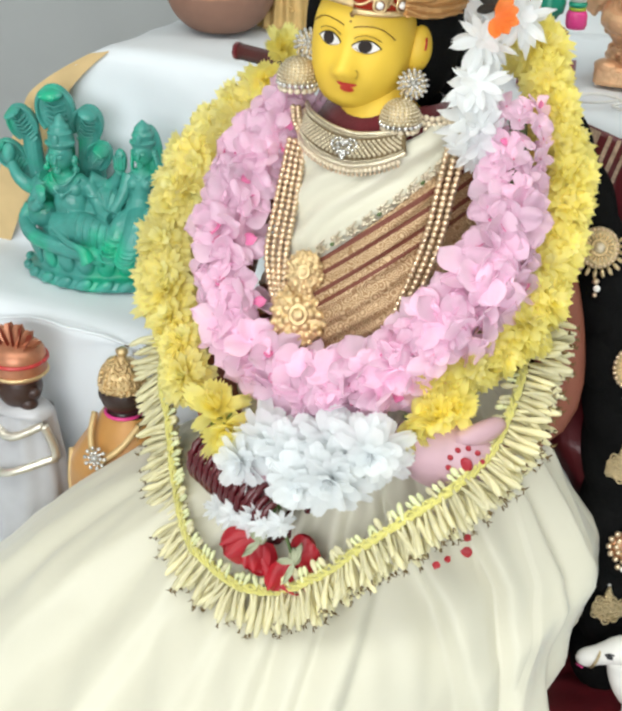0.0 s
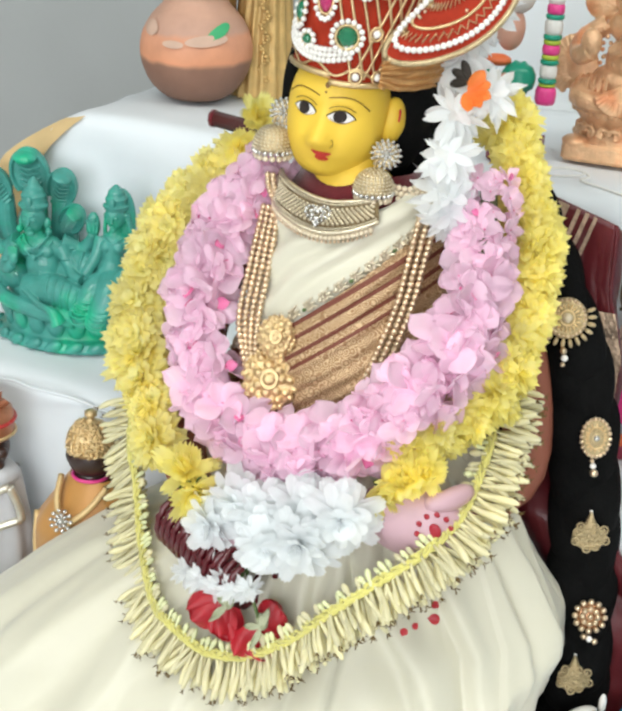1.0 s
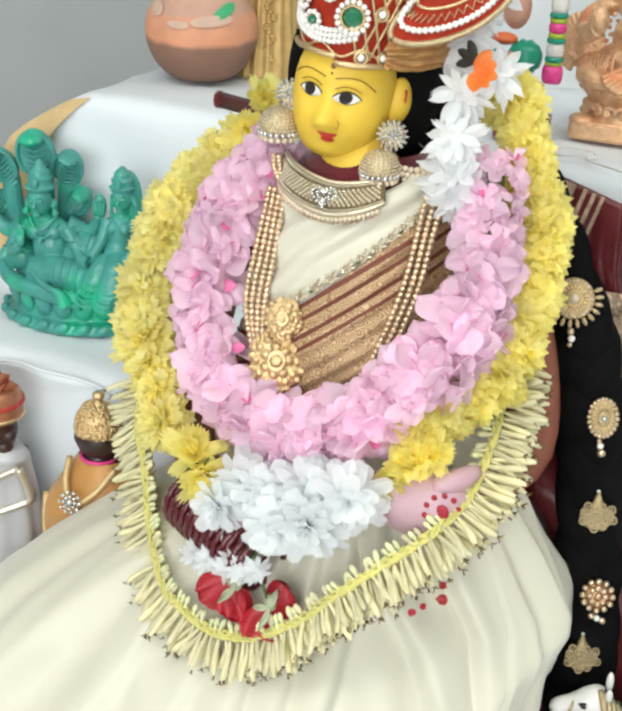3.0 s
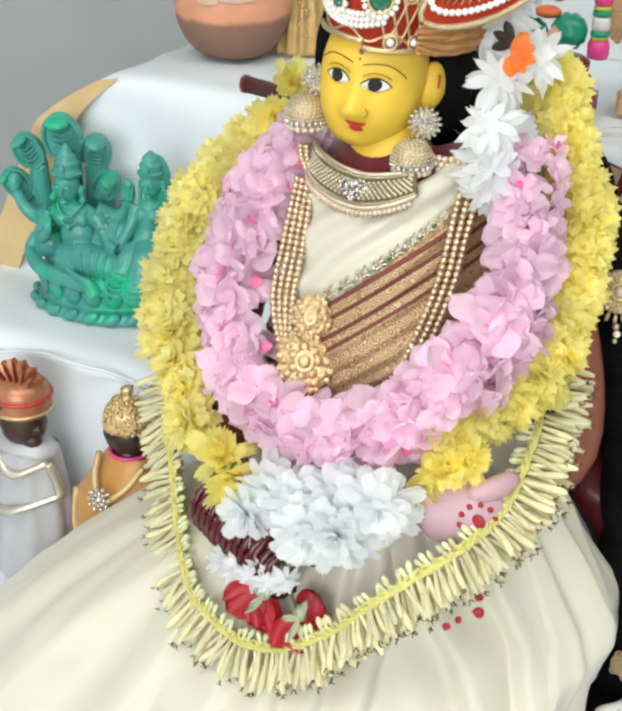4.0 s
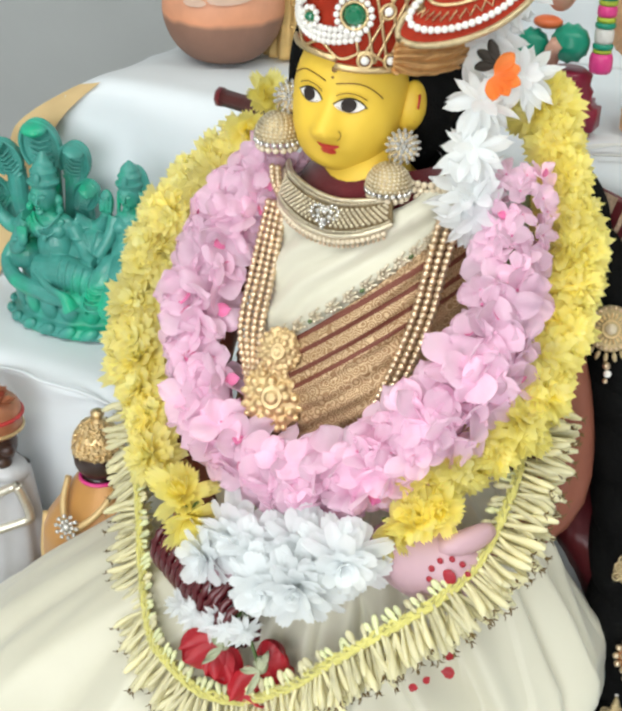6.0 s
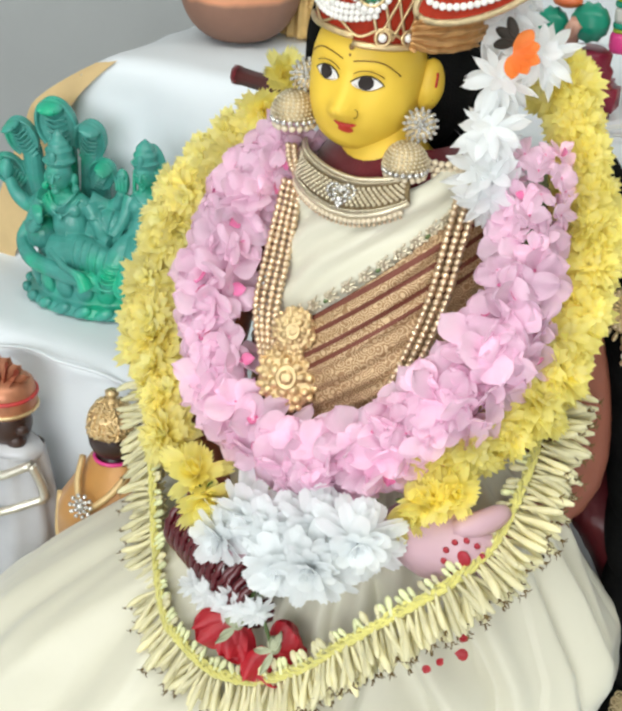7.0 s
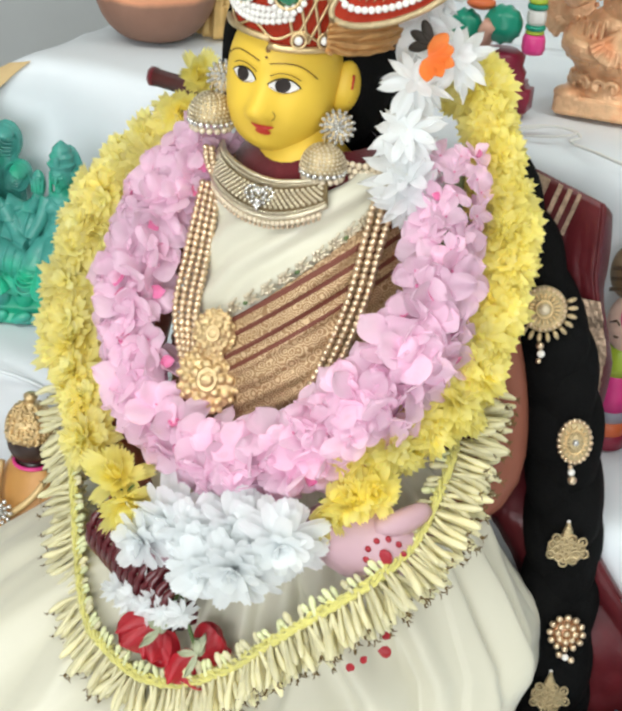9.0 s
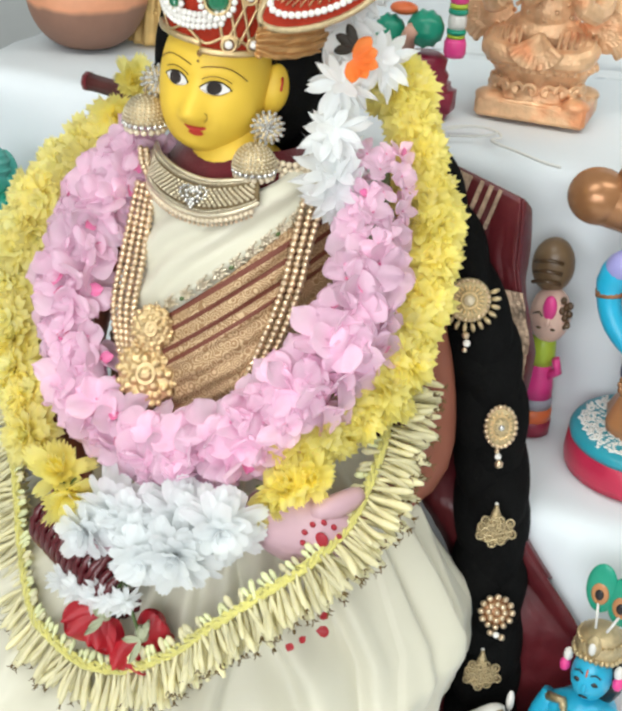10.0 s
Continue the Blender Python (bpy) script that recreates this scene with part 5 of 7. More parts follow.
def long_necklace():
    ob = holder("bead_necklace", "long necklace of gold bead strands with a cast gold pendant", "necklace")
    for k in range(4):
        d = 0.0047 * k
        left = [(-0.046 + d * 0.9, 0.012 - 0.001 * k, 0.463), (-0.046 + d, -0.008, 0.425), (-0.045 + d, -0.024, 0.393), (-0.034 + d * 0.6, -0.036, 0.366), (-0.022 + d * 0.4, -0.044, 0.345)]
        beads(ob, spline(left, 34), 0.0024, BEAD_G)
        piece("thread", Geo().tube(spline(left, 20), 0.0007, 0, 5).mesh("thread", OLD_GOLD), ob)
    for k in range(3):
        d = 0.0052 * k
        right = [(0.066 + d, 0.012 + 0.002 * k, 0.474), (0.065 + d, 0.000, 0.448), (0.063 + d, -0.010, 0.422), (0.057 + d, -0.022, 0.393), (0.048 + d, -0.038, 0.360)]
        beads(ob, spline(right, 32), 0.0024, BEAD_G)
        piece("thread", Geo().tube(spline(right, 20), 0.0007, 0, 5).mesh("thread", OLD_GOLD), ob)
    for c, r, seed in (((-0.011, -0.037, 0.391), 0.0125, 1), ((-0.012, -0.042, 0.362), 0.0185, 2)):
        rr = random.Random(seed)
        g = Geo().ball((0, 0, 0), (r, r * 1.12, 0.005), 0, 24, 10)
        for n, rad, s in ((1, 0, 0.32), (7, 0.45, 0.20), (12, 0.74, 0.17), (18, 0.98, 0.13)):
            for i in range(n):
                w = 6.2832 * i / n + rr.uniform(-0.1, 0.1)
                g.ball((rad * r * math.cos(w), rad * r * 1.12 * math.sin(w), 0.0045 * (1 - rad * rad * 0.7)), (s * r, s * r, s * r * 0.9), 0, 8, 6)
        g.tube([(0.3 * r * math.cos(w), 0.36 * r * math.sin(w), 0.0065) for w in [6.2832 * k / 16 for k in range(17)]], 0.08 * r, 0, 5)
        piece("pendant", g.mesh("pendant", GOLD), ob, facing(c, (0.25, -0.85, 0.35)), label="cast gold pendant in high relief").modifiers.new("cast", "REMESH").voxel_size = 0.0007


long_necklace()

# flute held beside the head
fl = holder("flute", "dark wooden flute tucked behind the garlands", "flute", at=(-0.121, 0.083, 0.5))
line = [Vector((0, 0, 0)), Vector((0.075, -0.006, -0.006)), Vector((0.115, -0.004, -0.008))]
piece("tube", Geo().tube(line, 0.0062, 0, 8).mesh("tube", mat("dark_red_wood", (0.085, 0.022, 0.020), 0.35, var=0.25, scale=90, coat=0.3)), fl)
piece("end_ring", Geo().tube([(-0.0015, 0, 0), (0.002, 0, 0)], 0.0068, 0, 8).mesh("end_ring", MAROON_VELVET), fl)
piece("end_ring", Geo().tube([(0.034, -0.0025, -0.0125), (0.062, -0.006, -0.015)], 0.0026, 0, 8).mesh("end_ring", PAINT_WHITE), fl)


# ---------------------------------------------------------------- braid and its ornaments
BRAID = [(0.113, 0.114, 0.482), (0.122, 0.109, 0.462), (0.134, 0.104, 0.438), (0.155, 0.100, 0.390), (0.173, 0.094, 0.340), (0.186, 0.084, 0.290), (0.194, 0.074, 0.240), (0.201, 0.064, 0.190), (0.206, 0.060, 0.130), (0.210, 0.058, 0.062)]
braid = holder("hair_braid", "long thick black braid of artificial hair", "hair braid")
mid = spline(BRAID, 90)
for s in range(3):
    line = []
    for i, p in enumerate(mid):
        w = i * 0.26 + s * 2.094
        line.append(p + Vector((0.006 * math.sin(w), 0.005 * math.sin(2 * w), 0)))
    piece("strand", Geo().tube(line, [(0.0205 + 0.0012 * math.sin(i * 0.52 + s)) * min(1.0, 0.45 + i / 45) for i in range(90)], 0, 14).mesh("strand", BLACK_HAIR), braid)


def hair_brooch(at, kind, label):
    ob = holder("hair_brooch", label, "brooch", "gold brooches along the braid", at=at)
    aim = Vector((0.28, -0.88, 0.36))
    q = facing((0, 0, 0), aim)
    up = q.inverted().to_3x3() @ Vector((0, 0, 1))
    rot = q @ Matrix.Rotation(math.atan2(up.y, up.x) - math.pi / 2, 4, "Z")
    if kind == "sun":
        g = Geo().lathe((0, 0, 0), [(0.0145, 0.0), (0.0145, 0.002), (0.012, 0.0035), (0.0105, 0.0025), (0.009, 0.0045), (0.006, 0.0045), (0.005, 0.006)], 0, 36)
        piece("disc", g.mesh("disc", OLD_GOLD), ob, rot)
        piece("pearl", BEAD_C, ob, rot @ Matrix.Translation((0, 0, 0.006)) @ Matrix.Scale(0.0034, 4))
        piece("ring", ring_mesh("ring", GOLD, 0.0052, 0.0009), ob, rot @ Matrix.Translation((0, 0, 0.0055)))
        ray = Geo().ball((0, -0.0082, 0.0042), (0.0009, 0.0022, 0.0010), 0, 8, 5).mesh("ray", GOLD)
        for k in range(20):
            piece("ray", ray, ob, rot @ Matrix.Rotation(6.2832 * k / 20, 4, "Z"))
        for k in range(26):
            w = 6.2832 * k / 26
            piece("bead", BEAD_G, ob, rot @ Matrix.Translation((0.0128 * math.cos(w), 0.0128 * math.sin(w), 0.003)) @ Matrix.Scale(0.0014, 4))
        drop = Geo().ball((0, -0.0022, 0), (0.0017, 0.0036, 0.0016), 0, 8, 6).mesh("drop", OLD_GOLD)
        for k in range(11):
            w = -2.5 + 2.9 * k / 10
            piece("drop", drop, ob, rot @ Matrix.Rotation(w + 1.571, 4, "Z") @ Matrix.Translation((0, -0.0155, 0.001)))
        piece("bead", BEAD_G, ob, rot @ Matrix.Translation((0, -0.023, 0.001)) @ Matrix.Scale(0.0026, 4))
        piece("bead", BEAD, ob, rot @ Matrix.Translation((0.001, -0.028, 0.001)) @ Matrix.Scale(0.0026, 4))
        piece("bead", BEAD_G, ob, rot @ Matrix.Translation((0, -0.0325, 0.001)) @ Matrix.Scale(0.0018, 4))
    elif kind == "oval":
        g = Geo().lathe((0, 0, 0), [(0.0115, 0), (0.0115, 0.002), (0.0095, 0.004), (0.006, 0.0045), (0.003, 0.007)], 0, 30)
        piece("disc", g.mesh("disc", OLD_GOLD), ob, rot @ Matrix.Diagonal((0.85, 1.15, 1, 1)))
        for k in range(22):
            w = 6.2832 * k / 22
            piece("bead", BEAD_G, ob, rot @ Matrix.Translation((0.0098 * math.cos(w), 0.0132 * math.sin(w), 0.002)) @ Matrix.Scale(0.0017, 4))
        ray = Geo().ball((0, -0.0078, 0.0042), (0.0009, 0.0014, 0.0010), 0, 8, 5).mesh("ray", GOLD)
        for k in range(18):
            piece("ray", ray, ob, rot @ Matrix.Diagonal((0.85, 1.15, 1, 1)) @ Matrix.Rotation(6.2832 * k / 18, 4, "Z"))
        piece("ring", ring_mesh("ring", GOLD, 0.0066, 0.0009), ob, rot @ Matrix.Translation((0, 0, 0.0048)) @ Matrix.Diagonal((0.85, 1.15, 1, 1)))
        for k in range(11):
            w = 6.2832 * k / 11
            piece("bead", BEAD_A, ob, rot @ Matrix.Translation((0.0040 * math.cos(w), 0.0054 * math.sin(w), 0.0055)) @ Matrix.Scale(0.0013, 4))
        piece("stone", BEAD_S, ob, rot @ Matrix.Translation((0, 0, 0.0062)) @ Matrix.Scale(0.0024, 4))
        for k, y in enumerate((-0.0165, -0.0200, -0.0250)):
            piece("bead", BEAD if k == 1 else BEAD_G, ob, rot @ Matrix.Translation((0.001 * k - 0.001, y, 0.001)) @ Matrix.Scale((0.0017, 0.0024, 0.0030)[k], 4))
    elif kind == "fan":
        rr = random.Random(4)
        g = Geo().ball((0, 0, 0), (0.012, 0.009, 0.003), 0, 16, 8)
        for k in range(17):
            w, d = 2.4 * k, 0.95 * math.sqrt((k + 0.5) / 17)
            cx, cy = 0.0135 * d * math.cos(w), 0.0095 * d * math.sin(w) + 0.001
            g.tube([(cx + 0.0026 * math.cos(q), cy + 0.0026 * math.sin(q), 0.0036) for q in [0.7 * x for x in range(10)]], 0.0008, 0, 5)
            g.ball((cx, cy, 0.0032), 0.0012, 0, 6, 5)
        for k in range(5):
            g.ball((0, 0.008 + 0.0022 * k, 0.002), (0.0055 - 0.001 * k, 0.002, 0.002), 0, 8, 5)
        piece("filigree", g.mesh("filigree", OLD_GOLD), ob, rot)
        piece("pearl", BEAD, ob, rot @ Matrix.Translation((0, 0.0185, 0.001)) @ Matrix.Scale(0.0014, 4))
    else:
        piece("disc", Geo().ball((0, 0, 0), (0.010, 0.010, 0.003), 0, 18, 8).mesh("disc", BRONZE), ob, rot)
        for n, rad in ((1, 0), (8, 0.0055), (12, 0.0105)):
            for k in range(n):
                w = 6.2832 * k / n
                piece("bead", BEAD_G, ob, rot @ Matrix.Translation((rad * math.cos(w), rad * math.sin(w), 0.0034 - 0.1 * rad)) @ Matrix.Scale(0.0024, 4))
        for k in range(3):
            piece("bead", BEAD if k == 1 else BEAD_G, ob, rot @ Matrix.Translation((-0.003 + 0.004 * k, -0.0150 - 0.0015 * k, 0.001)) @ Matrix.Scale(0.0024, 4))


hair_brooch((0.160, 0.073, 0.401), "sun", "round gold brooch with pearl centre and drops on the braid")
hair_brooch((0.194, 0.060, 0.322), "oval", "oval gold brooch with beaded edge and pearl drop")
hair_brooch((0.203, 0.040, 0.254), "fan", "fan-shaped gold filigree brooch on the black braid")
hair_brooch((0.213, 0.035, 0.194), "flower", "flower-shaped gold bead brooch on the black braid")
hair_brooch((0.209, 0.033, 0.138), "fan", "fan-shaped gold filigree brooch low on the braid")


# ---------------------------------------------------------------- maroon silk hanging behind the braid
def maroon_cloth():
    ob = holder("maroon_cloth", "maroon silk cloth with gold stripes hanging in folds behind the braid", "cloth")

    def fn(i, j):
        z = 0.484 - 0.427 * j
        right = 0.178 + 0.002 * math.sin(j * 9) + (0.0 if z > 0.27 else min(0.085, 0.75 * (0.27 - z))) + 0.014 * max(0.0, min(1.0, (0.43 - z) / 0.06))
        top = -0.024 * i * max(0.0, 1 - j * 2)
        u = 0.085 + (right - 0.085) * i
        v = 0.132 if z > 0.285 else 0.132 - (0.285 - z) / 0.04 * 0.044 if z > 0.245 else 0.088 - 0.02 * (0.245 - z)
        grow = min(1.0, j * 5)
        f = 0.011 * (1 - 1.8 * abs(math.sin(i * 7.5 + 1.1 * math.sin(j * 5)))) * grow * (0.45 + 0.55 * j) * (1 - i ** 6) + 0.005 * noise.noise((i * 5, j * 9, 2)) * grow
        f += 0.0012 * noise.noise((i * 24, j * 40, 5)) * grow
        return (u, v - 0.012 * i + f - 0.004, z + top)

    thick(piece("drape", Geo().grid(fn, 90, 90).mesh("drape", MAROON_SILK), ob), 0.0016)
    def end(i, j):
        u, v = 0.10 + 0.160 * i, 0.075 - 0.19 * j
        lift = 0.004 + 0.004 * abs(math.sin(u * 60 + 5 * noise.noise((u * 9, v * 9, 4)))) + 0.003 * noise.noise((u * 30, v * 30, 1)) ** 2
        return (u - 0.03 * j * i, v, C_Z + 0.002 + lift)

    thick(piece("spread_end", Geo().grid(end, 50, 50).mesh("spread_end", MAROON_SILK), ob), 0.0012, 1.0)
    for a0, wide, deep in ((0.50, 0.13, 0.085), (0.69, 0.032, 0.082), (0.76, 0.032, 0.082), (0.83, 0.028, 0.082)):
        g = Geo().grid(lambda i, j: Vector(fn(a0 + wide * i - 0.10 * j, 0.004 + deep * j)) + Vector((0, -0.0022, 0.0006)), 8, 18)
        piece("gold_stripe", g.mesh("gold_stripe", WORN_ZARI), ob, label="worn woven gold stripe")
    side = [Vector(fn(1.0, t)) for t in [k / 60 for k in range(61)]]
    g = Geo().grid(lambda i, j: side[round(j * 39)] + Vector((0.003 * math.sin(math.pi * i) + 0.0015 * i * math.sin(j * 17), -0.001 + 0.035 * i, -0.026 * i)), 8, 40)
    thick(piece("folded_edge", g.mesh("folded_edge", MAROON_SILK), ob), 0.0016)
    g = Geo().grid(lambda i, j: side[10 + round(j * 24)] + Vector((-0.009 + 0.013 * i + 0.0012 * noise.noise((j * 40, i * 2, 1)), -0.0045 + 0.0016 * noise.noise((i * 7, j * 70, 3)), 0)), 14, 110)
    piece("lace_edge", g.mesh("lace_edge", WORN_ZARI), ob, label="beige gold lace edging")


WORN_ZARI = mat("worn_gold_thread", (0.52, 0.37, 0.26), 0.5, 0.3, var=0.6, scale=420, bump=1.0, bscale=900)
maroon_cloth()


# ---------------------------------------------------------------- figurines on the steps
def cast(ob, voxel):
    """Fuses the shapes of a figurine into one cast surface."""
    md = ob.modifiers.new("cast", "REMESH")
    md.mode, md.voxel_size, md.use_smooth_shade = "VOXEL", voxel, True
    sm = ob.modifiers.new("soft", "SMOOTH")
    sm.factor, sm.iterations = 0.5, 1
    return ob


def two_tone(m, first, second, at0, at1, scale):
    """Turns a paint into two colours that run into one another in patches."""
    nt = m.node_tree
    hsv = nt.nodes["Principled BSDF"].inputs["Base Color"].links[0].from_node
    co = nt.nodes.new("ShaderNodeTexCoord")
    n = nt.nodes.new("ShaderNodeTexNoise")
    n.inputs["Scale"].default_value = scale
    nt.links.new(co.outputs["Object"], n.inputs["Vector"])
    ramp = nt.nodes.new("ShaderNodeValToRGB")
    ramp.color_ramp.elements[0].position, ramp.color_ramp.elements[0].color = at0, (*first, 1)
    ramp.color_ramp.elements[1].position, ramp.color_ramp.elements[1].color = at1, (*second, 1)
    nt.links.new(n.outputs["Fac"], ramp.inputs[0])
    nt.links.new(ramp.outputs[0], hsv.inputs["Color"])
    return m


def green_paint():
    m = mat("green_and_teal_paint", (0.03, 0.36, 0.26), 0.26, var=0.22, scale=90, bump=0.35, bscale=500)
    return two_tone(m, (0.065, 0.32, 0.275), (0.014, 0.45, 0.25), 0.50, 0.66, 19)


def oval_spots(rx, ry, n, shift=0.0):
    """n evenly spaced points round an oval, with the way out at each."""
    ring = [(rx * math.cos(6.2832 * k / 720), ry * math.sin(6.2832 * k / 720)) for k in range(721)]
    run = np.cumsum([0.0] + [math.hypot(p[0] - q[0], p[1] - q[1]) for p, q in zip(ring, ring[1:])])
    for k in range(n):
        w = 6.2832 * float(np.interp((k + shift) / n * run[-1], run, np.arange(721))) / 720
        yield Vector((rx * math.cos(w), ry * math.sin(w), 0)), math.atan2(math.sin(w) / ry, math.cos(w) / rx)


def limb(g, ctrl, radii, ripple=0.0, n=48):
    """A smooth tapering limb; ripple cuts cloth folds round it."""
    fine = list(np.interp(np.linspace(0, 1, n), np.linspace(0, 1, len(radii)), radii))
    g.tube(spline(ctrl, n), [r * (1 + ripple * abs(math.sin(k * 0.55)) - ripple * 0.6) for k, r in enumerate(fine)], 0, 20)


def green_statue():
    g = Geo()
    rx, sq = 0.070, 0.70
    # lotus base: a lower ring of laid leaves, an upper ring of upright petals
    g.lathe((0, 0, 0), [(rx, 0), (rx + 0.003, 0.003), (rx, 0.009), (rx - 0.007, 0.0115), (rx - 0.008, 0.015), (rx - 0.009, 0.032), (rx - 0.013, 0.038), (0.045, 0.041)], 0, 60, squash=sq)
    for p, w in oval_spots(rx + 0.002, (rx + 0.002) * sq, 20):
        turn = Matrix.Rotation(w, 3, "Z") @ Matrix.Rotation(0.45, 3, "X")
        g.ball(p + Vector((0, 0, 0.0065)), (0.0042, 0.0088, 0.0046), 0, 14, 10, turn)
    for p, w in oval_spots(rx - 0.006, (rx - 0.006) * sq, 18, 0.5):
        turn = Matrix.Rotation(w, 3, "Z") @ Matrix.Rotation(0.22, 3, "Y")
        c = p + Vector((0, 0, 0.0235))
        g.ball(c, (0.0040, 0.0086, 0.0135), 0, 16, 12, turn, lambda e: 1 - 0.35 * max(0, e.z) * abs(e.y) - 0.15 * max(0, -e.z))
    for r, z, t in ((0.052, 0.042, 0.0085), (0.046, 0.053, 0.0060)):
        g.tube([(r * math.cos(6.2832 * k / 40), r * 0.62 * math.sin(6.2832 * k / 40), z) for k in range(41)], t, 0, 12)
    g.ball((0, 0, 0.042), (0.050, 0.032, 0.014), 0, 20, 10)
    # five serpent hoods: hollow in front, with a snout over the top and ridged throats
    for c, w, ang in (((-0.040, 0.006, 0.139), 0.0185, 0.0), ((-0.010, 0.006, 0.130), 0.0140, 0.35), ((-0.073, 0.006, 0.126), 0.0135, -0.40), ((0.000, 0.004, 0.104), 0.0115, 0.65), ((-0.086, 0.004, 0.098), 0.0120, -0.70)):
        c = Vector(c)
        rot = Matrix.Rotation(ang, 3, "Y") @ Matrix.Rotation(0.25, 3, "X")
        r = (w, 0.0095, w * 1.30)
        g.ball(c, r, 0, 30, 24, rot, lambda e: 1 - 0.80 * max(0.0, min(1.0, (-e.y - 0.30) / 0.40)) * (1 if e.z < 0.70 else 0.2))
        g.tube([c + rot @ Vector((w * 0.95 * math.sin(q), -0.004, w * 1.22 * math.cos(q))) for q in [-2.4 + 4.8 * k / 22 for k in range(23)]], w * 0.11, 0, 8)
        g.ball(c + rot @ Vector((0, -0.0095, w * 1.02)), (w * 0.62, 0.0085, w * 0.26), 0, 18, 10, rot)
        for s in (-1, 1):
            g.ball(c + rot @ Vector((s * w * 0.36, -0.0165, w * 1.08)), 0.0013, 0, 8, 6)
        for k in range(7):
            p = c + rot @ Vector((0, -0.0045, w * (0.35 - 0.27 * k)))
            g.tube([p + rot @ Vector((-w * 0.52, 0.001, 0.001)), p + rot @ Vector((0, -0.0012, -0.001)), p + rot @ Vector((w * 0.52, 0.001, 0.001))], 0.0012, 0, 6)
        g.tube(spline([c - rot @ Vector((0, -0.003, w * 0.9)), (c.x * 0.75 - 0.008, 0.012, 0.075), (-0.024, 0.012, 0.046)], 12), list(np.linspace(w * 0.62, 0.012, 12)), 0, 12)
    # reclining figure
    h = Vector((-0.0255, -0.026, 0.1095))
    g.ball(h, (0.0112, 0.0108, 0.0140), 0, 22, 18, None, lambda e: 1 - 0.12 * max(0, -e.z))
    g.lathe(h + Vector((0, 0.002, 0.0085)), [(0.0120, 0), (0.0128, 0.002), (0.0128, 0.004), (0.0110, 0.0055), (0.0108, 0.010), (0.0116, 0.0112), (0.0090, 0.0135), (0.0086, 0.0165), (0.0060, 0.0185), (0.0040, 0.023), (0.001, 0.0265)], 0, 26)
    for s in (-1, 1):
        g.ball(h + Vector((s * 0.0122, 0.003, -0.004)), (0.0030, 0.0040, 0.0050), 0, 12, 8)
        g.ball(h + Vector((s * 0.0135, 0.001, -0.0105)), (0.0034, 0.0034, 0.0034), 0, 12, 8)
    g.tube([h + Vector((0, 0.003, -0.010)), (-0.0245, -0.021, 0.092)], [0.0062, 0.0080], 0, 14)
    g.ball((-0.0225, -0.021, 0.0835), (0.0232, 0.0115, 0.0130), 0, 26, 18)
    g.ball((-0.0185, -0.024, 0.0690), (0.0160, 0.0115, 0.0150), 0, 24, 16)
    for s in (-1, 1):
        g.ball((-0.0225 + s * 0.0090, -0.0300, 0.0830), (0.0072, 0.0038, 0.0058), 0, 14, 10)
    g.ball((-0.0175, -0.0362, 0.0650), 0.0012, 0, 8, 6)
    for k, (wd, z) in enumerate(((0.0115, 0.0925), (0.0150, 0.0880))):
        g.tube(spline([(-0.0235 - wd, -0.028, z + 0.004), (-0.0235 - 0.5 * wd, -0.0335, z - 0.003 - 0.002 * k), (-0.0225, -0.0350, z - 0.006 - 0.003 * k), (-0.0225 + 0.5 * wd, -0.0335, z - 0.003 - 0.002 * k), (-0.0225 + wd, -0.028, z + 0.004)], 18), 0.0012, 0, 6)
    g.ball((-0.0222, -0.0365, 0.0785), (0.0026, 0.0016, 0.0030), 0, 10, 8)
    for k in range(2):
        g.tube([(-0.0175 + 0.0178 * math.cos(w), -0.024 + 0.0135 * math.sin(w), 0.0575 - 0.0035 * k) for w in [6.2832 * q / 30 for q in range(31)]], 0.0016, 0, 6)
    for pts, rad in (([(-0.003, -0.019, 0.0890), (0.012, -0.014, 0.0830), (0.022, -0.016, 0.0900), (0.0277, -0.020, 0.1000)], (0.0080, 0.0068, 0.0058, 0.0045)),
                     ([(-0.044, -0.018, 0.0860), (-0.060, -0.013, 0.0760), (-0.073, -0.012, 0.0830), (-0.079, -0.013, 0.0960)], (0.0080, 0.0068, 0.0058, 0.0045)),
                     ([(-0.044, -0.021, 0.0840), (-0.052, -0.029, 0.0680), (-0.046, -0.038, 0.0680), (-0.0405, -0.040, 0.0730)], (0.0080, 0.0064, 0.0054, 0.0044)),
                     ([(-0.002, -0.022, 0.0860), (0.008, -0.026, 0.0720), (0.014, -0.033, 0.0655), (0.022, -0.037, 0.0640)], (0.0078, 0.0062, 0.0052, 0.0042))):
        limb(g, pts, rad, 0.0, 24)
        mid = Vector(pts[0]).lerp(Vector(pts[1]), 0.55)
        g.ball(mid, (rad[1] * 1.22, rad[1] * 1.22, 0.0020), 0, 14, 8)
    g.ball((0.0285, -0.021, 0.1085), (0.0062, 0.0036, 0.0110), 0, 16, 12)
    for k in range(4):
        g.tube([(0.0240 + 0.0030 * k, -0.0245, 0.102), (0.0238 + 0.0034 * k, -0.0250, 0.114)], 0.0011, 0, 6)
    g.ball((-0.0800, -0.014, 0.1040), (0.0060, 0.0060, 0.0085), 0, 16, 12)
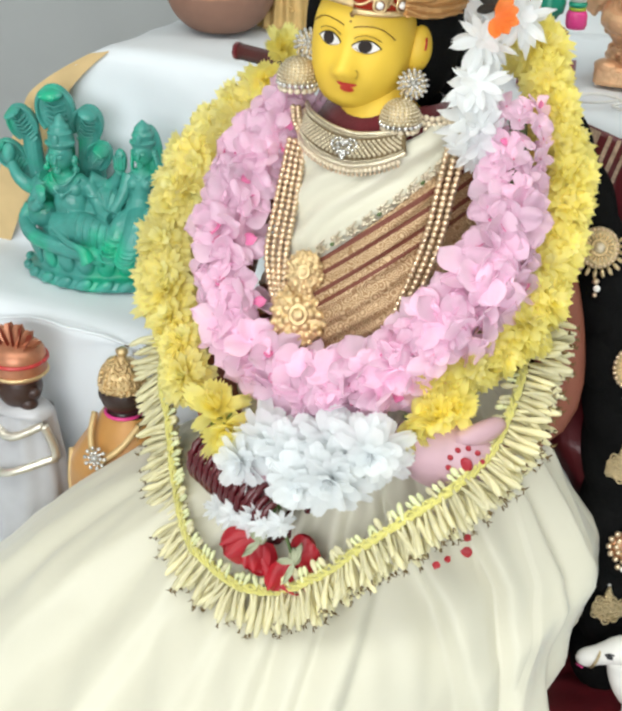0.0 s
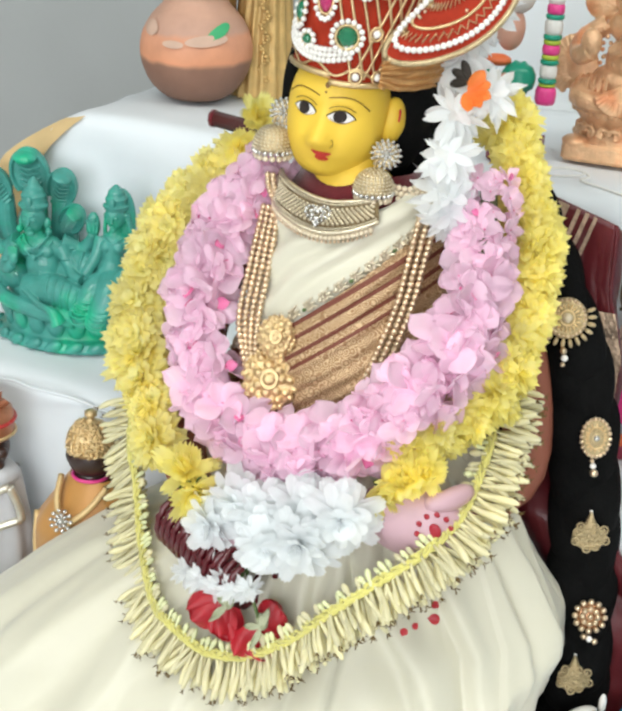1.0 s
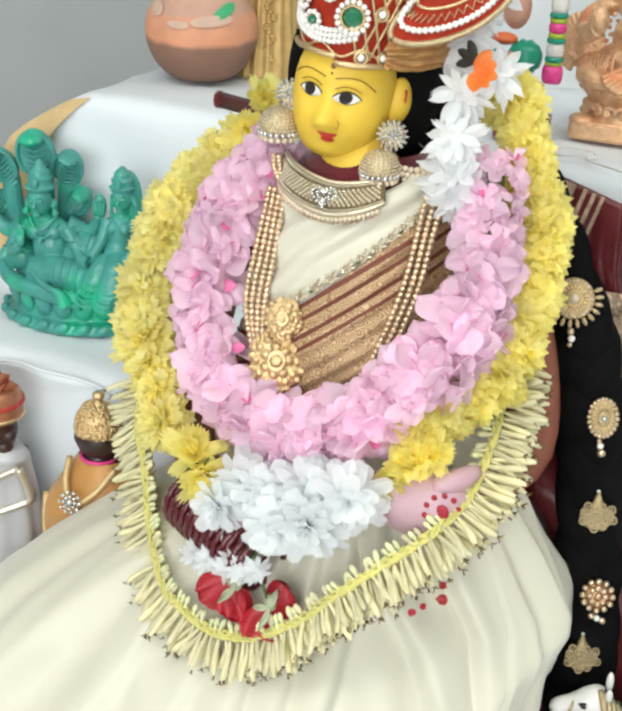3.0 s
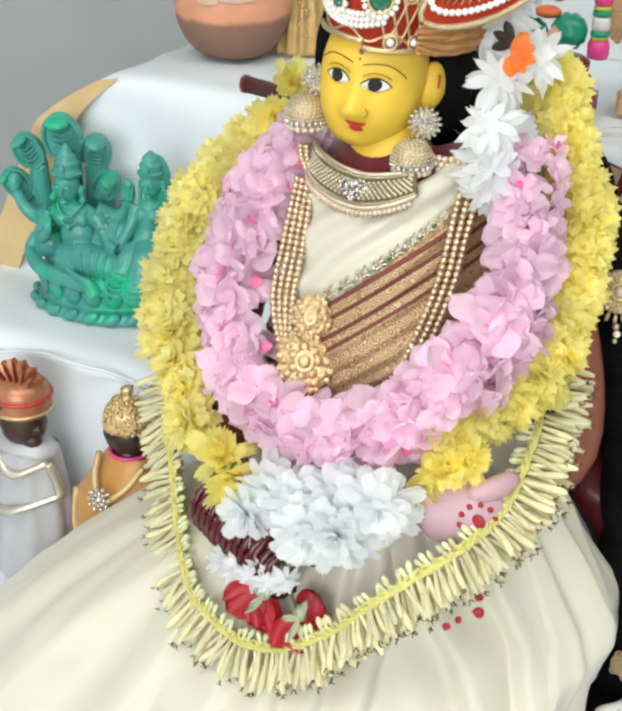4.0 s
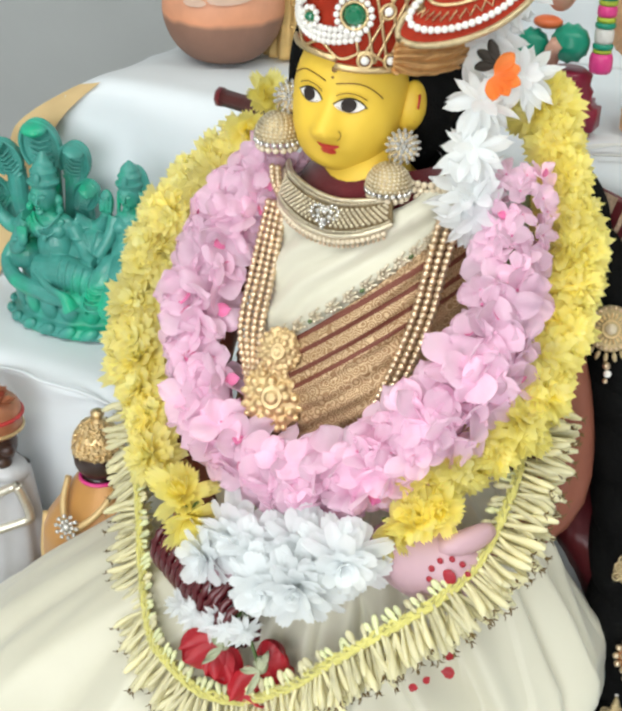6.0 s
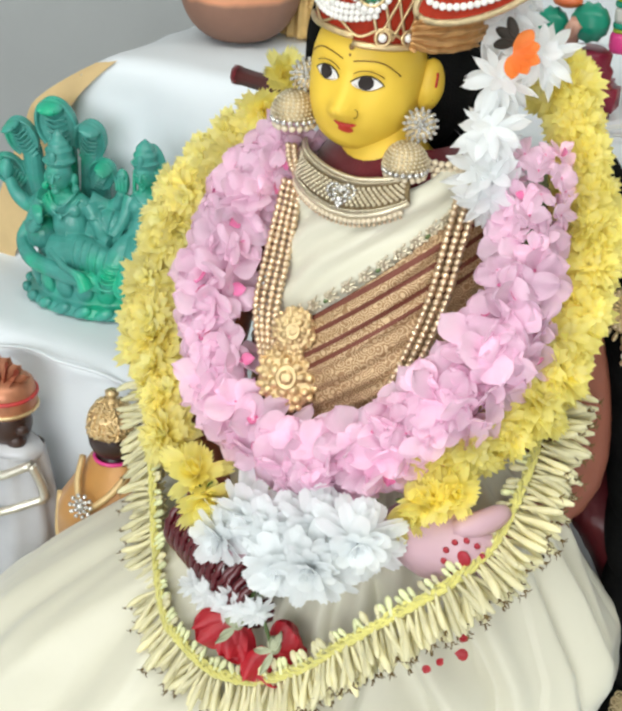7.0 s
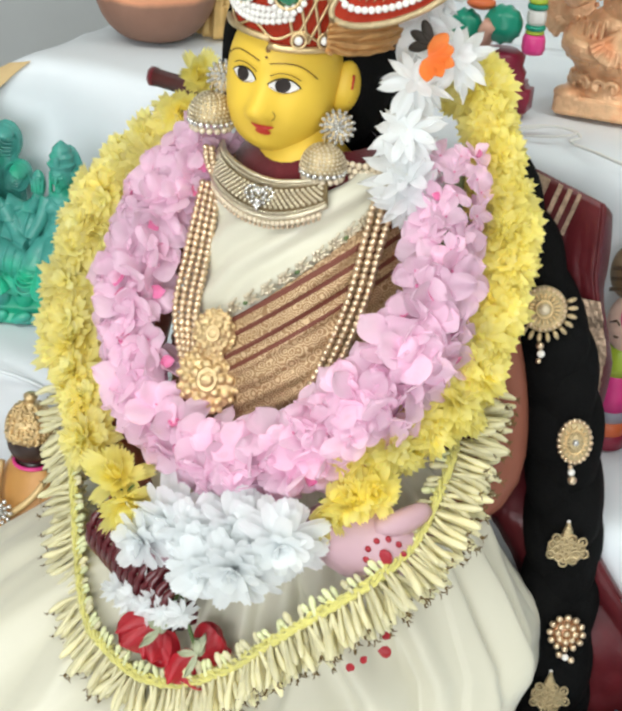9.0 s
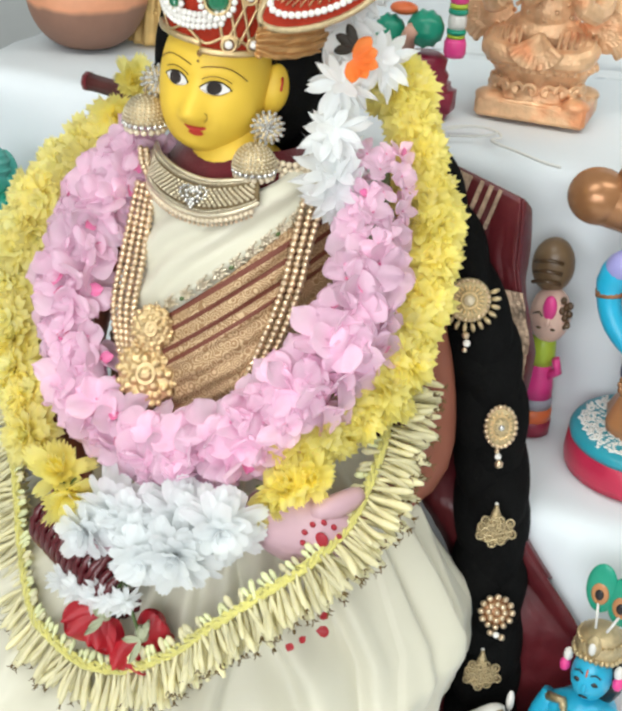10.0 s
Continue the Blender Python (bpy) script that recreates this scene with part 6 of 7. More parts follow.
    g.ball((-0.0395, -0.041, 0.0775), (0.0046, 0.0026, 0.0052), 0, 12, 8)
    for k in range(4):
        g.tube([(-0.0428 + 0.0022 * k, -0.0415, 0.080), (-0.0432 + 0.0024 * k, -0.0410, 0.0885 - 0.0008 * abs(k - 1.5))], 0.0012, 0, 6)
    # draped legs, one stretched along the coil, the other knee raised
    for pts, rad, folds in (([(-0.031, -0.027, 0.0480), (0.000, -0.037, 0.0515), (0.026, -0.044, 0.0480), (0.040, -0.046, 0.0380), (0.047, -0.048, 0.0300)], (0.0140, 0.0150, 0.0125, 0.0095, 0.0075), 8),
                            ([(-0.008, -0.018, 0.0520), (0.014, -0.018, 0.0735), (0.028, -0.024, 0.0620), (0.040, -0.034, 0.0460)], (0.0130, 0.0118, 0.0105, 0.0085), 7)):
        limb(g, pts, rad, 0.0, 40)
        line = spline(pts, 40)
        fine = list(np.interp(np.linspace(0, 1, 40), np.linspace(0, 1, len(rad)), rad))
        for k in range(folds):
            i = 12 + int(24 * k / folds)
            t = (line[i + 1] - line[i - 1]).normalized()
            up = (Vector((0, 0, 1)) - t * t.z).normalized()
            out = t.cross(up)
            if out.y > 0:
                out = -out
            g.tube([line[i] + (out * math.cos(w) + up * math.sin(w)) * fine[i] * 1.03 + t * 0.004 * math.cos(w) for w in [-1.0 + 0.25 * q for q in range(10)]], 0.0011, 0, 5)
    g.ball((0.050, -0.052, 0.0290), (0.0045, 0.0080, 0.0034), 0, 12, 8)
    sash = spline([(-0.030, -0.041, 0.0520), (-0.012, -0.052, 0.0440), (0.002, -0.056, 0.0400), (0.008, -0.056, 0.0300)], 24)
    g.tube(sash, [0.0030] * 16 + list(np.linspace(0.0032, 0.0075, 8)), 0, 10)
    g.ball((-0.048, -0.018, 0.0560), (0.0140, 0.0130, 0.0135), 0, 18, 14)
    g.tube(spline([(-0.062, -0.014, 0.060), (-0.066, -0.020, 0.048), (-0.050, -0.036, 0.040), (-0.020, -0.044, 0.036), (0.020, -0.046, 0.032)], 30), list(np.linspace(0.0060, 0.0085, 30)), 0, 12)
    mark = len(g.v)
    # seated companion with a tall headdress, veil and plait
    c = Vector((0.0615, -0.029, 0.1195))
    g.ball(c, (0.0092, 0.0090, 0.0112), 0, 20, 16, None, lambda e: 1 - 0.12 * max(0, -e.z))
    g.lathe(c + Vector((0, 0.002, 0.0060)), [(0.0098, 0), (0.0104, 0.002), (0.0090, 0.004), (0.0092, 0.008), (0.0098, 0.0095), (0.0076, 0.012), (0.0072, 0.015), (0.0045, 0.018), (0.001, 0.021)], 0, 24)
    g.ball(c + Vector((0.003, 0.010, -0.004)), (0.0125, 0.0070, 0.0260), 0, 22, 16)
    for k in range(12):
        g.ball(c + Vector((0.0098 + 0.0007 * k, 0.002 + 0.0006 * k, 0.002 - 0.0031 * k)), (0.0030, 0.0034, 0.0022), 0, 10, 6)
        g.ball(c + Vector((-0.0096 - 0.0001 * k, 0.002, 0.001 - 0.0022 * k)), (0.0018, 0.0026, 0.0016), 0, 8, 6)
    g.tube([c + Vector((0, 0.003, -0.008)), (0.0605, -0.026, 0.104)], [0.0048, 0.0062], 0, 12)
    g.ball((0.0600, -0.026, 0.0975), (0.0135, 0.0085, 0.0090), 0, 20, 14)
    for s in (-1, 1):
        g.ball((0.0595 + s * 0.0055, -0.0335, 0.0945), (0.0050, 0.0044, 0.0050), 0, 14, 10)
    limb(g, [(0.060, -0.026, 0.098), (0.0585, -0.027, 0.084), (0.0560, -0.028, 0.066)], (0.0110, 0.0088, 0.0150), 0.0, 24)
    g.tube(spline([(0.051, -0.031, 0.103), (0.060, -0.0365, 0.0985), (0.069, -0.031, 0.103)], 12), 0.0010, 0, 6)
    for pts, rad, folds in (([(0.058, -0.028, 0.0640), (0.062, -0.046, 0.0600), (0.058, -0.054, 0.0460), (0.052, -0.055, 0.0290)], (0.0150, 0.0125, 0.0110, 0.0100), 8),
                            ([(0.052, -0.028, 0.0620), (0.044, -0.042, 0.0560), (0.038, -0.048, 0.0420), (0.036, -0.048, 0.0290)], (0.0140, 0.0110, 0.0090, 0.0080), 6)):
        limb(g, pts, rad, 0.0, 36)
        line = spline(pts, 36)
        for k in range(folds):
            p = line[12 + int(22 * k / folds)]
            g.tube(spline([p + Vector((-0.011, -0.002, 0.003)), p + Vector((-0.005, -0.0108, -0.002)), p + Vector((0.005, -0.0108, -0.002)), p + Vector((0.011, -0.002, 0.003))], 12), 0.0011, 0, 5)
    for pts in ([(0.048, -0.026, 0.1000), (0.044, -0.032, 0.0840), (0.036, -0.038, 0.0700)], [(0.0725, -0.026, 0.1000), (0.078, -0.032, 0.0830), (0.067, -0.044, 0.0690)]):
        limb(g, pts, (0.0062, 0.0052, 0.0042), 0.0, 20)
    g.v = g.v[:mark] + [(x - 0.010, y, z) for x, y, z in g.v[mark:]]
    c.x -= 0.010
    # low relief of both faces and beaded bands on the headdresses
    for q, k in ((h, 1.0), (c, 0.82)):
        f = q + Vector((0, -0.0106 * k, 0))
        g.tube([f + Vector((0, -0.0004, 0.003 * k)), f + Vector((0, -0.0022, -0.0016 * k)), f + Vector((0, -0.0030, -0.0034 * k))], [0.0009, 0.0014, 0.0019 * k], 0, 8)
        for s in (-1, 1):
            g.tube([f + Vector((s * 0.0012, -0.0002, 0.0038 * k)), f + Vector((s * 0.0042 * k, 0.0004, 0.0050 * k)), f + Vector((s * 0.0074 * k, 0.0030, 0.0034 * k))], 0.0008, 0, 5)
            g.ball(f + Vector((s * 0.0042 * k, 0.0004, 0.0012 * k)), (0.0023 * k, 0.0011, 0.0012), 0, 10, 6)
        g.ball(f + Vector((0, -0.0004, -0.0068 * k)), (0.0031 * k, 0.0015, 0.0010), 0, 10, 6)
        g.ball(f + Vector((0, 0.0018, -0.0105 * k)), (0.0040 * k, 0.0026, 0.0028), 0, 10, 8)
        for j in range(15):
            w = 3.1416 + 3.1416 * j / 14
            g.ball(q + Vector((0.0128 * k * math.cos(w), 0.002 + 0.0128 * k * math.sin(w), 0.0115 * k)), 0.0013, 0, 7, 5)
        g.ball(q + Vector((0, -0.0105 * k, 0.0165 * k)), (0.0034 * k, 0.0020, 0.0048 * k), 0, 10, 8)
    g.v = [(x, y, z * 1.07) for x, y, z in g.v]
    ob = whole("green_statue", g.mesh("green_statue", green_paint()), "glossy green painted statue group on a lotus base", "statue", at=(-0.309, 0.183, B_Z + 0.001), rz=11)
    cast(ob, 0.00065)


green_statue()


def pot():
    ob = holder("clay_pot", "round terracotta pot with faded painted bands and a green leaf", "pot", at=(-0.266, 0.338, A_Z))
    m = mat("painted_terracotta", (0.5, 0.2, 0.12), 0.6, var=0.18, scale=40, bump=0.4, bscale=180)
    nt = m.node_tree
    b = nt.nodes["Principled BSDF"]
    hsv = b.inputs["Base Color"].links[0].from_node
    co = nt.nodes.new("ShaderNodeTexCoord")
    sep = nt.nodes.new("ShaderNodeSeparateXYZ")
    nt.links.new(co.outputs["Object"], sep.inputs[0])
    no = nt.nodes.new("ShaderNodeTexNoise")
    no.inputs["Scale"].default_value = 30
    nt.links.new(co.outputs["Object"], no.inputs["Vector"])
    ma = nt.nodes.new("ShaderNodeMath")
    ma.operation, ma.inputs[1].default_value = "MULTIPLY_ADD", 0.012
    nt.links.new(no.outputs["Fac"], ma.inputs[0])
    nt.links.new(sep.outputs["Z"], ma.inputs[2])
    rng = nt.nodes.new("ShaderNodeMapRange")
    rng.inputs["From Min"].default_value, rng.inputs["From Max"].default_value = 0.0, 0.12
    nt.links.new(ma.outputs[0], rng.inputs[0])
    ramp = nt.nodes.new("ShaderNodeValToRGB")
    el = ramp.color_ramp.elements
    el[0].position, el[0].color = 0.0, (0.20, 0.11, 0.075, 1)
    el[1].position, el[1].color = 1.0, (0.52, 0.26, 0.18, 1)
    for p, c in ((0.36, (0.27, 0.14, 0.095, 1)), (0.40, (0.70, 0.31, 0.17, 1)), (0.58, (0.70, 0.33, 0.20, 1)), (0.62, (0.58, 0.34, 0.25, 1)), (0.82, (0.60, 0.36, 0.26, 1))):
        e = el.new(p)
        e.color = c
    nt.links.new(rng.outputs[0], ramp.inputs[0])
    nt.links.new(ramp.outputs[0], hsv.inputs["Color"])
    prof = [(0.016, 0.0), (0.029, 0.003), (0.042, 0.014), (0.0505, 0.030), (0.0535, 0.046), (0.051, 0.062), (0.043, 0.077), (0.034, 0.087), (0.029, 0.094), (0.029, 0.104)]
    fine = [(p.x, p.y) for p in spline([(r, z, 0) for r, z in prof], 40)]
    piece("body", Geo().lathe((0, 0, 0), fine, 0, 48).mesh("body", m), ob)
    piece("rim", Geo().lathe((0, 0, 0), [(0.029, 0.102), (0.038, 0.107), (0.041, 0.112), (0.039, 0.116), (0.033, 0.116), (0.028, 0.110)], 0, 40).mesh("rim", m), ob)

    def surface(a, z, lift):
        r = float(np.interp(z, [q[1] for q in fine], [q[0] for q in fine])) + lift
        return (r * math.sin(a), -r * math.cos(a), z)

    def mark(name, a0, z0, da, dz, m2, tilt=0.0):
        n = 20
        rim = [surface(a0 + da * math.cos(6.2832 * k / n), z0 + dz * math.sin(6.2832 * k / n) + tilt * math.cos(6.2832 * k / n), 0.0018) for k in range(n)]
        piece(name, Geo().add(rim + [surface(a0, z0, 0.0030)], [(k, (k + 1) % n, n) for k in range(n)]).mesh(name, m2), ob)

    pale = mat("faded_pale_paint", (0.62, 0.42, 0.32), 0.7, var=0.15, scale=60)
    mark("painted_leaf", 0.92, 0.071, 0.26, 0.0050, mat("green_leaf_paint", (0.05, 0.42, 0.17), 0.5, var=0.15, scale=80), 0.005)
    mark("painted_petal", 0.66, 0.063, 0.40, 0.0050, pale, 0.002)
    mark("painted_petal", -0.55, 0.070, 0.22, 0.0065, pale, -0.002)
    mark("painted_petal", 0.05, 0.0585, 0.20, 0.0035, pale)


pot()
g = Geo()
g.lathe((0, 0, 0), [(0.031, 0.0), (0.032, 0.004), (0.030, 0.03), (0.027, 0.06), (0.024, 0.10), (0.026, 0.13), (0.020, 0.155)], 0, 96, lambda a, r, h: r * (1 + 0.06 * math.cos(16 * a) + 0.02 * math.cos(33 * a + 40 * h)))
for k in range(34):
    g.ball((0.012 + 0.004 * math.sin(k), -0.0275, 0.125 - 0.0032 * k), (0.0030, 0.0022, 0.0020), 0, 7, 5)
g.tube([(-0.02, -0.02, 0.150), (-0.030, -0.016, 0.10), (-0.031, -0.012, 0.05)], 0.006, 0, 10)
g.ball((0, 0, 0.172), (0.016, 0.016, 0.020), 0, 16, 12)
whole("draped_figurine", g.mesh("draped_figurine", mat("gold_tissue_cloth", (0.60, 0.40, 0.15), 0.4, 0.35, var=0.25, scale=120, bump=0.5, bscale=500)), "slim figurine in pleated gold tissue behind the crown", "figurine", at=(-0.219, 0.390, A_Z + 0.001))


def gold_statue():
    g = Geo()
    g.box((0, 0, 0.0080), (0.088, 0.060, 0.016), 0, bevel=0.13)
    for sx in (-1, 1):
        for sy in (-1, 1):
            g.ball((sx * 0.034, sy * 0.021, 0.016), (0.0120, 0.0110, 0.0060), 0, 14, 10)
    mark = len(g.v)
    g.lathe((0, 0, 0.022), [(0.041, 0), (0.038, 0.004), (0.0355, 0.008), (0.035, 0.016), (0.037, 0.022), (0.041, 0.027), (0.041, 0.032), (0.034, 0.036)], 0, 40, squash=0.72)
    for k in range(9):
        w = -2.9 + 0.33 * k
        c = Vector((0.0368 * math.cos(w), 0.0368 * 0.72 * math.sin(w), 0.034))
        t = Vector((-math.sin(w), math.cos(w) * 0.72, 0)).normalized()
        s = 1 if k % 2 else -1
        g.tube([c + t * (0.0068 - 0.0013 * q) * math.cos(1.3 * q) * s + Vector((0, -0.003, (0.0068 - 0.0013 * q) * math.sin(1.3 * q) + 0.001)) for q in [x * 0.33 for x in range(13)]], 0.0021, 0, 6)
        g.ball(c + Vector((0, -0.002, 0.001)), 0.0026, 0, 8, 6)
    for k in range(22):
        w = 6.2832 * k / 22
        g.ball((0.041 * math.cos(w), 0.041 * 0.72 * math.sin(w), 0.0525), (0.0045, 0.0045, 0.0035), 0, 8, 6)
    # crossed legs, belly, fans at both sides, plain head forms
    for s in (-1, 1):
        g.tube(spline([(s * 0.010, -0.006, 0.070), (s * 0.036, -0.012, 0.068), (s * 0.030, -0.026, 0.062), (-s * 0.006, -0.030, 0.061)], 12), [0.0105, 0.0105, 0.0105, 0.010, 0.0098, 0.0095, 0.009, 0.0088, 0.0085, 0.008, 0.0075, 0.0065], 0, 12)
        c = Vector((s * 0.046, 0.004, 0.084))
        for k in range(15):
            w = -1.1 + 2.9 * k / 14
            e = c + Vector((s * 0.024 * math.cos(w), 0.004, 0.026 * math.sin(w)))
            g.tube([c + Vector((-s * 0.012, 0.002, 0)), c.lerp(e, 0.6) + Vector((0, -0.004, 0)), e], [0.003, 0.0030, 0.0034], 0, 6)
        g.ball(c, (0.019, 0.004, 0.021), 0, 18, 10)
        g.tube(spline([(s * 0.024, 0.0, 0.122), (s * 0.042, -0.004, 0.108), (s * 0.040, -0.022, 0.098), (s * 0.030, -0.030, 0.104)], 10), 0.0085, 0, 10)
        g.ball((s * 0.030, -0.032, 0.110), (0.009, 0.006, 0.012), 0, 12, 8)
        g.ball((s * 0.030, 0.0, 0.142), (0.016, 0.005, 0.018), 0, 16, 10)
    for k in range(11):
        w = -2.9 + 0.265 * k
        g.tube([(0, -0.022, 0.078), (0.012 * math.cos(w), -0.034, 0.072 + 0.008 * math.sin(w)), (0.021 * math.cos(w), -0.036, 0.069 + 0.016 * math.sin(w))], [0.002, 0.003, 0.0032], 0, 6)
    g.ball((0, -0.002, 0.094), (0.022, 0.018, 0.022), 0, 20, 14)
    g.ball((0, 0.0, 0.076), (0.032, 0.020, 0.018), 0, 20, 12)
    for s in (-1, 1):
        for k in range(6):
            x = s * (0.014 + 0.005 * k)
            g.tube([(x, 0.004, 0.082 - 0.001 * k), (x + s * 0.002, -0.016, 0.081 - 0.001 * k), (x + s * 0.001, -0.027, 0.068)], 0.0016, 0, 6)
    g.ball((0, 0.0, 0.122), (0.024, 0.017, 0.016), 0, 18, 12)
    g.ball((0, -0.006, 0.144), (0.019, 0.017, 0.018), 0, 18, 14)
    g.tube(spline([(0, -0.020, 0.142), (0.002, -0.030, 0.126), (-0.004, -0.032, 0.110), (-0.014, -0.030, 0.104)], 12), [0.009, 0.0088, 0.0085, 0.008, 0.0078, 0.0075, 0.007, 0.007, 0.0065, 0.006, 0.006, 0.005], 0, 10)
    g.lathe((0, 0, 0.156), [(0.019, 0), (0.020, 0.004), (0.015, 0.010), (0.016, 0.014), (0.009, 0.024), (0.003, 0.034)], 0, 20)
    for k in range(40):
        w, z = 6.2832 * k * 0.382, 0.088 + 0.0008 * k
        g.ball((0.025 * math.cos(w), -0.006 + 0.021 * math.sin(w), z), 0.0022, 0, 6, 4)
    g.v = g.v[:mark] + [(x, y, z - 0.010) for x, y, z in g.v[mark:]]
    ob = whole("gold_statue", g.mesh("gold_statue", two_tone(COPPER_GOLD, (0.78, 0.48, 0.27), (0.72, 0.29, 0.13), 0.54, 0.70, 34)), "copper-gold painted seated statue on a scrolled base", "statue", at=(0.140, 0.338, A_Z + 0.001))
    cast(ob, 0.0008)


gold_statue()
GLOSS = {n: mat(n + "_gloss_paint", c, 0.32, var=0.12, scale=80, bump=0.15, bscale=300) for n, c in
         dict(green=(0.01, 0.30, 0.19), maroon=(0.26, 0.015, 0.045), pink=(0.80, 0.06, 0.28), white=(0.78, 0.76, 0.72), red=(0.55, 0.05, 0.05), lime=(0.42, 0.55, 0.05), orange=(0.80, 0.18, 0.06), grey=(0.36, 0.36, 0.42), cyan=(0.02, 0.42, 0.66), navy=(0.06, 0.05, 0.16), skin=(0.72, 0.40, 0.30), hair=(0.10, 0.055, 0.025), tan=(0.50, 0.22, 0.09), turquoise=(0.03, 0.33, 0.42), black=(0.012, 0.010, 0.012), plum=(0.30, 0.03, 0.06), pale=(0.78, 0.52, 0.42), darkbronze=(0.20, 0.125, 0.065), crimson=(0.52, 0.028, 0.075), lavender=(0.34, 0.33, 0.66)).items()}


def figure(name, label, build, mats, at, rz=0, slim=1.0, tall=1.0):
    g = Geo()
    build(g)
    g.v = [(x * slim, y * slim, z * tall) for x, y, z in g.v]
    return whole(name, g.mesh(name, *[GLOSS[m] if isinstance(m, str) else m for m in mats]), label, "figurine", at=at, rz=rz)


def tassel_doll(g):
    g.lathe((-0.003, 0, 0), [(0.021, 0), (0.021, 0.012), (0.0195, 0.014), (0.021, 0.022), (0.0185, 0.026), (0.020, 0.034), (0.017, 0.038), (0.018, 0.046), (0.012, 0.050)], 0, 24, squash=0.8)
    g.box((0.006, 0.004, 0.013), (0.030, 0.032, 0.026), 0, bevel=0.2)
    g.ball((-0.002, -0.010, 0.070), (0.0145, 0.0130, 0.0140), 1, 18, 12, None, lambda d: 1 + 0.07 * math.sin(11 * math.atan2(d.z, d.x)))
    g.ball((-0.030, -0.010, 0.064), (0.0125, 0.0110, 0.0135), 1, 18, 12, None, lambda d: 1 + 0.07 * math.sin(11 * math.atan2(d.z, d.x)))
    g.tube([(-0.014, -0.012, 0.056), (-0.012, -0.020, 0.066), (-0.008, -0.022, 0.072)], 0.0055, 2, 10)
    g.ball((-0.020, -0.010, 0.083), (0.011, 0.009, 0.005), 3, 16, 10)
    g.ball((-0.014, -0.004, 0.108), (0.012, 0.011, 0.018), 2, 16, 12)
    g.ball((-0.010, -0.004, 0.135), (0.014, 0.013, 0.015), 4, 16, 12)


def tassel():
    ob = holder("tassel", "striped thread tassel in pink, green and white hanging on the doll", "tassel", at=(0.084, 0.275, A_Z + 0.050))
    z = 0.003
    for m, h, r in (("pink", 0.014, 0.0082), ("lime", 0.003, 0.0066), ("green", 0.004, 0.0072), ("white", 0.011, 0.0068), ("green", 0.004, 0.0072), ("lime", 0.004, 0.0066), ("pink", 0.008, 0.0068), ("lime", 0.004, 0.0066), ("green", 0.004, 0.0072), ("white", 0.012, 0.0070), ("green", 0.004, 0.0072), ("pink", 0.008, 0.0068), ("white", 0.010, 0.0066)):
        prof = [(r * 0.85, 0), (r, h * 0.25), (r, h * 0.75), (r * 0.85, h)]
        piece("thread_band", Geo().lathe((0, 0, z), prof, 0, 24, lambda a, q, k: q * (1 + 0.05 * math.cos(12 * a))).mesh("thread_band", GLOSS[m]), ob)
        z += h


tassel()
figure("tasselled_doll", "small painted doll with green sleeves, maroon skirt beside the crown", tassel_doll, ["maroon", "green", "skin", "orange", "white", "pink", "lime"], (0.062, 0.285, A_Z + 0.001))


def small_doll(g):
    g.lathe((0, 0, 0), [(0.019, 0), (0.0195, 0.010), (0.018, 0.012)], 0, 24)
    g.lathe((0, 0, 0.011), [(0.0185, 0), (0.019, 0.006), (0.018, 0.011)], 1, 24)
    g.lathe((0, 0, 0.021), [(0.0175, 0), (0.0178, 0.008), (0.0165, 0.010)], 2, 24)
    g.lathe((0, 0, 0.030), [(0.0168, 0), (0.0160, 0.012), (0.0130, 0.026), (0.0125, 0.030)], 3, 24)
    g.tube([(0.010, -0.006, 0.050), (0.020, -0.008, 0.056), (0.016, -0.010, 0.066)], 0.0042, 3, 10)
    g.lathe((0, 0, 0.058), [(0.013, 0), (0.0140, 0.008), (0.0130, 0.018), (0.009, 0.024)], 4, 24)
    g.ball((0.003, -0.002, 0.098), (0.0205, 0.018, 0.022), 5, 22, 16)
    g.ball((0.004, -0.018, 0.108), (0.007, 0.004, 0.010), 3, 12, 8)
    for k in range(9):
        g.ball((0.019 + 0.004 * math.sin(2.1 * k), -0.013 + 0.002 * math.cos(3 * k), 0.094 + 0.0025 * k), (0.0034, 0.003, 0.0030), 6, 8, 6)
    g.ball((0.004, -0.020, 0.097), (0.0030, 0.0030, 0.0040), 5, 8, 6)
    g.tube([(-0.012, -0.013, 0.100), (-0.006, -0.0185, 0.104), (-0.002, -0.019, 0.101)], 0.0009, 6, 5)
    for s in (-0.004, 0.010):
        g.ball((s, -0.0195, 0.092), (0.0028, 0.0012, 0.0010), 6, 8, 5)
    g.ball((-0.002, 0.004, 0.135), (0.021, 0.019, 0.021), 7, 22, 16)
    for k in range(3):
        g.tube([(-0.018, -0.012, 0.124 + 0.008 * k), (-0.004, -0.018, 0.128 + 0.008 * k), (0.010, -0.013, 0.126 + 0.008 * k)], 0.0016, 6, 6)


figure("small_doll", "small painted doll in a pink skirt and lime top", small_doll, ["plum", "orange", "grey", "pink", "lime", "pale", "hair", "darkbronze"], (0.195, 0.190, B_Z + 0.001), slim=0.74)


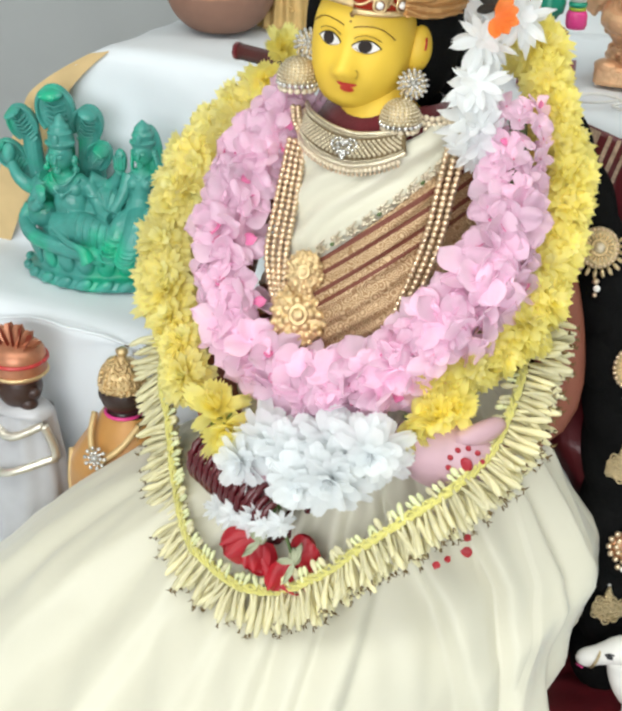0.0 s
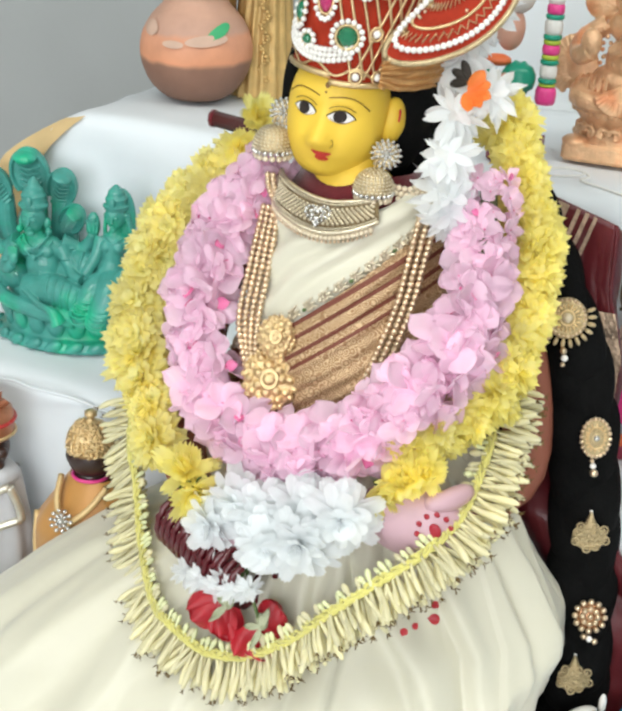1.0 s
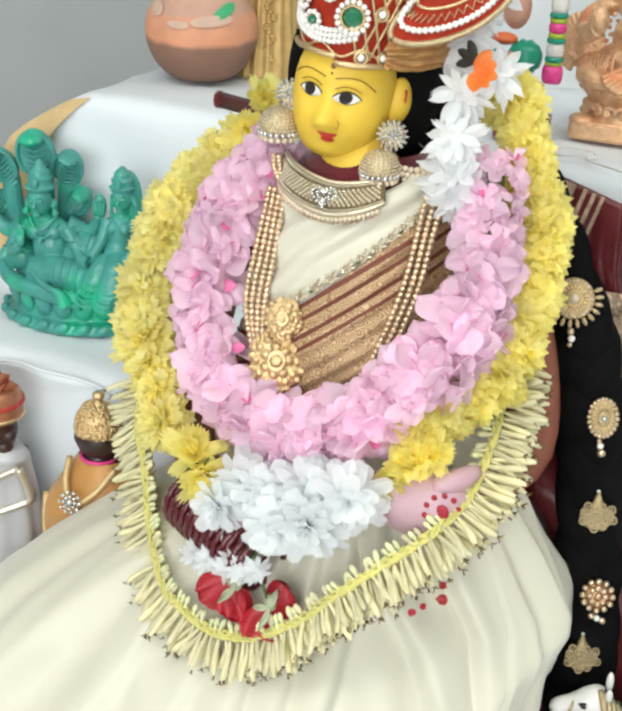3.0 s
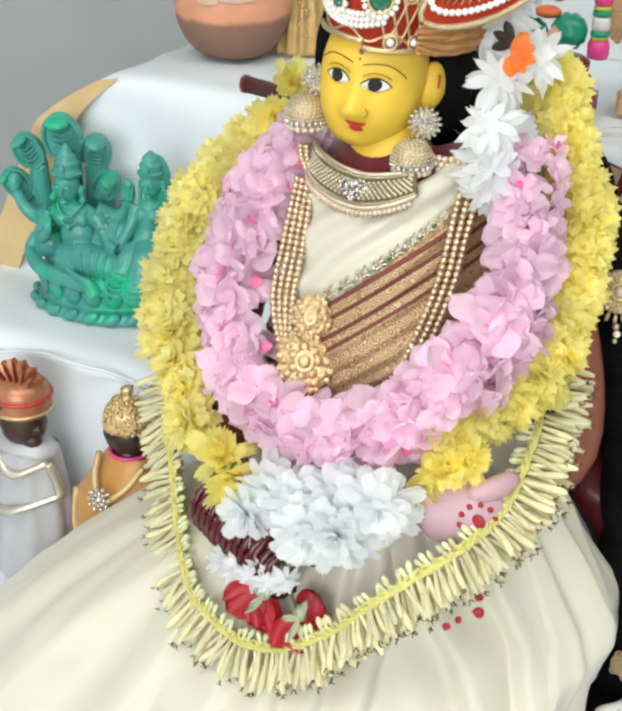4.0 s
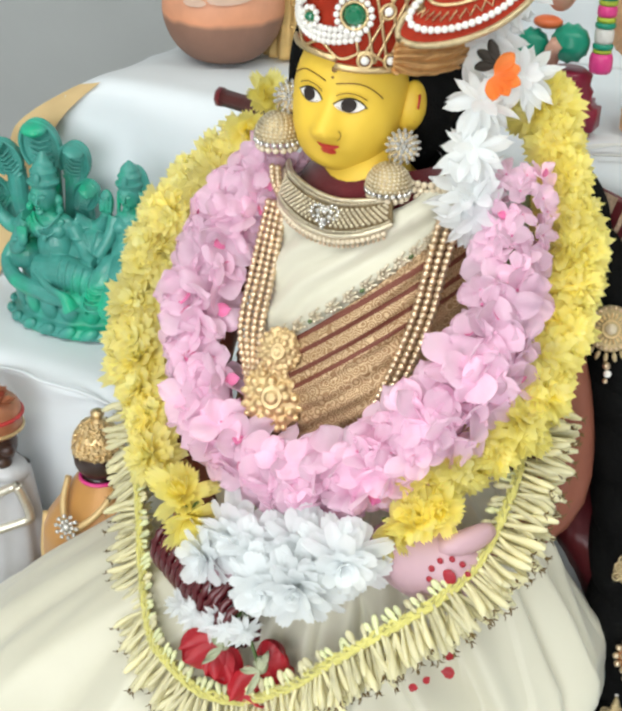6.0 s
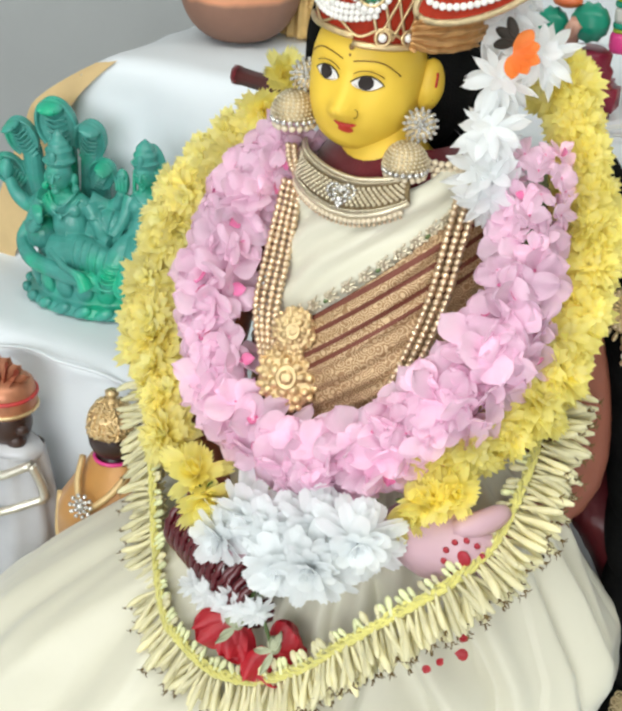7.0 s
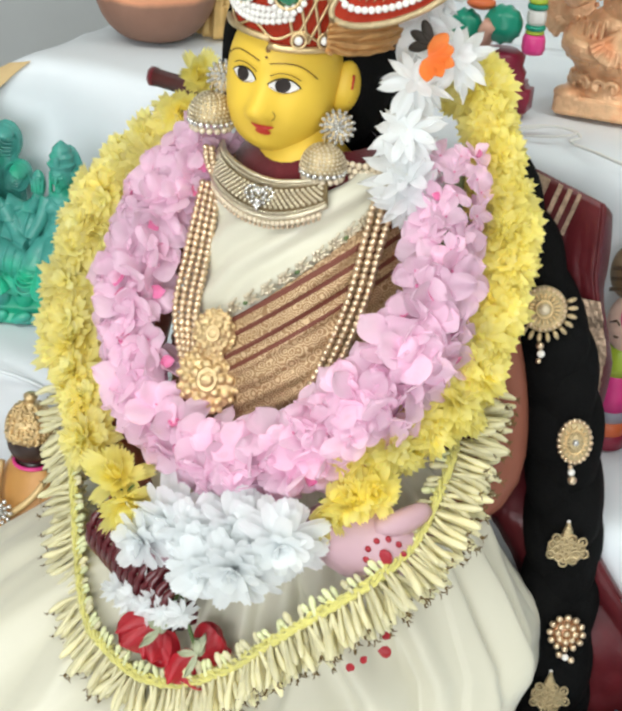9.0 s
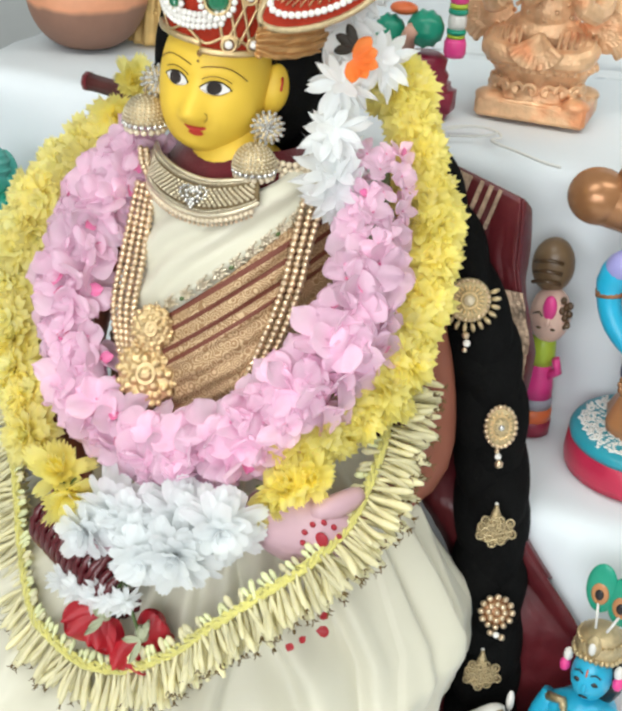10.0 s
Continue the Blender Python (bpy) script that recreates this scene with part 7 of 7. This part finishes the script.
def blue_figure(g):
    g.lathe((0, 0, 0), [(0.056, 0), (0.057, 0.006), (0.056, 0.020), (0.053, 0.024)], 0, 48)
    g.lathe((0, 0, 0.022), [(0.0545, 0), (0.0555, 0.004), (0.053, 0.008), (0.046, 0.009), (0.02, 0.010)], 1, 48)
    rr = random.Random(8)
    for k in range(1100):
        w, r = rr.uniform(0, 6.28), 0.0475 * math.sqrt(rr.uniform(0.35, 1.0)) + rr.gauss(0, 0.0012)
        g.ball((r * math.cos(w), r * math.sin(w), 0.0308), (rr.uniform(0.0008, 0.0022), rr.uniform(0.0008, 0.0022), rr.uniform(0.001, 0.0022)), 2, 6, 4)
    g.lathe((0.006, 0, 0.030), [(0.036, 0), (0.037, 0.010), (0.030, 0.026), (0.027, 0.034)], 3, 30, lambda a, r, h: r * (1 + 0.05 * math.sin(9 * a + 60 * h)))
    g.ball((0.012, -0.028, 0.050), (0.022, 0.014, 0.016), 4, 18, 12)
    g.lathe((0.004, 0.002, 0.060), [(0.028, 0), (0.031, 0.014), (0.028, 0.034), (0.020, 0.044)], 5, 30)
    g.tube([(-0.018 + 0.009 * k, -0.026 - 0.003 * math.sin(k), 0.070 + 0.004 * math.sin(2 * k)) for k in range(6)], 0.0045, 6, 8)
    for k in range(16):
        g.ball((-0.012 + 0.010 * math.cos(0.39 * k), -0.031, 0.077 + 0.010 * math.sin(0.39 * k)), 0.0026, 7, 7, 5)
    g.tube(spline([(0.004, -0.020, 0.092), (-0.022, -0.022, 0.104), (-0.038, -0.018, 0.122), (-0.042, -0.014, 0.144), (-0.032, -0.012, 0.164)], 14), [0.0080, 0.0080, 0.0080, 0.0080, 0.0080, 0.0080, 0.0082, 0.0082, 0.0084, 0.009, 0.0105, 0.0115, 0.011, 0.008], 6, 14)
    g.ball((-0.037, -0.0155, 0.157), (0.0105, 0.0100, 0.0125), 10, 18, 12, Matrix.Rotation(0.5, 3, "Y"))
    g.tube([(-0.0415, -0.015, 0.134), (-0.0422, -0.014, 0.139)], 0.0098, 9, 18)
    g.ball((0.004, -0.004, 0.118), (0.031, 0.022, 0.038), 8, 24, 18, None, lambda d: 1 + 0.05 * math.sin(9 * d.x + 6 * d.z))
    g.ball((0.030, 0.0, 0.165), (0.018, 0.017, 0.021), 6, 20, 14)
    # brown serpent hood arching over
    g.tube(spline([(0.045, 0.020, 0.060), (0.050, 0.022, 0.130), (0.022, 0.016, 0.182), (-0.026, 0.010, 0.188), (-0.064, 0.004, 0.197)], 30), [0.012] * 8 + [0.0125, 0.013, 0.014, 0.0155, 0.017, 0.019, 0.021, 0.0225, 0.0235, 0.0235, 0.0225, 0.0212, 0.0202, 0.0196, 0.0190, 0.0184, 0.0180, 0.0178, 0.0178, 0.0180, 0.0182, 0.0184], 9, 36)
    g.ball((-0.062, 0.004, 0.197), (0.0215, 0.0200, 0.0200), 9, 36, 24)
    g.ball((-0.020, 0.013, 0.218), (0.034, 0.020, 0.024), 9, 32, 20, Matrix.Rotation(-0.6, 3, "Y"), lambda e: 1 + 0.06 * math.sin(5 * e.x))
    for k in range(8):
        g.ball((-0.030 + 0.008 * k, -0.008, 0.184 + 0.001 * k), (0.0035, 0.003, 0.0025), 7, 7, 5)


figure("blue_figurine", "blue painted figurine under a brown hood on a round base", blue_figure, ["crimson", "turquoise", "white", "tan", "orange", "navy", "cyan", BRONZE, "plum", BRONZE, "lavender"], (0.281, 0.174, B_Z + 0.001))


def blue_doll(g):
    g.lathe((0, 0, 0), [(0.040, 0), (0.040, 0.012), (0.036, 0.030), (0.028, 0.055), (0.024, 0.068)], 3, 30)
    g.lathe((0, 0, 0.066), [(0.0245, 0), (0.027, 0.012), (0.024, 0.024), (0.010, 0.034)], 0, 30)
    g.ball((0, -0.002, 0.083), (0.033, 0.017, 0.015), 0, 22, 14)
    for s in (-1, 1):
        g.tube(spline([(s * 0.029, 0, 0.086), (s * 0.036, -0.006, 0.066), (s * 0.024, -0.022, 0.056)], 10), 0.0095, 0, 12)
        g.tube([(s * 0.030, -0.010, 0.091), (s * 0.016, -0.016, 0.096), (s * 0.008, -0.019, 0.080), (s * 0.005, -0.021, 0.064)], 0.0036, 1, 8)
        g.ball((s * 0.022, -0.006, 0.120), (0.0045, 0.0045, 0.0055), 5, 10, 8)
        g.ball((s * 0.021, -0.005, 0.128), (0.0040, 0.0040, 0.0055), 6, 10, 8)
        g.ball((s * 0.0068, -0.0195, 0.121), (0.0034, 0.0014, 0.0018), 2, 10, 6)
        g.tube([(s * 0.003, -0.0206, 0.1275), (s * 0.007, -0.0198, 0.1290), (s * 0.011, -0.0176, 0.1262)], 0.0006, 2, 5)
    for k in range(14):
        w = math.pi + math.pi * k / 13
        g.ball((0.017 * math.cos(w), -0.012 + 0.012 * math.sin(w), 0.094 - 0.004 * math.sin(math.pi * k / 13)), 0.0026, 1, 7, 5)
    g.tube([(0, 0, 0.094), (0, -0.001, 0.106)], [0.010, 0.009], 0, 14)
    g.ball((0, -0.004, 0.119), (0.0165, 0.0175, 0.0195), 0, 24, 18)
    g.ball((0, -0.0215, 0.1165), (0.0022, 0.0022, 0.0045), 0, 8, 6)
    g.ball((0, -0.0200, 0.1090), (0.0042, 0.0011, 0.0008), 2, 10, 5)
    g.tube([(0, -0.0212, 0.126), (0, -0.0195, 0.131)], 0.0007, 3, 5)
    g.ball((0.004, 0.008, 0.115), (0.021, 0.014, 0.026), 2, 20, 14)
    # gold turban with rows of beads and a crest
    g.lathe((0, 0.003, 0.134), [(0.0170, 0), (0.0195, 0.004), (0.0190, 0.010), (0.015, 0.017), (0.007, 0.022)], 1, 32)
    for k in range(28):
        w = 6.2832 * k / 28
        g.ball((0.0195 * math.cos(w), 0.003 + 0.0195 * math.sin(w), 0.1365 + 0.001 * math.sin(3 * w)), 0.0024, 1, 7, 5)
        g.ball((0.0180 * math.cos(w), 0.003 + 0.0180 * math.sin(w), 0.1470), 0.0017, 1, 6, 4)
    g.ball((0, -0.0165, 0.149), (0.0060, 0.0030, 0.0090), 1, 14, 10)
    g.ball((0, -0.0190, 0.148), (0.0030, 0.0018, 0.0050), 6, 10, 8)
    # feather
    for s, z in ((-0.006, 0.185), (0.012, 0.180)):
        g.ball((s, 0.000, z), (0.0125, 0.0035, 0.0190), 7, 18, 12)
        g.ball((s, -0.0030, z - 0.003), (0.0072, 0.0018, 0.0085), 8, 14, 8)
        g.ball((s, -0.0046, z - 0.003), (0.0036, 0.0012, 0.0042), 2, 12, 6)
        g.tube([(s, -0.003, z - 0.010), (s * 0.5, -0.008, 0.158)], 0.0012, 6, 6)


figure("blue_doll", "blue painted doll with gold turban and peacock feather", blue_doll, ["cyan", OLD_GOLD, "black", "orange", "tan", "pink", "white", "green", "tan"], (0.284, 0.030, C_Z + 0.001), -10, slim=0.84, tall=1.01)


def white_animal(g):
    g.tube(spline([(0.036, 0, 0.030), (0.016, 0, 0.034), (-0.004, 0, 0.036), (-0.014, 0, 0.048), (-0.018, 0, 0.062)], 14), [0.012, 0.018, 0.020, 0.021, 0.021, 0.020, 0.019, 0.017, 0.0155, 0.014, 0.013, 0.012, 0.0115, 0.011], 0, 16)
    for x in (-0.006, 0.026):
        for y in (-0.009, 0.009):
            g.tube([(x, y, 0.026), (x, y, 0.0)], [0.0068, 0.005], 0, 10)
    # long head with cheek, muzzle, nostrils, eyes and ears
    g.tube(spline([(-0.012, 0, 0.068), (-0.022, 0, 0.066), (-0.034, 0, 0.060), (-0.044, 0, 0.055), (-0.048, 0, 0.052)], 16), [0.0100, 0.0112, 0.0116, 0.0114, 0.0108, 0.0100, 0.0092, 0.0086, 0.0080, 0.0076, 0.0074, 0.0073, 0.0072, 0.0068, 0.0058, 0.0035], 0, 18)
    g.ball((-0.020, 0, 0.061), (0.0095, 0.0098, 0.0090), 0, 16, 12)
    for s in (-1, 1):
        g.ball((-0.026, s * 0.0088, 0.0665), (0.0032, 0.0018, 0.0022), 2, 12, 8)
        g.tube(spline([(-0.030, s * 0.0090, 0.0675), (-0.026, s * 0.0098, 0.0695), (-0.021, s * 0.0096, 0.0675)], 8), 0.0007, 2, 5)
        g.ball((-0.0475, s * 0.0040, 0.0550), (0.0012, 0.0010, 0.0010), 2, 8, 6)
        g.tube([(-0.0490, s * 0.0020, 0.0495), (-0.0440, s * 0.0064, 0.0505)], 0.0006, 3, 5)
        g.ball((-0.010, s * 0.0085, 0.079), (0.0028, 0.0026, 0.0075), 0, 10, 8, Matrix.Rotation(s * -0.3, 3, "X"))
    # cream mane in locks, gold bridle and cloth
    for k in range(7):
        g.tube(spline([(-0.016 + 0.004 * k, -0.003, 0.079 - 0.003 * k), (-0.012 + 0.004 * k, -0.012, 0.072 - 0.003 * k), (-0.010 + 0.004 * k, -0.014, 0.060 - 0.003 * k)], 8), [0.0024, 0.0028, 0.0030, 0.0030, 0.0028, 0.0024, 0.0018, 0.0010], 1, 8)
    g.tube([(-0.036 + 0.003 * math.sin(w), 0.0092 * math.cos(w), 0.059 + 0.0092 * math.sin(w)) for w in [0.45 * k for k in range(15)]], 0.0011, 1, 6)
    g.tube([(-0.002, 0.018 * math.cos(w), 0.046 + 0.017 * math.sin(w)) for w in [0.5 * k for k in range(14)]], 0.0026, 1, 6)
    g.ball((0.010, 0, 0.054), (0.017, 0.015, 0.008), 1, 16, 10)


figure("white_animal_figurine", "small white animal figurine with gold harness", white_animal, ["white", OLD_GOLD, "black", "pink"], (0.245, 0.012, C_Z + 0.006), 8)
whole("plinth", Geo().box((0, 0, 0), (0.11, 0.05, 0.002), 0).mesh("plinth", WHITE_CLOTH), "folded white cotton cloth under the small figurines", "cloth", at=(0.252, 0.02, C_Z + 0.0012))


def brown_figure():
    ob = holder("draped_doll", "dark doll wrapped in ochre silk with a gold cap and brooch", "figurine", at=(-0.203, 0.042, C_Z - 0.003))
    ochre = weave(mat("ochre_silk", (0.55, 0.27, 0.07), 0.42, 0.1, var=0.15, scale=50, sheen=0.2), 1500, 0.12)

    def wrap(i, j):
        a, h = 6.2832 * i, j
        r = 0.056 - 0.012 * h + 0.004 * math.sin(math.pi * h) - 0.024 * max(0, h - 0.70) / 0.3
        return (r * math.cos(a) * (1 + 0.02 * math.sin(11 * a + 4 * h)), 0.82 * r * math.sin(a), 0.152 * h)

    g = Geo().grid(wrap, 64, 24, 0, True)
    g.tube([(0, -0.002, 0.14), (0, -0.004, 0.162)], [0.014, 0.012], 1, 16)
    g.ball((0, -0.004, 0.170), (0.0195, 0.018, 0.0175), 1, 24, 18)
    for s in (-1, 1):
        g.ball((s * 0.020, -0.002, 0.166), (0.004, 0.006, 0.008), 1, 10, 8)
    g.lathe((0, -0.003, 0.176), [(0.0190, 0), (0.0195, 0.004), (0.0175, 0.014), (0.0115, 0.023), (0.004, 0.027), (0.003, 0.029), (0.0052, 0.031), (0.0052, 0.034), (0.002, 0.036)], 2, 28)
    rr = random.Random(6)
    for k in range(240):
        a, h = rr.uniform(-3.3, 0.2), rr.uniform(0.001, 0.026)
        r = float(np.interp(h, [0, 0.004, 0.014, 0.023, 0.027], [0.0192, 0.0197, 0.0178, 0.0118, 0.0045]))
        g.ball((r * math.cos(a), -0.003 + r * math.sin(a), 0.176 + h), (0.0019, 0.0019, 0.0016), 2, 6, 4)
    piece("figure", g.mesh("figure", ochre, mat("dark_wood", (0.035, 0.016, 0.012), 0.35, var=0.2, scale=60), GOLD), ob)
    trim = mat("pale_gold_trim", (0.70, 0.50, 0.24), 0.45, 0.3, var=0.15, scale=200)
    for pts in ([(-0.022, -0.014, 0.152), (-0.017, -0.029, 0.138), (-0.008, -0.039, 0.120)], [(0.022, -0.014, 0.152), (0.013, -0.030, 0.136), (-0.004, -0.039, 0.120)], [(-0.048, -0.012, 0.110), (-0.039, -0.029, 0.086), (-0.024, -0.042, 0.066)], [(-0.056, -0.006, 0.046), (-0.044, -0.027, 0.060), (-0.024, -0.042, 0.068)]):
        piece("gold_trim", Geo().tube(spline(pts, 12), 0.0028, 0, 6).mesh("gold_trim", trim), ob)
    piece("collar", Geo().tube([(0.0150 * math.cos(w), -0.004 + 0.0145 * math.sin(w), 0.1535) for w in [0.33 * k for k in range(20)]], 0.0016, 0, 8).mesh("collar", GLOSS["pink"]), ob, label="pink collar")
    q = facing((-0.006, -0.040, 0.126), (0.15, -0.9, 0.35))
    for n, rad, r in ((1, 0, 0.0034), (8, 0.0048, 0.0018), (10, 0.0084, 0.0019)):
        for k in range(n):
            w = 6.2832 * k / n
            piece("brooch_stone", BEAD_S, ob, q @ Matrix.Translation((rad * math.cos(w), rad * math.sin(w), 0.002)) @ Matrix.Scale(r, 4))


brown_figure()


def turban_figure():
    ob = holder("turbaned_doll", "dark doll in silver-grey silk with a maroon and gold turban", "figurine", at=(-0.307, 0.042, C_Z - 0.001))
    grey = weave(mat("silver_grey_silk", (0.52, 0.52, 0.54), 0.4, 0.15, var=0.12, scale=40, sheen=0.2), 1500, 0.12)
    g = Geo().grid(lambda i, j: ((0.036 - 0.008 * j + 0.008 * math.sin(math.pi * j)) * math.cos(6.2832 * i) * (1 + 0.04 * math.sin(56.5 * i)), 0.8 * (0.036 - 0.008 * j) * math.sin(6.2832 * i) * (1 + 0.04 * math.sin(56.5 * i)), 0.128 * j), 80, 20, 0, True)
    g.ball((0, -0.002, 0.128), (0.031, 0.020, 0.012), 0, 20, 10)
    g.ball((0, -0.003, 0.152), (0.0205, 0.019, 0.022), 1, 24, 18)
    g.ball((0.0170, -0.008, 0.151), (0.0078, 0.0060, 0.0056), 1, 16, 12)
    g.ball((0.0110, -0.008, 0.139), (0.0095, 0.0080, 0.0075), 1, 16, 12)
    g.tube([(0, 0, 0.125), (0, -0.002, 0.140)], 0.012, 1, 12)
    g.lathe((0, -0.002, 0.162), [(0.0225, 0), (0.0245, 0.004), (0.0235, 0.012), (0.0245, 0.016), (0.0225, 0.024), (0.016, 0.030)], 2, 30)
    for k in range(11):
        w = -0.95 + 0.19 * k
        m4 = Matrix.Translation((0.002, -0.006 - 0.0015 * (k % 2), 0.180)) @ Matrix.Rotation(w, 4, "Y") @ Matrix.Rotation(radians(-90), 4, "Y") @ Matrix.Rotation(0.7 * (1 if k % 2 else -1), 4, "X")
        petal(g, m4, 0.030, 0.013, 0.08, 3 if k % 2 else 2, 6, 5, 3.0, blunt=0.6)
    piece("figure", g.mesh("figure", grey, mat("dark_brown_wood", (0.05, 0.022, 0.016), 0.35, var=0.2, scale=60), mat("copper_tissue", (0.48, 0.20, 0.11), 0.38, 0.4, var=0.3, scale=140), mat("copper_maroon_tissue", (0.30, 0.06, 0.035), 0.38, 0.3, var=0.35, scale=140)), ob)
    sil = mat("silver_trim", (0.72, 0.68, 0.58), 0.3, 0.7, var=0.2, scale=300)
    for z, r in ((0.166, 0.0242), (0.178, 0.0246)):
        piece("turban_band", Geo().tube([(r * math.cos(w), -0.002 + r * math.sin(w), z) for w in [6.2832 * k / 40 for k in range(41)]], 0.0018, 0, 6).mesh("turban_band", GOLD if z < 0.17 else GLOSS["red"]), ob)
    piece("turban_gem", gem_mesh("turban_gem", EMERALD, 0.004, 0.005, 0.003), ob, facing((-0.006, -0.026, 0.176), (-0.1, -1, 0.2)), label="green stone")
    for pts in ([(-0.026, -0.012, 0.130), (0.0, -0.026, 0.112), (0.030, -0.014, 0.124)], [(-0.034, -0.010, 0.070), (0.0, -0.031, 0.078), (0.038, -0.010, 0.092)], [(0.030, -0.014, 0.124), (0.036, -0.010, 0.104), (0.038, -0.010, 0.092)]):
        piece("silver_trim", Geo().tube(spline(pts, 16), 0.0040, 0, 6).mesh("silver_trim", sil), ob)
    z = 0.146
    for m, h, r in (("white", 0.012, 0.0088), ("green", 0.010, 0.0094), ("lime", 0.006, 0.0088), ("pink", 0.022, 0.0098), ("lime", 0.004, 0.0088), ("green", 0.010, 0.0094), ("white", 0.026, 0.0090), ("green", 0.010, 0.0094), ("white", 0.014, 0.0088)):
        z -= h
        band = Geo().lathe((-0.034, -0.030, z), [(r * 0.88, 0), (r, h * 0.2), (r, h * 0.8), (r * 0.88, h)], 0, 28, lambda t, q, k: q * (1 + 0.04 * math.cos(14 * t)))
        piece("garland_piece", band.mesh("garland_piece", GLOSS[m]), ob, label="band of a striped thread garland")
    bloom = Geo().ball((-0.036, -0.030, 0.162), (0.0150, 0.0130, 0.0165), 0, 30, 20, None, lambda d: 1 + 0.06 * noise.noise(d * 5))
    piece("garland_piece", bloom.mesh("garland_piece", GLOSS["orange"]), ob, label="orange-red head of the thread garland")


turban_figure()

# loose white cord on the upper step
cord = Geo().tube(spline([(0.075, 0.236, A_Z + 0.004), (0.100, 0.258, A_Z + 0.006), (0.122, 0.262, A_Z + 0.006), (0.133, 0.250, A_Z + 0.005), (0.128, 0.240, A_Z + 0.004), (0.150, 0.226, A_Z + 0.004), (0.172, 0.212, A_Z + 0.004), (0.186, 0.204, A_Z + 0.005)], 60), 0.0011, 0, 6)
cord.tube(spline([(0.085, 0.240, A_Z + 0.004), (0.108, 0.262, A_Z + 0.006), (0.128, 0.256, A_Z + 0.006), (0.118, 0.244, A_Z + 0.005), (0.096, 0.236, A_Z + 0.004)], 40), 0.0009, 0, 6)
whole("cord", cord.mesh("cord", mat("white_cotton_cord", (0.78, 0.78, 0.74), 0.85, var=0.05, scale=300, bump=0.5, bscale=1500)), "loose white cotton cord lying on the cloth", "cord")
